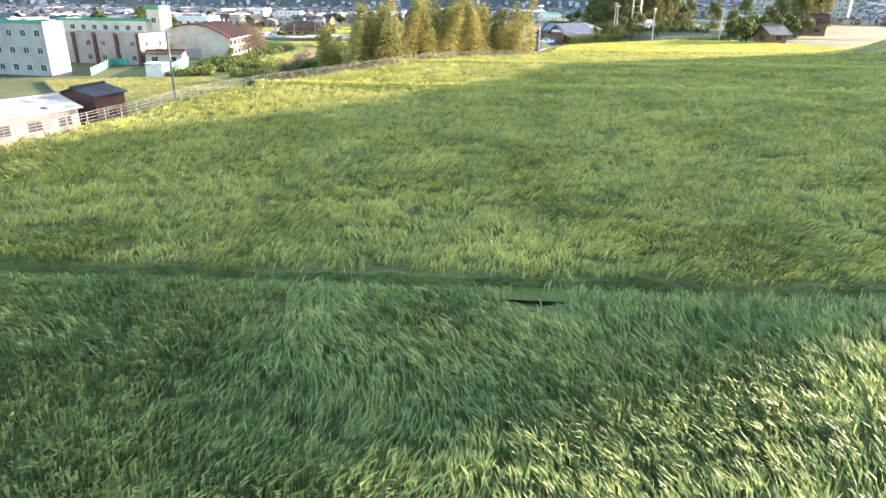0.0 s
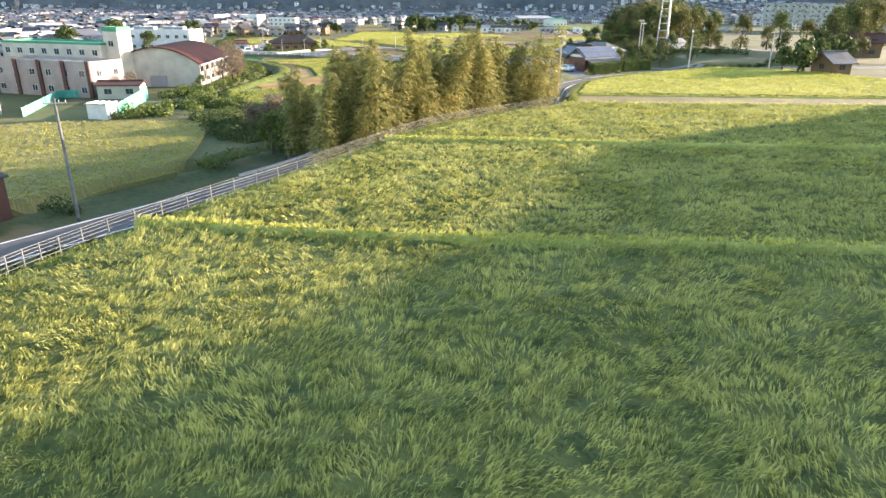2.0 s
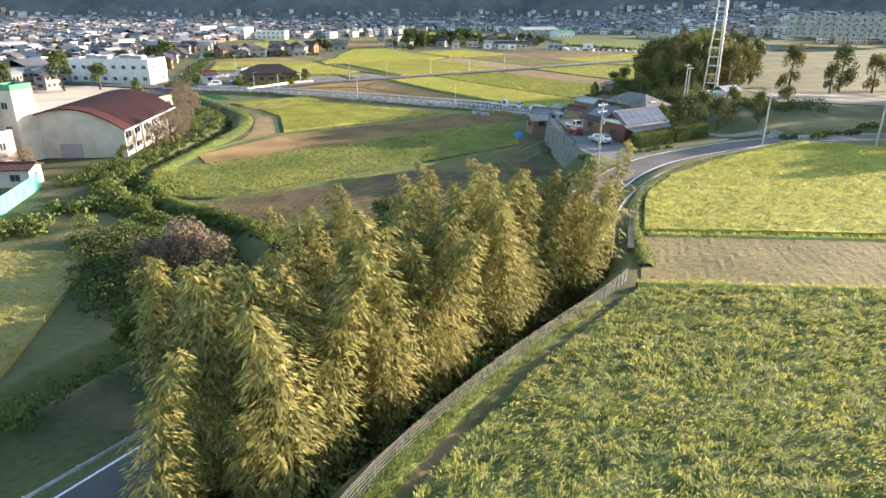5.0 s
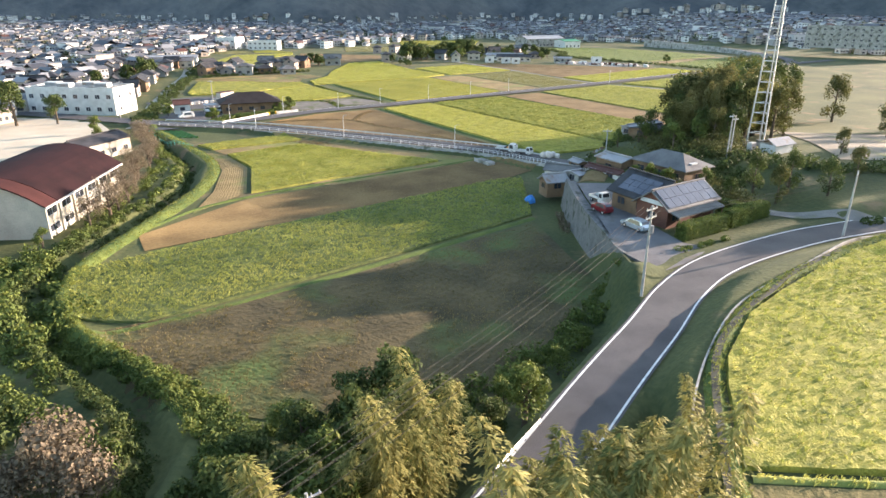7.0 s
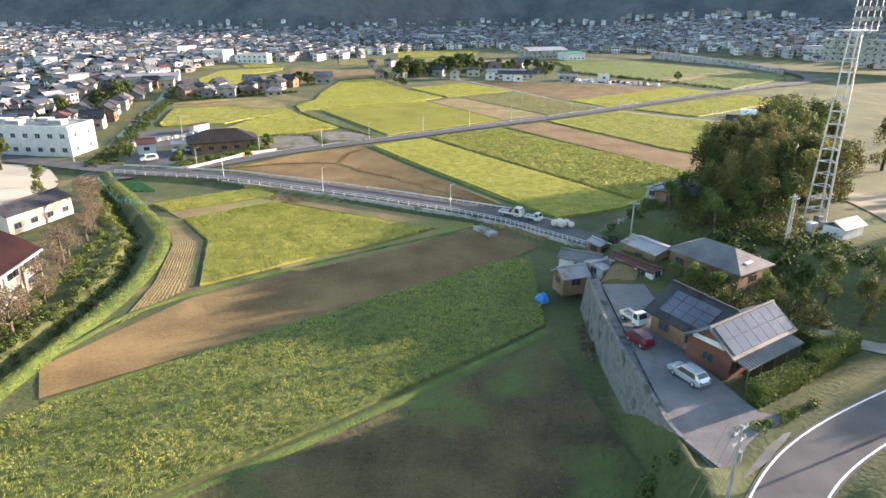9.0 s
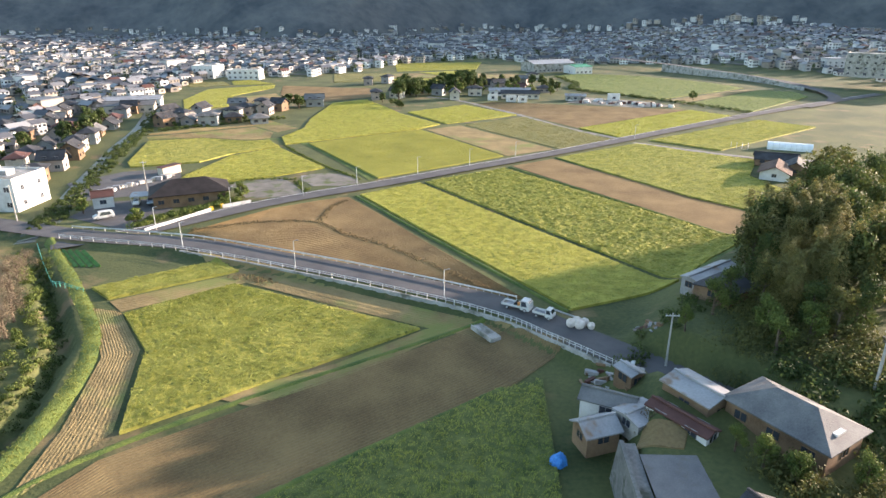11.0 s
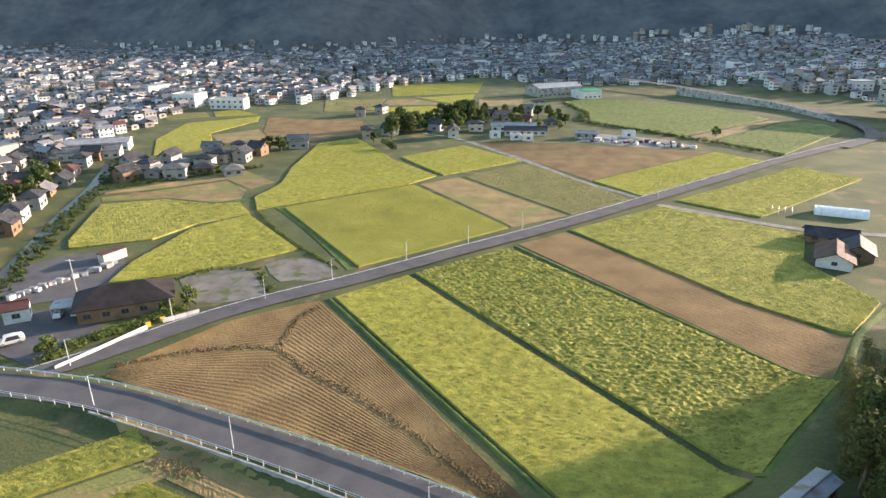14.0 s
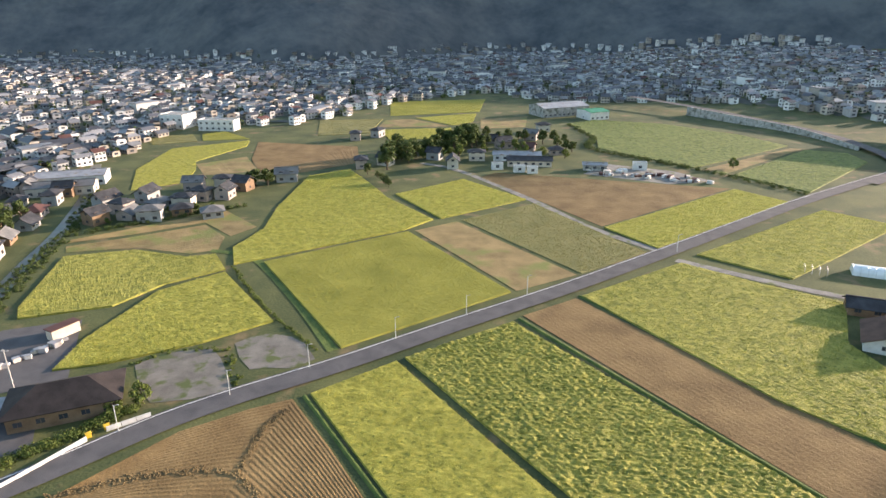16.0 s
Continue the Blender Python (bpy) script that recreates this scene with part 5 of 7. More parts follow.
def power_pole(x, y, high=10.0, z=None, turn=0.0, arms=2, lean=0.0, mat=None):
    ob = empty("utility_pole", pose(x, y, land1(x, y) if z is None else z, lean, 0, turn), "grey concrete utility pole with crossarms and insulators", "utility pole", "utility poles")
    one_rod("pole", (0, 0, -0.5), (0, 0, high), 0.17, mat or POLE, ob, 0.1)
    for k in range(arms):
        zz = high - 0.4 - 0.9 * k
        arm = one_box("crossarm", (-0.9, 0.9, -0.05, 0.05, zz - 0.05, zz + 0.05), STEEL, ob)
        for u in (-0.8, -0.3, 0.3, 0.8):
            one_rod("insulator", (u, 0, zz + 0.05), (u, 0, zz + 0.25), 0.05, WHITE, arm, 0.03, 6)
    if arms > 1:
        one_rod("transformer", (0.35, 0.0, high - 3.0), (0.35, 0.0, high - 2.2), 0.22, SHEET, ob, n=10)
    return ob


# backlit pole: its shaded side is given by the darker concrete colour
power_pole(-35, 80, 10.8, 0.6, 25, 1, 0.0, SHADED_CONCRETE)
power_pole(-9.3, 120.0, 5.2, 3.2, 40, 2)
power_pole(18.1, 154.4, 10.5, 4.0, 40)
power_pole(48.6, 172.3, 8.5, 5.4, 60, 1)
power_pole(46.8, 208, 9.5, 5.6, 30, 1)
power_pole(47.8, 209.2, 8.8, 5.6, 30, 1)
power_pole(63, 166, 8.0, None, 20, 1)
power_pole(-112, 303, 9, 0.2, 0, 1)
power_pole(-103, 283, 9, 0.3, 0, 1)
power_pole(-84, 308, 9, 0.1, 0, 1)
power_pole(28, 221, 8, None, 0, 1)


def wires(a, b, offsets, sag):
    a, b = Vector(a), Vector(b)
    ob = empty("power_lines", Matrix.Translation(a), "black overhead power lines sagging between poles", "power lines", "power lines")
    for o in offsets:
        bm = bmesh.new()
        last = None
        for i in range(15):
            s = i / 14
            p = (b - a) * s + Vector(o) - Vector((0, 0, sag * 4 * s * (1 - s)))
            side = (b - a).cross(Vector((0, 0, 1))).normalized() * 0.013
            ring = [bm.verts.new(p + q) for q in (side, -side, Vector((0, 0, 0.019)))]
            if last is not None:
                for j in range(3):
                    bm.faces.new((last[j], last[(j + 1) % 3], ring[(j + 1) % 3], ring[j]))
            last = ring
        part("wire", bm, WIRE, ob)


wires((18.1, 154.4, 14.2), (-13, 112, 12.2), [(-0.7, 0.5, 0), (-0.25, 0.2, 0), (0.3, -0.2, 0), (0.7, -0.5, 0), (0, 0, -1.0), (0.2, 0, -2.2)], 1.0)
wires((18.1, 154.4, 14.0), (48.6, 172.3, 13.5), [(-0.4, 0.4, 0), (0.4, -0.4, 0)], 0.8)


# ---- floodlight tower ----
def tower(x, y, z, high=28.5):
    ob = empty("floodlight_tower", pose(x, y, z, 0, 0, 20), "three-legged galvanised lattice floodlight tower", "tower")
    feet = [(1.75 * math.cos(a), 1.75 * math.sin(a)) for a in (0.5, 2.6, 4.7)]
    tops = [(0.85 * math.cos(a), 0.85 * math.sin(a)) for a in (0.5, 2.6, 4.7)]

    def at(i, s):
        return Vector((feet[i][0] * (1 - s) + tops[i][0] * s, feet[i][1] * (1 - s) + tops[i][1] * s, high * s))
    for i in range(3):
        one_rod("leg", at(i, -0.02), at(i, 1), 0.17, STEEL, ob, 0.11)
        one_box("footing", (feet[i][0] - 0.5, feet[i][0] + 0.5, feet[i][1] - 0.5, feet[i][1] + 0.5, -0.8, 0.25), CONCRETE, ob)
    for k in range(1, 15):
        for i in range(3):
            one_rod("brace", at(i, k / 15), at((i + 1) % 3, k / 15), 0.07, STEEL, ob, n=5)
    one_rod("ladder", at(0, 0.02) + Vector((0.3, 0.3, 0)), at(0, 1) + Vector((0.3, 0.3, 0)), 0.06, STEEL, ob, n=5)
    pf = one_box("platform", (-2.6, 2.6, -1.2, 1.2, high, high + 0.18), STEEL, ob)
    for k in range(5):
        one_rod("rail_post", (-2.4 + 1.2 * k, -1.1, high), (-2.4 + 1.2 * k, -1.1, high + 4.6), 0.07, STEEL, pf, n=5)
    for r in range(3):
        bar = one_rod("lamp_bar", (-2.7, -1.1, high + 1.6 + r * 1.4), (2.7, -1.1, high + 1.6 + r * 1.4), 0.07, STEEL, ob, n=6)
        for k in range(5):
            one_box("floodlight", (-2.5 + k * 1.1, -1.9 + k * 1.1, -1.55, -1.18, high + 1.35 + r * 1.4, high + 1.95 + r * 1.4), SHEET, bar, bevel=0.06)


tower(56.0, 217.6, 8.2)
hut = empty("equipment_hut", pose(57.5, 212.5, land1(57.5, 212.5), 0, 0, 30), "pale blue covered stack beside the tower", "hut")
one_box("body", (-2.6, 2.6, -1.6, 1.6, -0.2, 1.7), WHITE, hut, bevel=0.15)
bm = bmesh.new()
gable(bm, 5.4, 3.4, 1.7, 0.9, 0.25, 0.1)
part("cover", bm, SHEET, hut, "pale grey-blue sheet cover")
cab = empty("switch_cabinet", pose(53.8, 214.5, land1(53.8, 214.5), 0, 0, 30), "white metal switch cabinet at the tower's foot", "cabinet")
one_box("body", (-0.7, 0.7, -0.5, 0.5, 0, 1.5), WHITE, cab, bevel=0.05)
one_box("door", (-0.6, 0.6, -0.53, -0.505, 0.15, 1.4), SHEET, cab)
loft("sports_ground", [(66, 206), (72, 244)], [(104, 206), (112, 246)], DIRT, "bare sandy sports ground", 0.0, 2.0, lift=0.14, category="sports ground")


# ---- farmhouse yard ----
def sheet(name, pts, mat, label, category, z=None, lift=0.05):
    v = [(x, y, (land1(x, y) if z is None else z) + lift) for x, y in pts]
    me = bpy.data.meshes.new(name)
    me.from_pydata(v, [], [tuple(range(len(v)))])
    me.materials.append(mat)
    return tagged(new(name, me), label, category, kind="structure")


sheet("yard", [(18.7, 199), (18.7, 167), (20.4, 161.6), (22.6, 160.9), (25.3, 163), (28.6, 166.4), (30.6, 169), (27.5, 170), (25, 178), (24.5, 199)], YARD_GREY, "worn grey yard of asphalt and gravel", "yard", 4.74)


def yard_wall():
    """Retaining wall of the yard, highest towards the field."""
    pts = [(17.2, 201), (17.0, 192), (17.3, 182), (18.1, 173), (18.7, 166.8), (21.2, 161.2)]
    P = smooth_line(pts, 40)
    T = np.gradient(P, axis=0)
    N = np.stack([T[:, 1], -T[:, 0]], 1) / np.linalg.norm(T, axis=1)[:, None]
    top = np.full(40, 5.0)
    foot = land(P[:, 0] + N[:, 0] * 2.2, P[:, 1] + N[:, 1] * 2.2) - 0.5
    rows = [np.column_stack([P + N * d, zz]) for d, zz in ((-1.6, top - 0.4), (-0.3, top - 0.4), (-0.3, top), (0.1, top), (0.75, np.minimum(foot, 0.6)))]
    verts = np.stack(rows, 1).reshape(-1, 3)
    i = np.arange(39) * 5
    faces = np.concatenate([np.stack([i + k, i + k + 1, i + k + 6, i + k + 5], 1) for k in range(4)])
    tagged(raw("retaining_wall", verts, faces, SHADED_CONCRETE), "tall stained concrete retaining wall of the yard, shade in its colour", "wall", kind="structure")
    return P, N


yard_wall()


def panel_field(parent, cols, rows, x0, x1, y0, y1, z0, z1):
    """Solar panels on a slope between (y0, z0) and (y1, z1)."""
    for c in range(cols):
        for r in range(rows):
            bm = bmesh.new()
            xa, xb = x0 + (x1 - x0) * c / cols + 0.03, x0 + (x1 - x0) * (c + 1) / cols - 0.03
            s0, s1 = r / rows + 0.01, (r + 1) / rows - 0.01
            pts = [(xa, y0 + (y1 - y0) * s0, z0 + (z1 - z0) * s0), (xb, y0 + (y1 - y0) * s0, z0 + (z1 - z0) * s0), (xb, y0 + (y1 - y0) * s1, z0 + (z1 - z0) * s1), (xa, y0 + (y1 - y0) * s1, z0 + (z1 - z0) * s1)]
            hi = [bm.verts.new((p[0], p[1], p[2] + 0.06)) for p in pts]
            lo = [bm.verts.new(p) for p in pts]
            bm.faces.new(hi)
            for i in range(4):
                bm.faces.new((lo[i], lo[(i + 1) % 4], hi[(i + 1) % 4], hi[i]))
            bmesh.ops.recalc_face_normals(bm, faces=bm.faces)
            part("solar_panel", bm, SOLAR, parent)


# front wing: red-brown boards, solar panels on the sunny slope
wing = house(29.5, 180.7, 10.4, 5.2, 2.9, 35.5, RED_WALL, TILE_GREY, "red-brown boarded farmhouse wing with solar roof", rise=1.75, z=4.75, over=0.6)
panel_field(wing, 7, 2, -5.3, 5.3, -2.95, -0.2, 2.685 + 0.22, 4.61 + 0.22)
bm = bmesh.new()
a = [(-5.3, -2.55, 2.5), (4.6, -2.55, 2.5), (4.6, -4.6, 2.0), (-5.3, -4.6, 2.0)]
lo = [bm.verts.new(p) for p in a]
hi = [bm.verts.new((p[0], p[1], p[2] + 0.15)) for p in a]
bm.faces.new(hi), bm.faces.new(lo[::-1])
for i in range(4):
    bm.faces.new((lo[i], lo[(i + 1) % 4], hi[(i + 1) % 4], hi[i]))
pent = part("pent_roof", bm, TILE_GREY, wing, "lower roof of pale grey tiles")
for i in range(25):
    one_rod("roof_tile", (-5.15 + i * 0.4, -2.55, 2.68), (-5.15 + i * 0.4, -4.6, 2.18), 0.08, PALE_TILE, pent, n=4)
for i in range(5):
    one_rod("porch_post", (-5.0 + i * 2.35, -4.4, -0.1), (-5.0 + i * 2.35, -4.4, 2.05), 0.07, BROWN_WALL, wing, n=6)
one_box("gable_board", (-5.42, -5.32, -1.9, 1.9, 3.0, 3.55), WHITE, wing, "white gable board")
# main block with dark tiles
mainh = house(26.6, 184.3, 7.6, 7.0, 2.9, -60, BROWN_WALL, TILE, "old farmhouse with a broad dark tiled roof", rise=2.2, z=4.75, over=0.7)
panel_field(mainh, 4, 3, -2.9, 3.2, -3.5, -0.7, 2.95 + 0.2, 4.68 + 0.2)
# barn behind
barn = house(35.2, 202.4, 11.0, 6.6, 2.6, -56, BROWN_WALL, TILE_GREY, "barn with a grey hipped roof and brown boards", kind="hip", rise=2.1, z=5.0, over=0.5)
one_box("skylight", (3.6, 5.0, -1.2, 0.4, 3.35, 3.55), WHITE, barn, "translucent skylight")
lean = house(27.2, 207.8, 6.2, 4.2, 2.7, -57, BROWN_WALL, SHEET, "dark lean-to shed with a pale sheet roof", rise=0.5, z=4.4, over=0.3, name="shed")
shed1 = house(15.6, 205.2, 4.0, 3.2, 2.2, 20, BROWN_WALL, SHEET, "rusty field shed with patched sheet roof", rise=0.9, z=1.5, over=0.35, name="shed")
shed2 = house(17.8, 209.4, 6.0, 3.0, 2.3, -25, WHITE, TILE_GREY, "low white shed with a grey roof", rise=0.7, z=2.2, over=0.3, name="shed")
shed3 = house(20.6, 206.2, 4.0, 3.6, 2.0, 30, CONCRETE, SHEET, "small store with a pale bent sheet roof", rise=0.35, z=2.8, over=0.3, name="shed")
shed4 = house(24.4, 204.0, 7.5, 2.2, 1.8, -52, WHITE, RUST, "long low wall shelter with rust-brown roof", rise=0.4, z=4.0, over=0.2, name="shed")
shed5 = house(21.6, 215.6, 3.0, 2.0, 2.2, -60, BROWN_WALL, SHEET, "small dark hut with a pale tin roof", rise=0.3, z=2.4, over=0.2, name="shed")
loft("garden_plot", [(18.6, 200.5), (23.5, 199.8)], [(20.5, 204.2), (25, 203)], DARK_SOIL, "small dark kitchen garden beside the sheds", 0.02, 0.4, 0.05, lift=0.16, category="garden")
blue_shed = house(40.4, 241.8, 11.0, 2.7, 2.3, 38, SHEET, SHEET, "long grey-blue metal storage shed", rise=0.3, z=land1(40.4, 241.8), over=0.25, name="shed")
dark_shed = house(40.6, 235.8, 7.2, 6.0, 1.9, 38, BROWN_WALL, TILE, "dark tin-roofed lean-to in the trees", rise=0.5, z=land1(40.6, 235.8), over=0.3, name="shed")


def tarp_heap():
    bm = bmesh.new()
    bmesh.ops.create_icosphere(bm, subdivisions=3, radius=1.0)
    for v in bm.verts:
        n = 0.18 * noise.noise(v.co * 2.1) + 0.06 * noise.noise(v.co * 6)
        v.co = Vector((v.co.x * 1.15, v.co.y * 0.9, max(-0.1, v.co.z * 1.35))) * (1 + n)
    ob = part("tarp_heap", bm, BLUE)
    ob.matrix_world = pose(11.3, 203.2, land1(11.3, 203.2), 0, 0, 30)
    tagged(ob, "heap under a bright blue tarpaulin in the field", "tarpaulin")


tarp_heap()


def hedge(x, y, l, w, h, turn, label="clipped green box hedge by the farmhouse"):
    ob = empty("hedge", pose(x, y, land1(x, y), 0, 0, turn), label, "hedge", "hedges")
    r = np.random.RandomState(int(x * 10) % 97)
    n = int(l * w * h * 60 + l * h * 160)
    p = r.uniform(-1, 1, (n, 3)) * (l / 2, w / 2, h / 2)
    k = r.randint(0, 5, n)
    p[k == 0, 2], p[k == 1, 1], p[k == 2, 1], p[k == 3, 0], p[k == 4, 0] = h / 2, w / 2, -w / 2, l / 2, -l / 2
    p += r.normal(0, 0.06, (n, 3))
    p[:, 2] += h / 2
    u, v = r.normal(size=(n, 3)), r.normal(size=(n, 3))
    u /= np.linalg.norm(u, axis=1)[:, None]
    v /= np.linalg.norm(v, axis=1)[:, None]
    verts = np.stack([p - u * 0.12, p + v * 0.07, p + u * 0.12, p - v * 0.07], 1).reshape(-1, 3)
    i = np.arange(n) * 4
    raw("foliage", verts, np.stack([i, i + 1, i + 2, i + 3], 1), LEAF, ob)
    one_box("core", (-l / 2 + 0.15, l / 2 - 0.15, -w / 2 + 0.15, w / 2 - 0.15, 0, h - 0.15), LEAF_DARK, ob)


hedge(31.0, 173.7, 8.5, 1.7, 2.1, 33)
hedge(37.4, 178.2, 5.0, 1.7, 2.4, 35)
hedge(41.0, 181.2, 4.0, 1.8, 2.2, 30)
hedge(38.2, 182.2, 4.2, 1.6, 2.0, 120)
scrub("bushes", [(30, 196), (33, 193), (32, 197), (36, 190), (39, 193), (42, 188), (40, 196)], 46, 1.5, 2.2, LEAF_DULL, "garden trees and shrubs between house and barn", 0.15, 14, 150)
scrub("bushes", [(26, 167.5), (29, 169), (33, 171.5)], 12, 0.6, 0.6, LEAF, "low flower bed along the lane", 0.12, 15)


# ---- cars ----
def wheel(parent, x, y, r, w):
    bm = bmesh.new()
    rod(bm, (x, y - w / 2, r), (x, y + w / 2, r), r, n=14)
    ty = part("wheel", bm, TYRE, parent)
    s = 1 if y > 0 else -1
    bm = bmesh.new()
    rod(bm, (x, y + s * (w / 2 - 0.02), r), (x, y + s * (w / 2 + 0.015), r), r * 0.6, n=10)
    part("rim", bm, STEEL, ty)


def car(x, y, z, turn, paint, label, l=4.3, w=1.68, h=1.48, boxy=0.0, name="car"):
    """A hatchback or van: a loft of cross-sections from nose to tail."""
    ob = empty(name, pose(x, y, z, 0, 0, turn), label, "car", "parked cars")
    prof = [(-0.5, 0.45, 0.62), (-0.47, 0.28, 0.8), (-0.3, 0.25, 0.92 + 0.3 * boxy), (-0.14 - 0.1 * boxy, 0.25, h * (0.97)), (0.1, 0.25, h), (0.32, 0.25, h * (0.97)), (0.44, 0.28, h * (0.75 + 0.2 * boxy)), (0.5, 0.4, 0.75 + 0.3 * boxy)]
    bm = bmesh.new()
    rings = []
    for s, lo, hi in prof:
        belt = min(hi, 0.9 + 0.1 * boxy)
        nar = 0.8 if hi > 1.1 else 0.92
        rings.append([bm.verts.new((s * l, yy * w / 2, zz)) for yy, zz in ((-0.94, lo), (-1, 0.55), (-0.97, belt), (-nar, hi), (nar, hi), (0.97, belt), (1, 0.55), (0.94, lo))])
    for a, b in zip(rings, rings[1:]):
        for i in range(8):
            bm.faces.new((a[i], a[(i + 1) % 8], b[(i + 1) % 8], b[i]))
    bm.faces.new(rings[0][::-1]), bm.faces.new(rings[-1])
    bmesh.ops.recalc_face_normals(bm, faces=bm.faces)
    part("body", bm, paint, ob)
    for sx, u0, u1, t0, t1 in (("windscreen", -0.285, -0.155 - 0.1 * boxy, 0.97 + 0.3 * boxy, h * 0.94), ("rear_window", 0.445, 0.34, h * 0.76 + 0.2 * boxy, h * 0.95)):
        bm = bmesh.new()
        d = -0.02 if sx == "windscreen" else 0.02
        f = [bm.verts.new(p) for p in ((u0 * l + d, -0.7 * w / 2, t0 + 0.02), (u0 * l + d, 0.7 * w / 2, t0 + 0.02), (u1 * l + d, 0.66 * w / 2, t1 + 0.02), (u1 * l + d, -0.66 * w / 2, t1 + 0.02))]
        bm.faces.new(f)
        part(sx, bm, GLASS, ob)
    for s in (-1, 1):
        bm = bmesh.new()
        f = [bm.verts.new(p) for p in ((-0.2 * l, s * (0.97 * w / 2 + 0.012), 0.93), (0.36 * l, s * (0.97 * w / 2 + 0.012), 0.93), (0.3 * l, s * (0.82 * w / 2 + 0.02), h * 0.94), (-0.1 * l, s * (0.82 * w / 2 + 0.02), h * 0.94))]
        bm.faces.new(f)
        part("side_window", bm, GLASS, ob)
        one_box("headlight", (-0.492 * l, -0.46 * l, s * 0.62 * w / 2 - 0.15, s * 0.62 * w / 2 + 0.15, 0.62, 0.76), WHITE, ob, bevel=0.02)
        one_box("tail_light", (0.48 * l, 0.505 * l, s * 0.78 * w / 2 - 0.1, s * 0.78 * w / 2 + 0.1, 0.72, 0.9), RUST, ob, bevel=0.02)
    for u in (-0.3, 0.3):
        for s in (-1, 1):
            wheel(ob, u * l, s * (w / 2 - 0.09), 0.3, 0.2)
    return ob


def truck(x, y, z, turn, label, l=3.4, w=1.48, cabl=1.2, h=1.75, cargo=None, bed_mat=None):
    ob = empty("truck", pose(x, y, z, 0, 0, turn), label, "truck", "parked trucks")
    k = l / 3.4
    bm = bmesh.new()
    rings = []
    for xx, lo, hi, nar in ((-l / 2, 0.45, 1.0, 0.96), (-l / 2 + 0.08, 0.35, 1.1 * k, 0.95), (-l / 2 + 0.35 * k, 0.35, h, 0.86), (-l / 2 + cabl - 0.08, 0.35, h, 0.88), (-l / 2 + cabl, 0.35, h * 0.95, 0.9)):
        rings.append([bm.verts.new((xx, yy * w / 2, zz)) for yy, zz in ((-1, lo), (-1, min(hi, 1.0)), (-nar, hi), (nar, hi), (1, min(hi, 1.0)), (1, lo))])
    for a, b in zip(rings, rings[1:]):
        for i in range(6):
            bm.faces.new((a[i], a[(i + 1) % 6], b[(i + 1) % 6], b[i]))
    bm.faces.new(rings[0][::-1]), bm.faces.new(rings[-1])
    bmesh.ops.recalc_face_normals(bm, faces=bm.faces)
    cabin = part("cab", bm, WHITE, ob)
    bm = bmesh.new()
    bm.faces.new([bm.verts.new(p) for p in ((-l / 2 + 0.09, -0.8 * w / 2, 1.14 * k), (-l / 2 + 0.09, 0.8 * w / 2, 1.14 * k), (-l / 2 + 0.31 * k, 0.74 * w / 2, h * 0.96), (-l / 2 + 0.31 * k, -0.74 * w / 2, h * 0.96))])
    part("windscreen", bm, GLASS, cabin)
    one_box("rear_window", (-l / 2 + cabl + 0.002, -l / 2 + cabl + 0.02, -0.6 * w / 2, 0.6 * w / 2, h * 0.66, h * 0.9), GLASS, cabin)
    for s in (-1, 1):
        bm = bmesh.new()
        bm.faces.new([bm.verts.new(p) for p in ((-l / 2 + 0.3 * k, s * (w / 2 + 0.004), 1.02), (-l / 2 + cabl - 0.15, s * (w / 2 + 0.004), 1.02), (-l / 2 + cabl - 0.18, s * (0.9 * w / 2 + 0.012), h * 0.92), (-l / 2 + 0.45 * k, s * (0.9 * w / 2 + 0.012), h * 0.92))])
        part("side_window", bm, GLASS, cabin)
    x0, x1, zb = -l / 2 + cabl + 0.08, l / 2, 0.68
    one_box("bed_floor", (x0, x1, -w / 2, w / 2, zb - 0.1, zb), bed_mat or SHEET, ob)
    for d in ((x0, x1, -w / 2, -w / 2 + 0.04, zb, zb + 0.32), (x0, x1, w / 2 - 0.04, w / 2, zb, zb + 0.32), (x1 - 0.04, x1, -w / 2 + 0.04, w / 2 - 0.04, zb, zb + 0.32)):
        one_box("side_board", d, WHITE, ob)
    one_box("chassis", (-l / 2 + 0.2, l / 2 - 0.1, -0.35, 0.35, 0.35, zb - 0.1), TYRE, ob)
    for u in (-l / 2 + 0.55 * k, l / 2 - 0.7 * k):
        for s in (-1, 1):
            wheel(ob, u, s * (w / 2 - 0.08), 0.27 * min(1.25, k), 0.16)
    return ob


SILVER = shader("silver_blue_car_paint", (0.45, 0.5, 0.54), (0.55, 0.6, 0.64), 1.0, 0.25, 0.0, metal=0.5)
DARK_RED = shader("dark_red_car_paint", (0.12, 0.015, 0.02), (0.18, 0.025, 0.03), 1.0, 0.25)
car(22.7, 175.5, 4.8, -61, SILVER, "silver-blue estate car parked on the yard", 4.3)
car(19.6, 182.7, 4.8, -64, DARK_RED, "dark red small car parked on the yard", 3.4, 1.48, 1.5, 0.4)
truck(20.2, 187.8, 4.8, 117, "small white pickup truck parked on the yard")
truck(9.4, 239.6, 1.14, 152, "white flatbed truck with cargo on the dike road", 4.9, 1.75, 1.6, 2.0)
truck(13.4, 236.6, 1.2, 148, "small white pickup truck behind the flatbed")
ORANGE = shader("orange_plastic", (0.5, 0.18, 0.04), (0.65, 0.28, 0.08), 2.0, 0.6)
load = empty("machine_load", pose(9.9, 239.3, 1.83, 0, 0, 152), "orange machine parts lying in the truck bed", "machine")
one_box("engine", (-0.2, 0.5, -0.3, 0.3, 0, 0.55), ORANGE, load, bevel=0.08)
one_rod("drum", (0.7, -0.5, 0.3), (0.7, 0.5, 0.3), 0.28, TYRE, load, n=12)
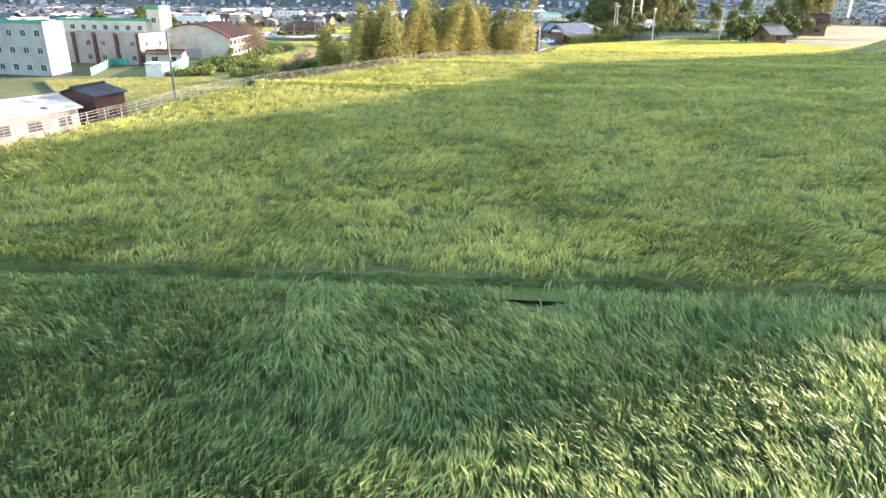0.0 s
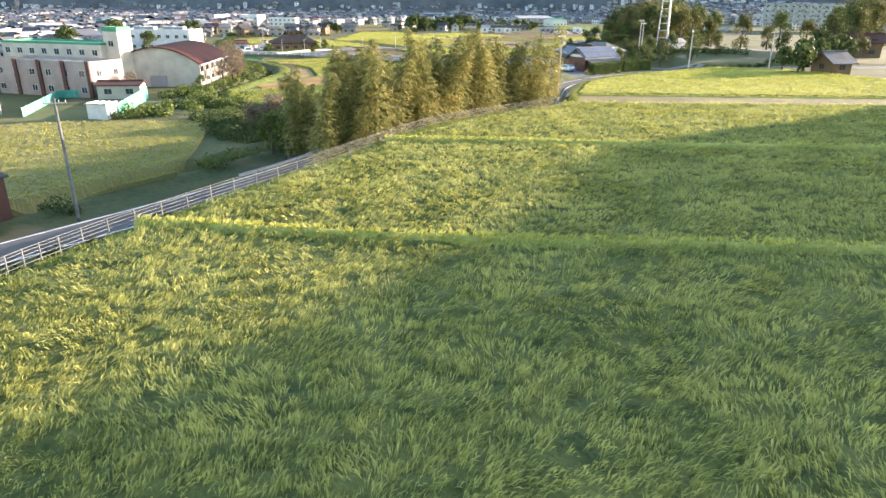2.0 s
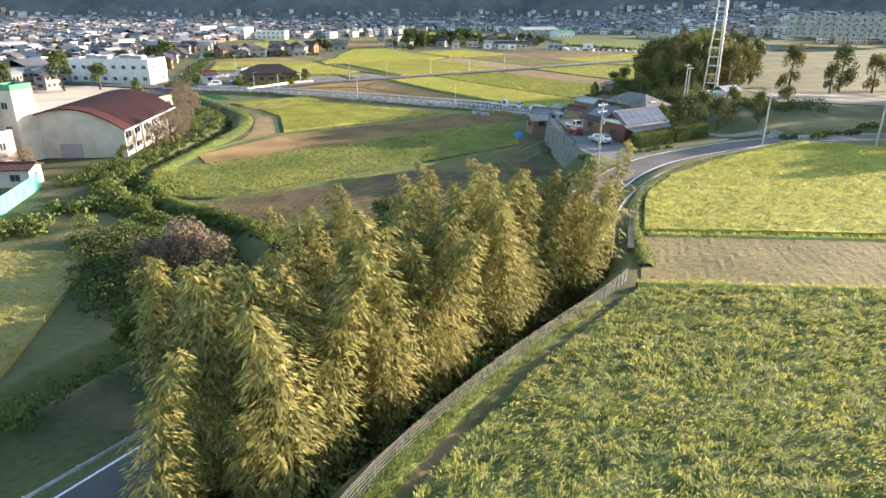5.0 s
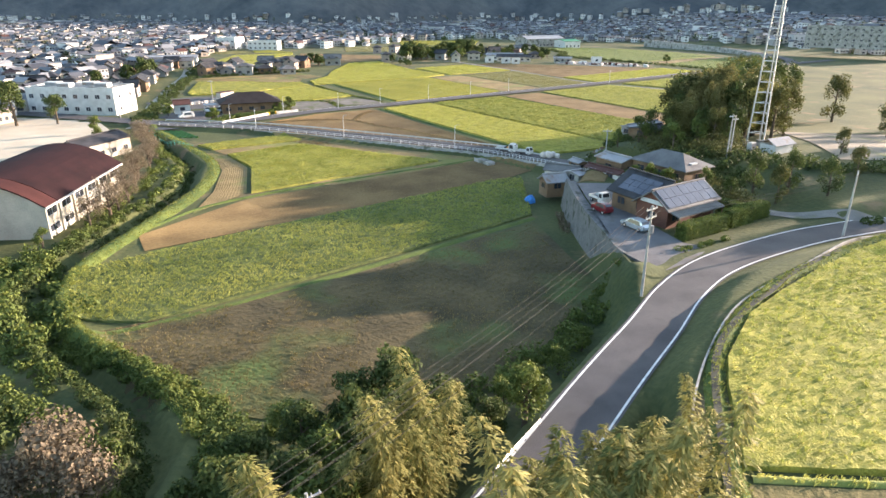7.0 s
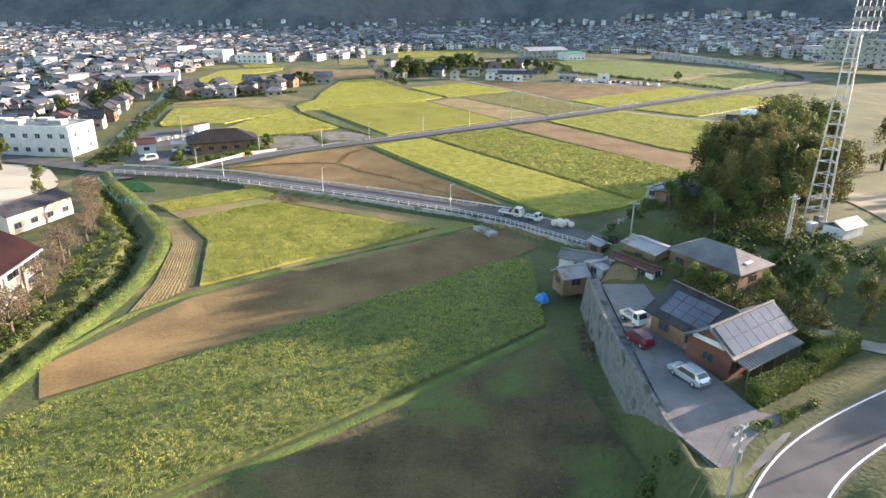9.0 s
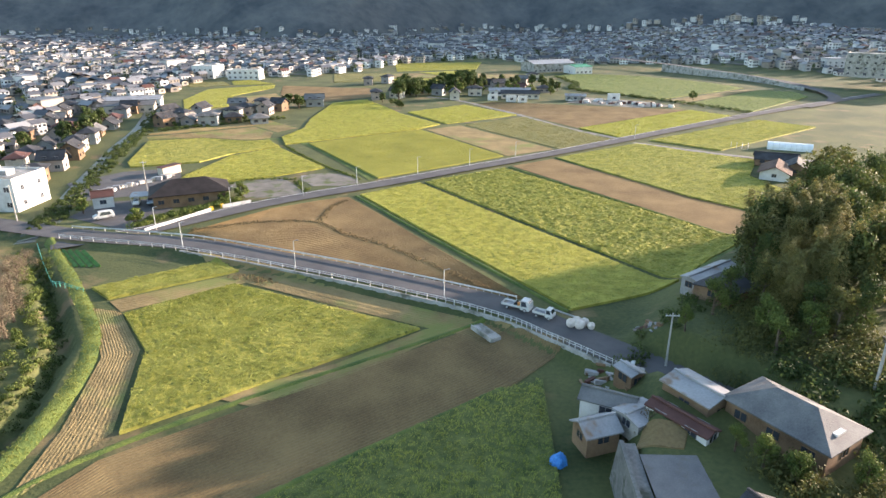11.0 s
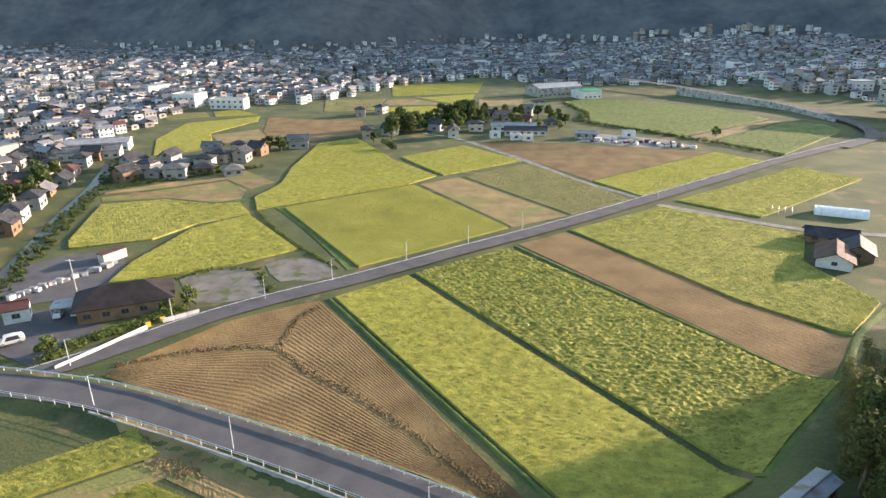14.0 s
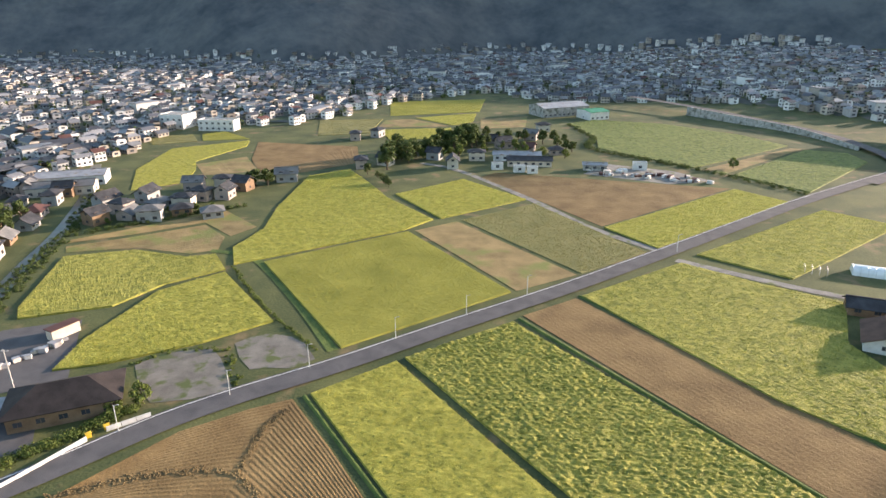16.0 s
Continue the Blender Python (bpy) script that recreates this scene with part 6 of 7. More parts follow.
SACK = shader("pale_sack", (0.5, 0.42, 0.36), (0.72, 0.66, 0.6), 1.2, 0.85, 0.05, 7.0)
for i, (x, y, s) in enumerate(((17.2, 233.4, 0.75), (18.4, 232.8, 0.8), (19.3, 233.7, 0.7), (18.2, 234.2, 0.72), (20.1, 232.6, 0.6))):
    bm = bmesh.new()
    bmesh.ops.create_icosphere(bm, subdivisions=3, radius=1.0)
    for v in bm.verts:
        v.co = Vector((v.co.x, v.co.y, max(-0.75, v.co.z) * 1.0 + 0.75)) * (1 + 0.12 * noise.noise(v.co * 2.3 + Vector((i, 0, 0))))
    ob = part("bulk_bag", bm, SACK)
    ob.matrix_world = pose(x, y, land1(x, y) + 0.05, 0, 0, i * 40) @ Matrix.Scale(s, 4)
    tagged(ob, "bulging pale bulk bag piled beside the road", "bag", "bulk bags")


# ---- school grounds ----
def block(name, x, y, w, d, h, turn, wall, label, category, rows, cols, z=0.0, roof=None, strip=None, parapet=0.5, ww=1.5, wh=1.3, sides="y-x+", group=""):
    """A flat-roofed building: wall, roof slab, parapet and rows of windows."""
    ob = empty(name, pose(x, y, z, 0, 0, turn), label, category, group)
    one_box("wall", (-w / 2, w / 2, -d / 2, d / 2, -0.5, h), wall, ob, bevel=0.05)
    one_box("roof", (-w / 2 + 0.3, w / 2 - 0.3, -d / 2 + 0.3, d / 2 - 0.3, h, h + 0.12), roof or CONCRETE, ob)
    for dd in ((-w / 2, w / 2, -d / 2, -d / 2 + 0.25), (-w / 2, w / 2, d / 2 - 0.25, d / 2), (-w / 2, -w / 2 + 0.25, -d / 2 + 0.25, d / 2 - 0.25), (w / 2 - 0.25, w / 2, -d / 2 + 0.25, d / 2 - 0.25)):
        one_box("parapet", (*dd, h, h + parapet), strip or wall, ob)
    floor = h / rows
    for r in range(rows):
        for c in range(cols):
            window(ob, -w / 2 + (c + 0.5) * w / cols, -d / 2, r * floor + 0.9, ww, wh, "y-")
        if "x+" in sides and d > 6:
            for c in range(2):
                window(ob, w / 2, -d / 4 + c * d / 2, r * floor + 0.9, 1.2, wh, "x+")
    return ob


def gym(x, y, turn, w=19.0, l=27.0, eave=5.4, rise=3.4):
    """School gym: cream walls with pilasters and windows, a barrel roof of maroon sheet."""
    ob = empty("gymnasium", pose(x, y, 0, 0, 0, turn), "school gymnasium with a maroon barrel roof", "gymnasium")
    n = 14
    arc = [(-w / 2 + w * i / n, eave + rise * (1 - (2 * i / n - 1) ** 2)) for i in range(n + 1)]
    bm = bmesh.new()
    for yy in (0.0, l):
        v = [bm.verts.new((-w / 2, yy, -0.5)), bm.verts.new((w / 2, yy, -0.5))] + [bm.verts.new((a, yy, b)) for a, b in reversed(arc)]
        bm.faces.new(v)
    for sx in (-w / 2, w / 2):
        bm.faces.new([bm.verts.new(p) for p in ((sx, 0, -0.5), (sx, l, -0.5), (sx, l, eave), (sx, 0, eave))])
    bmesh.ops.recalc_face_normals(bm, faces=bm.faces)
    part("wall", bm, CREAM, ob)
    o = 0.7
    full = [(-w / 2 - o, eave - 0.42)] + arc + [(w / 2 + o, eave - 0.42)]
    for name, y0, y1, mat in (("roof", 3.2, l + 0.5, MAROON), ("front_roof", -0.6, 3.05, MAROON_FADED)):
        bm = bmesh.new()
        row = [[bm.verts.new((a, yy, b + t)) for a, b in full] for t in (0.02, 0.25) for yy in (y0, y1)]
        for i in range(len(full) - 1):
            bm.faces.new((row[2][i], row[2][i + 1], row[3][i + 1], row[3][i]))
            bm.faces.new((row[0][i], row[1][i], row[1][i + 1], row[0][i + 1]))
            for a, b in ((0, 2), (1, 3)):
                bm.faces.new((row[a][i], row[a][i + 1], row[b][i + 1], row[b][i]))
        bmesh.ops.recalc_face_normals(bm, faces=bm.faces)
        part(name, bm, mat, ob, "maroon standing-seam sheets")
    one_box("gutter", (w / 2 + 0.55, w / 2 + 0.85, -0.6, l + 0.5, eave - 0.55, eave - 0.3), WHITE, ob)
    for k in range(7):
        yy = k * l / 6
        one_box("pilaster", (w / 2, w / 2 + 0.3, yy - 0.25 if k else 0.0, yy + 0.25 if k < 6 else l, -0.4, eave - 0.4), CREAM, ob)
    for k in range(6):
        yy = (k + 0.5) * l / 6
        window(ob, w / 2, yy, 3.3, 3.0, 1.4, "x+")
        window(ob, w / 2, yy, 0.8, 3.0, 1.1, "x+")
    one_box("door", (-2.0, 2.0, -0.06, -0.004, 0, 2.6), SHEET, ob)
    return ob


gym(-72.0, 180.2, 5.5)
block("school_building", -88.5, 168.5, 27, 9, 6.6, -17, PINK, "pink-grey school wing with brown pilasters", "school", 2, 6, parapet=0.7)
for k in range(5):
    one = empty("pilaster", pose(-88.5, 168.5, 0, 0, 0, -17), "dark reddish-brown pilaster on the school wing", "pilaster", "pilasters")
    one_box("shaft", (-13.2 + k * 6.6 - 0.45, -13.2 + k * 6.6 + 0.45, -4.85, -4.5, -0.3, 7.4), RUST, one)
block("school_building", -95, 184, 30, 9, 9.6, -17, CREAM, "cream school block with a green roof edge", "school", 3, 8, roof=GREEN_PAINT, strip=GREEN_PAINT)
block("stair_tower", -79.5, 178.6, 4.2, 4.2, 12.5, -17, CREAM, "cream stair tower with a green top band", "tower", 3, 1, strip=GREEN_PAINT, parapet=1.0)
block("school_building", -99.7, 142.5, 34, 5.0, 10.2, -17, GREY_RENDER, "three-storey pale grey school building with green roof trim", "school", 3, 9, roof=GREEN_PAINT, strip=GREEN_PAINT, sides="y-")
hutx = house(-71.5, 161.5, 8.5, 4.0, 2.7, 8, CREAM, RUST, "low cream club hut with an orange-red roof", rise=0.5, over=0.4, name="hut", z=0.1)
small = empty("storage_shed", pose(-62.6, 136.6, 0, 0, 0, -8), "small white prefabricated shed beside the field", "shed")
one_box("body", (-1.9, 1.9, -1.4, 1.4, -0.2, 2.5), WHITE, small, bevel=0.04)
one_box("roof", (-2.1, 2.1, -1.6, 1.6, 2.5, 2.66), SHEET, small)
for k in range(4):
    one_box("roof_rib", (-1.8 + k * 1.15, -1.5 + k * 1.15, -1.6, 1.6, 2.66, 2.8), WHITE, small)
one_box("door", (1.905, 1.93, -0.5, 0.5, 0.0, 1.9), SHEET, small)


def net_fence(pts, high=2.6):
    base = Vector((*pts[0], land1(*pts[0])))
    ob = empty("net_fence", Matrix.Translation(base), "teal netting fence on steel posts round the pool", "fence", "net fences")
    for (ax, ay), (bx, by) in zip(pts, pts[1:]):
        n = max(2, int(math.hypot(bx - ax, by - ay) / 2.5))
        bm = bmesh.new()
        a, b = Vector((ax, ay, land1(ax, ay))) - base, Vector((bx, by, land1(bx, by))) - base
        side = Vector((b.y - a.y, a.x - b.x, 0)).normalized() * 0.02
        v = [bm.verts.new(p) for p in (a + side, b + side, b + side + Vector((0, 0, high)), a + side + Vector((0, 0, high)), a - side, b - side, b - side + Vector((0, 0, high)), a - side + Vector((0, 0, high)))]
        for f in ((0, 1, 2, 3), (7, 6, 5, 4), (3, 2, 6, 7), (0, 3, 7, 4), (1, 5, 6, 2)):
            bm.faces.new([v[i] for i in f])
        part("net", bm, TEAL_NET, ob)
        for k in range(n + 1):
            p = a.lerp(b, k / n)
            one_rod("post", p, p + Vector((0, 0, high + 0.1)), 0.04, STEEL, ob, n=5)


net_fence([(-60.5, 138), (-65.5, 160)], 2.4)
net_fence([(-77, 137), (-84.5, 160.5), (-76, 162.8)], 1.6)
sheet("playground", [(-150, 240), (-150, 285), (-112, 284), (-97, 266), (-88, 244), (-84, 216), (-100, 208)], SAND, "pale sandy school playground", "playground", lift=0.06)
lean2 = house(-84.5, 235.5, 14.5, 6.5, 3.6, 75, CREAM, TILE, "cream storehouse with a dark pitched roof", rise=1.2, over=0.3, name="storehouse", z=0.0)
block("office_building", -122.5, 298.5, 29, 12, 7.6, -4, WHITE, "white two-storey public building with roof plant", "office", 2, 8, z=0.3)
for dx, dy in ((-9, 1), (-3.5, -2), (2.5, 2), (8, -1)):
    u = empty("roof_unit", pose(-122.5 + dx, 298.5 + dy, 8.02, 0, 0, -4), "white rooftop plant box on the public building", "roof unit", "roof units")
    one_box("casing", (-2.2, 2.2, -1.4, 1.4, 0, 1.3), WHITE, u, bevel=0.06)
    one_box("louvre", (-2.0, 2.0, -1.44, -1.41, 0.2, 1.1), SHEET, u)
# workshop below the terrace
shop = house(-45.3, 79.3, 5.4, 5.6, 3.6, 80, RUST, TILE, "dull red square workshop with a dark roof", rise=0.8, over=0.3, name="workshop", z=0.6)
longs = house(-50.6, 64.8, 21, 6.4, 2.8, 66, SHADED_CONCRETE, SHEET, "long low shed with grey sheets and pale skylights", rise=1.0, over=0.4, name="shed", z=0.7)
for k in range(4):
    one_box("skylight", (-8 + k * 5, -5 + k * 5, -3.3, -1.4, 3.15, 3.3), WHITE, longs, "pale translucent sheet")
scrub("bushes", [(-40, 84), (-37, 83)], 5, 0.8, 1.2, LEAF_DARK, "round dark bush beside the workshop", 0.15, 22)

# ---- crossroads house ----
dh = house(-70.0, 302.5, 17.5, 9.5, 3.0, 24, BROWN_WALL, DARK_TILE, "single-storey house with a wide dark hipped roof", kind="hip", rise=3.0, z=0.2, over=1.0)
sheet("forecourt", [(-94, 288), (-76, 279), (-69, 290), (-77, 305), (-93, 300)], ASPHALT, "dark asphalt forecourt", "forecourt", lift=0.07)
sheet("yard", [(-112, 318), (-98, 301), (-76, 312), (-88, 338), (-103, 332)], ASPHALT, "worn asphalt storage yard", "yard", lift=0.06)
sheet("gravel_lot", [(-65.5, 318), (-62, 322), (-57.4, 324.6), (-52, 325), (-49, 321.5), (-44.5, 314), (-42.4, 309.8), (-49, 306.2), (-56, 304.8), (-61, 310.5)], LOT_GRAVEL, "bare gravel parking lot", "lot", lift=0.06)
sheet("gravel_lot", [(-48, 327.6), (-45, 331), (-41.4, 332.2), (-36.5, 331), (-32.8, 328), (-29, 321.5), (-33, 317.6), (-38, 317.8), (-41.3, 317), (-45, 321.5)], LOT_GRAVEL, "patchy gravel lot with weeds", "lot", lift=0.06)
kura = house(-90.0, 297.0, 4.6, 3.6, 2.8, 28, WHITE, RUST, "small white storehouse with a red roof", rise=1.0, over=0.3, name="storehouse", z=0.2)
port = empty("carport", pose(-80.6, 300.0, 0.25, 0, 0, 18), "flat grey carport sheltering two cars", "carport")
one_box("roof", (-3.4, 3.4, -2.4, 2.4, 2.2, 2.34), SHEET, port)
for u in (-3.1, 3.1):
    for v in (-2.1, 2.1):
        one_rod("post", (u, v, -0.1), (u, v, 2.2), 0.06, STEEL, port, n=6)
car(-82.2, 298.2, 0.27, 108, WHITE, "white kei car under the carport", 3.4, 1.48, 1.55, 0.6)
car(-79.0, 299.2, 0.27, 108, SILVER, "grey car under the carport", 3.8, 1.6, 1.5, 0.2)
car(-84.6, 286.8, 0.3, 35, WHITE, "white minivan parked on the forecourt", 4.6, 1.75, 1.8, 0.7, "van")


def low_wall(pts, label, high=0.9, posts=True):
    base = Vector((*pts[0], land1(*pts[0])))
    ob = empty("garden_wall", Matrix.Translation(base), label, "wall", "garden walls")
    for (ax, ay), (bx, by) in zip(pts, pts[1:]):
        a, b = Vector((ax, ay, land1(ax, ay))) - base, Vector((bx, by, land1(bx, by))) - base
        d = (b - a)
        n = max(1, int(d.length / 2.0))
        for k in range(n):
            p, q = a.lerp(b, (k + 0.02) / n), a.lerp(b, (k + 0.98) / n)
            side = Vector((d.y, -d.x, 0)).normalized() * 0.09
            bm = bmesh.new()
            v = [bm.verts.new(w + s + Vector((0, 0, h))) for h in (-0.3, high) for w in (p, q) for s in (side, -side)]
            for f in ((0, 2, 6, 4), (3, 1, 5, 7), (4, 6, 7, 5), (1, 0, 4, 5), (2, 3, 7, 6)):
                bm.faces.new([v[i] for i in f])
            part("panel", bm, WHITE, ob)
    return ob


low_wall([(-70.6, 277.8), (-66, 285.5), (-61.5, 293.6)], "white garden wall curving along the main road")
low_wall([(-59.6, 296.2), (-53.8, 300.8)], "short white garden wall beside the gate")
YELLOW = shader("yellow_plastic", (0.6, 0.38, 0.03), (0.72, 0.48, 0.06), 2.0, 0.6)
for x, y in ((-61.8, 294.6), (-59.9, 297.0)):
    bx = empty("grit_box", pose(x, y, land1(x, y), 0, 0, 40), "yellow box beside the garden gate", "box", "yellow boxes")
    one_box("body", (-0.45, 0.45, -0.35, 0.35, 0, 0.75), YELLOW, bx, bevel=0.04)
    one_box("lid", (-0.5, 0.5, -0.4, 0.4, 0.76, 0.86), YELLOW, bx, bevel=0.03)
tower_tank = empty("storage_hut", pose(-87.8, 330.5, 0.1, 0, 0, 62), "narrow cream hut with a brown roof in the yard", "hut")
one_box("body", (-3.2, 3.2, -1.2, 1.2, -0.1, 2.3), CREAM, tower_tank, bevel=0.04)
one_box("roof", (-3.4, 3.4, -1.4, 1.4, 2.3, 2.5), RUST, tower_tank)
rngc = random.Random(5)
for k in range(26):
    x, y = -98 + k * 0.5 + rngc.uniform(-0.5, 0.5), 306 + k * 0.85 + rngc.uniform(-0.7, 0.7)
    bx = empty("crate", pose(x, y, land1(x, y) + 0.06, 0, 0, rngc.uniform(0, 90)), "stacked pale crate in the storage yard", "crate", "crates")
    s = rngc.uniform(0.4, 0.8)
    one_box("body", (-s, s, -s * 0.7, s * 0.7, 0, s * 1.3), rngc.choice([SACK, WHITE, CREAM, SHEET]), bx, bevel=0.05)
    one_box("lid", (-s * 1.04, s * 1.04, -s * 0.74, s * 0.74, s * 1.3, s * 1.38), SHEET, bx)
# vegetable beds by the dike road
for k in range(4):
    bed = loft("vegetable_bed", [(-83 + k * 1.5, 266.2 - k * 0.1), (-75 + k * 1.5, 257.4)], [(-82.2 + k * 1.5, 266.6 - k * 0.1), (-74.2 + k * 1.5, 257.8)], CROP, "row of bright green vegetables", 0.35, 0.4, 0.08, category="vegetable bed", group="vegetable beds", kind="")
guardrail([(-88, 267), (-80, 256.5), (-73, 248.5), (-66.5, 246)], "pale blue railing along the ditch", TEAL_NET, 2.0, 0.9, rails=2)

# ---- farm on the right, greenhouses ----
BROWN_TILE = shader("brown_roof_tile", (0.06, 0.033, 0.025), (0.12, 0.07, 0.05), 0.4, 0.7, 0.03, 6.0, gloss=0.2)
fh = house(91.5, 331.5, 11.0, 7.6, 2.2, 62, WHITE, BROWN_TILE, "farm building with a rust-brown roof and white walls", rise=1.7, z=0.1, over=0.7)
fh2 = house(99.5, 336, 9.0, 7.0, 1.9, 62, BROWN_WALL, TILE, "dark-roofed farm shed behind the main barn", rise=2.0, z=0.1)
fh3 = house(98, 346, 12.0, 5.6, 2.2, -20, BROWN_WALL, TILE, "dark-roofed outbuilding at the farm", rise=1.4, z=0.1)
FILM = shader("white_greenhouse_film", (0.6, 0.62, 0.62), (0.8, 0.81, 0.8), 0.6, 0.35, 0.0, 5.0)


def greenhouse(x, y, turn, l, w=4.5, h=2.4, bare_frame=False):
    ob = empty("greenhouse", pose(x, y, land1(x, y), 0, 0, turn), "bare steel hoop greenhouse frame" if bare_frame else "white plastic tunnel greenhouse beside the farm track", "greenhouse", "greenhouses")
    n = 9
    arc = [(w / 2 * math.cos(math.pi * i / n), h * math.sin(math.pi * i / n) ** 0.8) for i in range(n + 1)]
    if not bare_frame:
        bm = bmesh.new()
        row = [[bm.verts.new((xx, a, b)) for a, b in arc] for xx in (-l / 2, l / 2)]
        for i in range(n):
            bm.faces.new((row[0][i], row[0][i + 1], row[1][i + 1], row[1][i]))
        bm.faces.new(row[0]), bm.faces.new(row[1][::-1])
        bmesh.ops.recalc_face_normals(bm, faces=bm.faces)
        part("film", bm, FILM, ob)
    for k in range(int(l / 1.8) + 1):
        bm = bmesh.new()
        xx = -l / 2 + k * 1.8
        for i in range(n):
            rod(bm, (xx, arc[i][0] * 1.01, arc[i][1] * 1.01), (xx, arc[i + 1][0] * 1.01, arc[i + 1][1] * 1.01), 0.04, n=4)
        part("hoop", bm, STEEL, ob)


greenhouse(113, 369, -22, 14)
greenhouse(97.5, 371, -22, 7, 4.0, 2.0, True)
ribbon("farm_track", [(39, 187), (45, 183), (52, 180), (61, 177.6), (78, 176)], 1.3, GRAVEL, "pale narrow path up to the sports ground", 0.1)
ribbon("farm_track", [(62, 379.5), (78, 367), (92, 357.5), (104, 353), (125, 350)], 1.5, GRAVEL, "gravel farm track from the crossing", 0.08)
ribbon("farm_track", [(59, 387), (42, 409), (27, 438), (6, 474), (-8, 492), (-20, 500)], 1.5, GRAVEL, "gravel track to the hamlet", 0.08)
ribbon("farm_track", [(-26, 325), (-40, 349), (-57.5, 375), (-66, 381), (-75, 384)], 1.2, VERGE, "grassy field track beside the green rice", 0.1)
CREEK = shader("dark_creek", (0.03, 0.034, 0.03), (0.075, 0.078, 0.07), 0.3, 0.3, 0.0, 3.0, spots=((0.05, 0.07, 0.03), 0.3, 0.4))
ribbon("creek", [(-93, 270), (-97, 288), (-104, 306), (-113, 335), (-123, 368), (-132, 402), (-150, 450), (-172, 495)], 2.2, CREEK, "dark narrow creek between weedy banks", 0.06)
scrub("bushes", [(-95, 280), (-101, 300), (-110, 332), (-120, 366), (-129, 402), (-146, 450)], 460, 3.0, 0.75, LEAF_DARK, "dark weeds on the creek banks", 0.17, 41, 75)

# ---- houses near enough to tell apart ----
rngh = random.Random(9)
WALLS, ROOFS = [PINK, GREY_RENDER, BROWN_WALL, PINK, CREAM], [TILE, TILE, TILE, TILE, TILE, TILE_GREY, RUST]


def near_house(x, y, turn=None, two=None, w=None):
    two = rngh.random() < 0.6 if two is None else two
    wall, roof = rngh.choice(WALLS), rngh.choice(ROOFS)
    names = {"white_paint": "white", "grey_render": "pale grey", "cream_render": "cream", "brown_boards": "brown", "pale_pink_render": "pale pink", "dark_roof_tile": "dark tiled", "grey_roof_tile": "grey tiled", "dull_red_panels": "rust-red"}
    label = ("two-storey " if two else "single-storey ") + names[wall.name] + " house with a " + names[roof.name] + " roof"
    h = house(x, y, w or rngh.uniform(6.2, 8.2), rngh.uniform(4.8, 6.0), 4.1 if two else 2.5, rngh.uniform(-25, 25) + rngh.choice([0, 90]) if turn is None else turn, wall, roof, label, kind=rngh.choice(["gable", "hip"]), rise=rngh.uniform(1.4, 1.9), storeys=2 if two else 1, over=0.8)
    return h


for x, y in ((-124, 409), (-115.5, 415), (-130.5, 428), (-107, 413), (-110.5, 428), (-121, 421), (-102, 429), (-107.5, 452), (-87, 417.5), (-97.5, 457), (-99, 420), (-99, 438), (-91, 441), (-119, 436), (-88, 453),
             (-60, 556), (-49, 565), (-46.5, 491), (-36, 497), (-5, 492), (6, 508), (-14, 509), (13, 550), (36, 558), (45, 583), (20, 536), (32, 530), (45, 520)):
    near_house(x, y)
for j in range(10):
    for i in range(4):
        y = 322 + 13.5 * j + rngh.uniform(-2, 2)
        near_house(-104 - (y - 300) * 0.29 - 11 - 13 * i + rngh.uniform(-1.5, 1.5), y, 16 + rngh.uniform(-6, 6) + rngh.choice([0, 90]))
near_house(-74, 467, 10, True, 8.5)
near_house(73, 161, 15, False, 4.4)
near_house(102, 203, -10, True, 9)
block("storage_box", 15, 489, 5, 2.6, 2.6, 5, WHITE, "white storage container by the hamlet", "container", 1, 1, group="containers")
block("storage_box", 24.5, 484, 5, 2.6, 2.6, 5, WHITE, "white storage container by the track", "container", 1, 1, group="containers")
block("storage_box", 30, 482, 4.5, 2.6, 2.6, 5, WHITE, "white storage container near the brown field", "container", 1, 1, group="containers")
block("storage_box", 78, 489, 6, 3, 3, -5, WHITE, "white site hut on the scrap yard", "container", 1, 1, group="containers")
house(25, 508, 22, 6, 3.0, -4, WHITE, SHEET, "long low farm shed in the hamlet", rise=1.0, name="shed")
house(30, 497, 20, 7, 2.8, -4, CREAM, TILE, "long dark-roofed animal shed", rise=1.1, name="shed")
house(58, 488, 10, 4, 2.6, -8, CONCRETE, SHEET, "grey shed beside the scrap yard", rise=0.6, name="shed")
sheet("scrap_yard", [(52, 480), (64, 500), (92, 486), (104, 468), (84, 464)], GRAVEL, "pale gravel scrap yard", "yard", lift=0.07)
for k in range(24):
    x, y = 56 + 46 * (k / 24) + rngc.uniform(-2, 2), 482 - 16 * (k / 24) + rngc.uniform(-2, 8)
    bx = empty("scrap_pile", pose(x, y, land1(x, y), 0, 0, rngc.uniform(0, 180)), "heap of pale scrap on the gravel yard", "scrap", "scrap piles")
    for q in range(4):
        a = rngc.uniform(0.5, 1.6)
        one_box("lump", (-a, a, -a * 0.5 + q * 0.4, a * 0.5 + q * 0.4, 0, rngc.uniform(0.5, 1.4)), rngc.choice([SHEET, SACK, WHITE, RUST]), bx, bevel=0.05)
wh = house(62, 646, 34, 20, 6.0, 24, CONCRETE, SHEET, "large grey warehouse at the town's edge", rise=2.0, name="warehouse", over=0.4)
wh2 = house(82, 630, 14, 16, 5.0, 24, WHITE, GREEN_PAINT, "pale annex of the warehouse with a green roof", rise=1.0, name="warehouse", over=0.3)
block("white_block", -176, 596, 16, 14, 8, -12, WHITE, "white two-storey building by the main street", "building", 2, 4)
block("white_block", -147, 586, 22, 9, 6, -5, WHITE, "long white building behind the yellow field", "building", 2, 6)
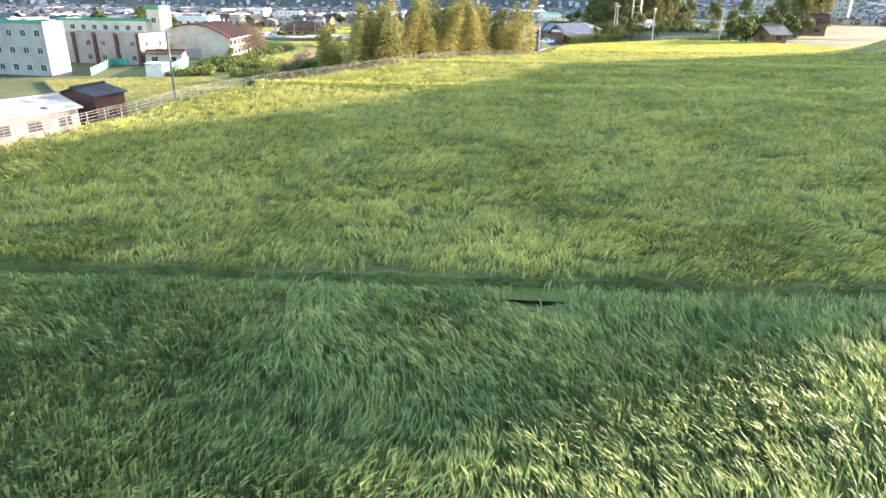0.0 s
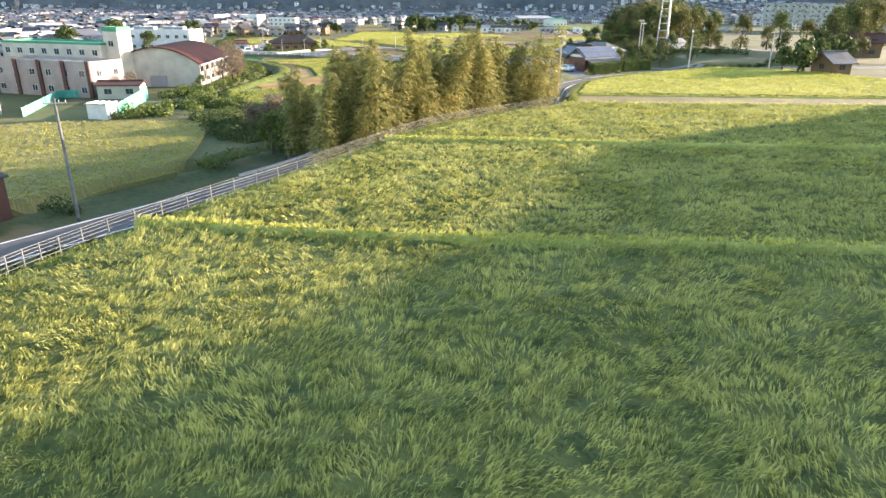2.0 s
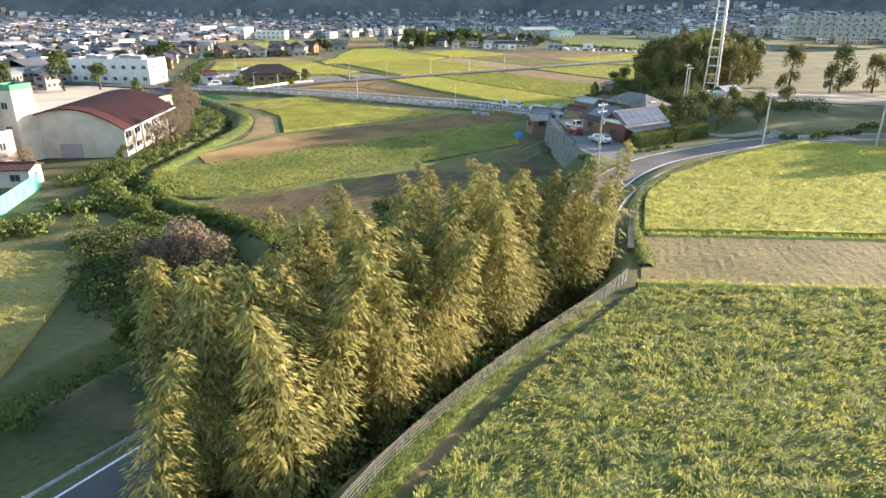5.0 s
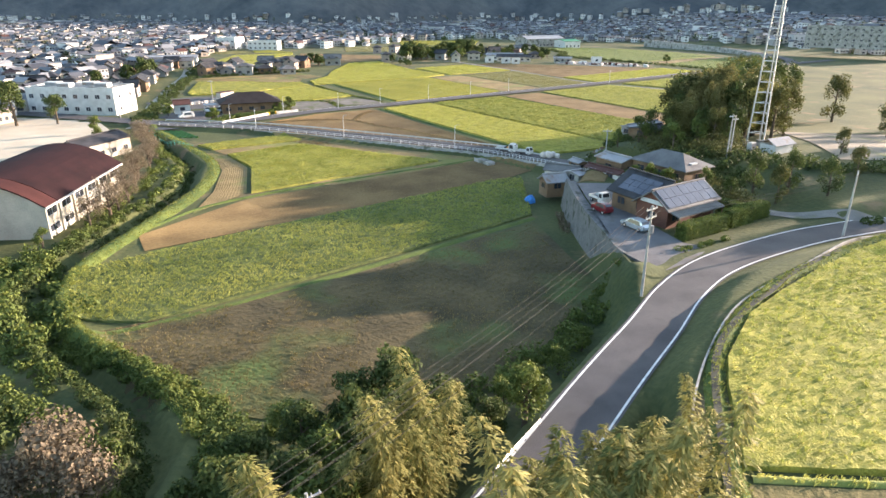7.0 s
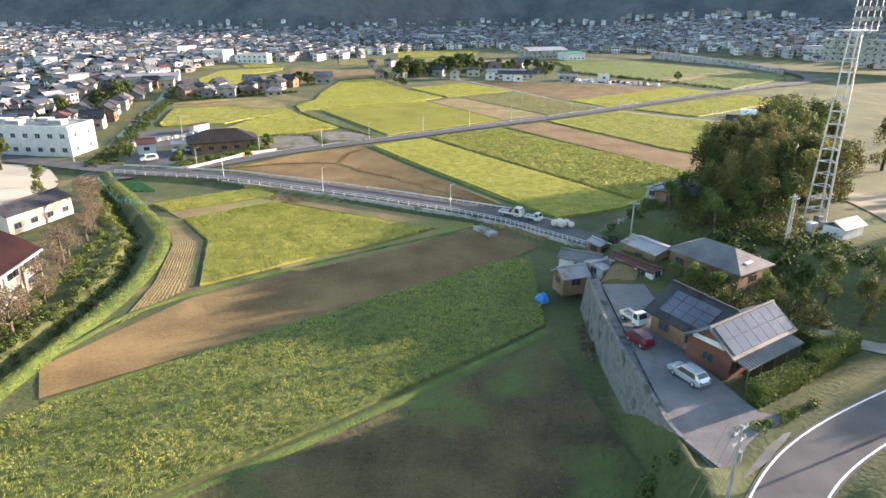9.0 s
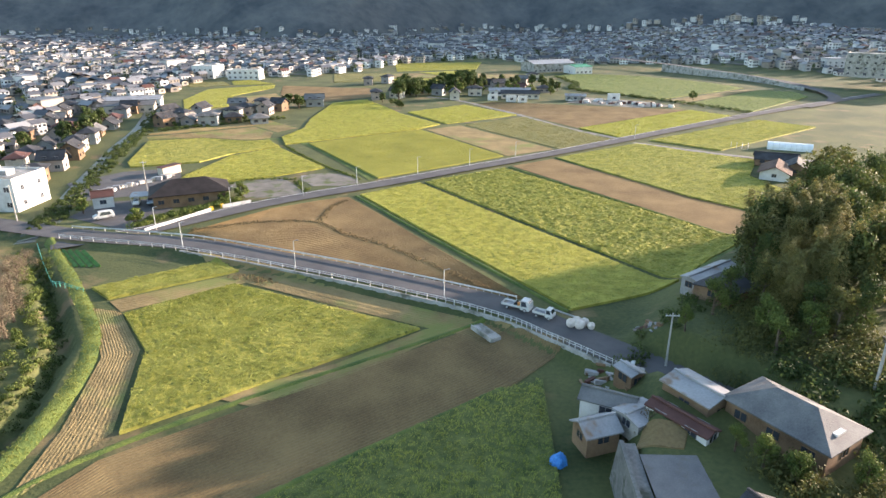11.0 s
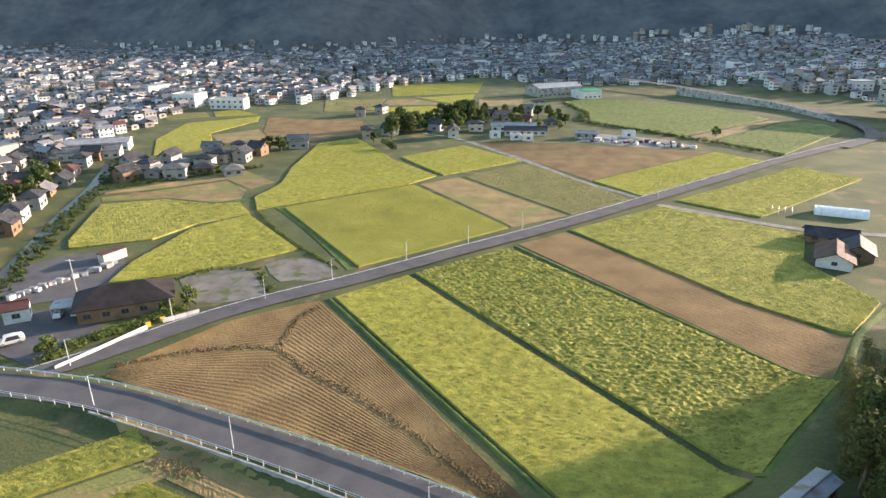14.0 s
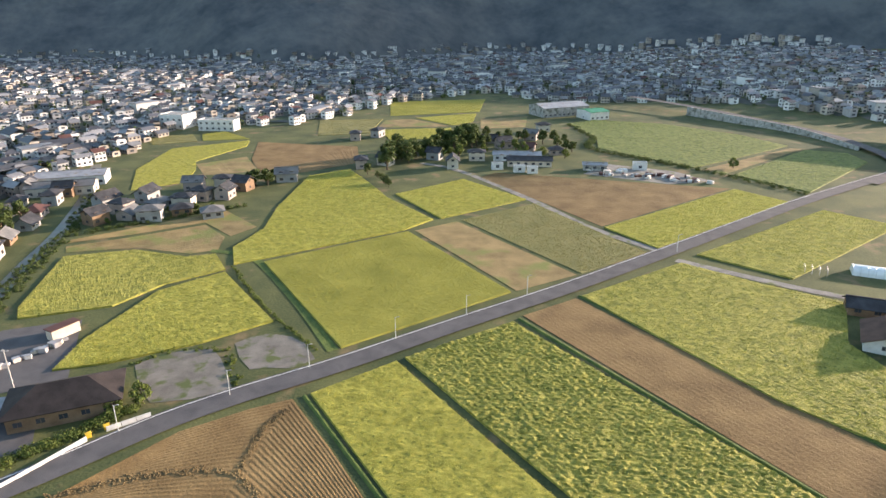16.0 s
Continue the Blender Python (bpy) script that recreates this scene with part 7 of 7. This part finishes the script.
house(-163, 462, 26, 12, 4.0, 18, WHITE, SHEET, "wide store with a ribbed grey roof", rise=1.2, name="store")
house(-158, 446, 24, 9, 3.6, 18, CREAM, TILE_GREY, "long grey-roofed store by the canal", rise=1.4, name="store")
ribbon("road", [(-205, 470, 3), (-192, 500, 3), (-190, 530, 3), (-195, 580, 3), (-200, 660, 3)], 6.0, ASPHALT, "broad raised road into the town", 0.05)
block("apartment_block", 262, 540, 70, 13, 13, -35, CONCRETE, "long white apartment block on the rise", "apartment block", 4, 16, z=6)

def loop_wall():
    P = smooth_line([(146, 642), (164, 611), (182, 583), (190.5, 562), (195.5, 530)], 40)
    T = np.gradient(P, axis=0)
    N = np.stack([T[:, 1], -T[:, 0]], 1) / np.linalg.norm(T, axis=1)[:, None]
    top = np.linspace(5.6, 2.0, 40)
    rows = [np.column_stack([P + N * d, z]) for d, z in ((-0.5, top * 0 - 0.5), (-0.2, top), (0.2, top), (0.5, top * 0 - 0.5))]
    i = np.arange(39) * 4
    faces = np.concatenate([np.stack([i + k, i + k + 1, i + k + 5, i + k + 4], 1) for k in range(3)])
    tagged(raw("retaining_wall", np.stack(rows, 1).reshape(-1, 3), faces, CONCRETE), "long pale concrete wall under the rising road", "wall", kind="structure")


loop_wall()
bare([(9.5, 625), (9, 590)], [(40.5, 636.5), (36, 596)], STUBBLE, "brown field in front of the warehouse", du=1.5)
# far woods and garden trees
T_FAR = [tree("tree", 7.5, 6.5, LEAF_DARK, "dark round garden tree among the houses", s, 650, 0.46, low=0.15) for s in (51, 52)]
T_FARG = [tree("tree", 6.5, 6.0, LEAF, "green garden tree among the houses", s, 600, 0.44, low=0.2) for s in (53,)]
scatter_copies(T_FAR, along_spots([(-38, 492), (-32, 505), (-23, 520), (-12, 532), (-3, 545), (6, 556), (4, 540), (-8, 522)], 46, 7.0, 0.7, 1.4) + along_spots([(-42, 478), (-34, 464), (-29, 456)], 5, 1.5, 0.4, 0.7) + along_spots([(20, 560), (44, 548), (52, 520)], 10, 5.0, 0.5, 0.9) + along_spots([(-86, 455), (-80, 470)], 5, 3, 0.6, 0.9) + along_spots([(-150, 345), (-145, 380), (-155, 410)], 8, 6, 0.6, 1.1) + along_spots([(62, 160), (72, 172), (88, 190), (100, 215)], 12, 4, 0.5, 0.8), 7)
scatter_copies(T_FARG, along_spots([(-40, 500), (-10, 510), (20, 530), (45, 512)], 12, 5, 0.6, 1.0) + along_spots([(-120, 409), (-105, 421), (-90, 424)], 9, 2, 0.35, 0.6) + [(-57.5, 305, 0.6), (-60.5, 301, 0.5), (-75, 283, 0.65), (-92, 291, 0.6), (120, 492, 0.7)], 8)


def town_trees():
    r = np.random.RandomState(77)
    n = 4600
    x, y = r.uniform(-760, 440, n), r.uniform(300, 1180, n)
    k = town_mask(x, y) & (np.abs(x) < 60 + y * 0.72) & (mountain(x, y) < 10)
    x, y = x[k], y[k]
    z = land(x, y) + mountain(x, y)
    rad = r.uniform(1.2, 2.8, len(x))
    v, f = leaf_cloud(r, np.column_stack([x, y, z + rad]), np.column_stack([rad, rad, rad * 1.1]), len(x) * 22, 0.8)
    tagged(raw("town_trees", v, f, LEAF_DARK), "scattered dark trees between the town's houses", "trees", kind="stuff")


town_trees()


# ---- banks and field edges ----
def bank(line, half, high, label, mat=None, n=80, tufts=0, leaves=None):
    """A low grassy ridge along a line."""
    P = smooth_line(line, n)
    T = np.gradient(P, axis=0)
    N = np.stack([T[:, 1], -T[:, 0]], 1) / np.linalg.norm(T, axis=1)[:, None]
    rows = []
    for s, h in ((-1, -0.05), (-0.5, high * 0.8), (0, high), (0.5, high * 0.8), (1, -0.05)):
        Q = P + N * half * s
        rows.append(np.column_stack([Q, land(Q[:, 0], Q[:, 1]) + h + 0.04 * ripple(Q[:, 0], Q[:, 1], 2.5)]))
    verts = np.stack(rows, 1).reshape(-1, 3)
    i = np.arange(n - 1) * 5
    faces = np.concatenate([np.stack([i + k, i + k + 1, i + k + 6, i + k + 5], 1) for k in range(4)])
    ob = tagged(raw("field_bank", verts, faces, mat or VERGE, smooth=True), label, "bank", kind="structure")
    if tufts:
        r = np.random.RandomState(4)
        L = np.hypot(*np.diff(P, axis=0).T).sum()
        m = int(L * half * 2 * tufts)
        q, s = r.uniform(0, n - 1.01, m), r.uniform(-1, 1, m)
        i0 = q.astype(int)
        X = P[i0] + (P[i0 + 1] - P[i0]) * (q - i0)[:, None] + N[i0] * (s * half)[:, None]
        blades(X[:, 0], X[:, 1], land(X[:, 0], X[:, 1]) + high * (1 - s * s) + 0.05, 4, 0.4, 0.03, 0.4, leaves or GRASS_BLADES, ob, 5)
    return ob


GRASS_BLADES = shader("grass_blades", (0.09, 0.13, 0.03), (0.3, 0.31, 0.08), 0.3, 0.7, 0.0, 2.0, island=0.5, leaf=0.35)
BUND = shader("bund_grass", (0.19, 0.22, 0.05), (0.36, 0.35, 0.1), 0.4, 0.85, 0.1, 4.0)
BUND_BLADES = shader("bund_grass_blades", (0.3, 0.33, 0.07), (0.6, 0.57, 0.16), 0.3, 0.7, 0.0, 2.0, island=0.4, leaf=0.35)
bank([(-18.0, 57.9), (-1.3, 55.9), (16, 55.1), (46, 53.4)], 0.45, 0.78, "grassy bund across the terrace", mat=BUND, tufts=22, leaves=BUND_BLADES)
bank([(-7.2, 80.6), (10, 79.7), (40, 78.6), (70, 77)], 0.45, 0.78, "grassy bund between the terrace fields", mat=BUND, tufts=18, leaves=BUND_BLADES)
bank([(12.6, 111.2), (40, 110.2), (85, 109)], 0.45, 0.6, "grassy bund above the stubble strip", mat=BUND, tufts=12, leaves=BUND_BLADES)
bank([(17, 124.6), (45, 123.6), (82, 122.6)], 0.35, 0.25, "grassy bund below the yellow rice", mat=BUND, tufts=10, leaves=BUND_BLADES)
bank([(14.6, 116), (16.2, 126), (19.6, 138), (26.6, 148.6), (34, 156.6), (45, 165), (53, 170)], 0.8, 0.35, "grassy verge above the lane's bend", tufts=10)
bank([(-26.4, 23.5), (-21.4, 43), (-20.6, 50), (-15.6, 62.5), (-8.2, 79), (-4.0, 88.6), (1.6, 98.6), (8.8, 108.2)], 0.9, 0.2, "rough grass along the fence foot", tufts=12)
bank([(-44, 152), (-36, 154), (-14, 171.5), (11, 194)], 0.7, 0.2, "green grass strip between field plots")
bank([(-45, 176), (-20, 197), (6, 218)], 0.6, 0.15, "grass edge of the rice strip")
bank([(-51, 184), (-40.5, 203.5), (4, 237)], 0.6, 0.25, "grassy edge under the stubble field")
bank([(-28, 308), (18, 240.4)], 0.5, 0.3, "dark grassy bund beside the ploughed field")
bank([(14.5, 341.5), (62, 274.5)], 0.6, 0.3, "grassy bund beside the brown strip")
bank([(30.6, 354.5), (74.6, 292)], 0.5, 0.3, "grassy bund beyond the brown strip")
bank([(-88, 271), (-68, 246.5), (-55, 228), (-50, 208), (-50.5, 186), (-51, 169), (-47.5, 158.5), (-42, 151.8), (-35, 147.2), (-28, 142.3), (-22, 136.5)], 1.3, 0.4, "bright green ditch bank", tufts=9)
bank([(40, 251), (62, 274), (75, 291.5), (90, 307)], 1.0, 0.2, "grass strip at the foot of the wooded hill")


def clods(line, n, spread, label):
    """Loose lumps of earth thrown up along a line, as one mesh."""
    r = np.random.RandomState(n)
    P = smooth_line(line, n) + r.normal(0, spread, (n, 2))
    size = r.uniform(0.1, 0.26, n)
    c = np.column_stack([P, land(P[:, 0], P[:, 1]) + 0.1 + size * 0.3])
    star = np.array([(1, 0, 0), (0, 1, 0), (-1, 0, 0), (0, -1, 0), (0, 0, 0.8), (0, 0, -0.8)])
    verts = (c[:, None, :] + star[None] * size[:, None, None] * r.uniform(0.6, 1.3, (n, 6, 1))).reshape(-1, 3)
    tri = np.array([(0, 1, 4), (1, 2, 4), (2, 3, 4), (3, 0, 4), (1, 0, 5), (2, 1, 5), (3, 2, 5), (0, 3, 5)])
    faces = (np.arange(n)[:, None, None] * 6 + tri[None]).reshape(-1, 3)
    return tagged(raw("soil_clods", verts, faces, DARK_SOIL), label, "soil", kind="stuff")


TRAMPLED = [(-60.7, 279.5), (-52.7, 283.4), (-44.9, 285.9), (-33.9, 286.2), (-25.5, 278.2), (-16.2, 271.5), (-7.7, 263.1), (-0.3, 255.2), (4.5, 250.2), (9.2, 244.5)]
TRAMPLED_FORK = [(-33.4, 286.4), (-32.7, 297.2), (-29.9, 303.6)]
clods(TRAMPLED, 1100, 0.45, "trampled track of dark clods across the ploughed field")
clods(TRAMPLED_FORK, 240, 0.4, "short fork of the trampled track")
clods([(-42, 254), (-38, 253), (-35, 251)], 160, 0.8, "churned earth at the corner of the stubble")

# rubbish heap, bins and planks beside the sheds
rngd = random.Random(21)
for k in range(34):
    x, y = 16.5 + 7.5 * rngd.random(), 214.5 + 7.5 * rngd.random()
    ob = empty("scrap_pile", pose(x, y, land1(x, y) - 0.05, rngd.uniform(-14, 14), rngd.uniform(-14, 14), rngd.uniform(0, 180)), "jumbled planks and tin sheets beside the sheds", "scrap", "rubbish by the sheds")
    a = rngd.uniform(0.3, 1.0)
    one_box("board", (-a, a, -a * 0.3, a * 0.3, 0.0, rngd.uniform(0.15, 0.7)), rngd.choice([SHEET, BROWN_WALL, CONCRETE, WHITE, RUST]), ob, bevel=0.03)
for k in range(14):
    x, y = 26.5 + 2.6 * rngd.random(), 226.5 + 5.5 * rngd.random()
    ob = empty("scrap_pile", pose(x, y, land1(x, y) - 0.05, rngd.uniform(-12, 12), rngd.uniform(-12, 12), rngd.uniform(0, 180)), "broken boards and bricks heaped at the road's end", "scrap", "rubbish by the sheds")
    a = rngd.uniform(0.3, 0.8)
    one_box("board", (-a, a, -a * 0.4, a * 0.4, 0.0, rngd.uniform(0.15, 0.6)), rngd.choice([BROWN_WALL, RUST, CONCRETE, SHEET]), ob, bevel=0.03)
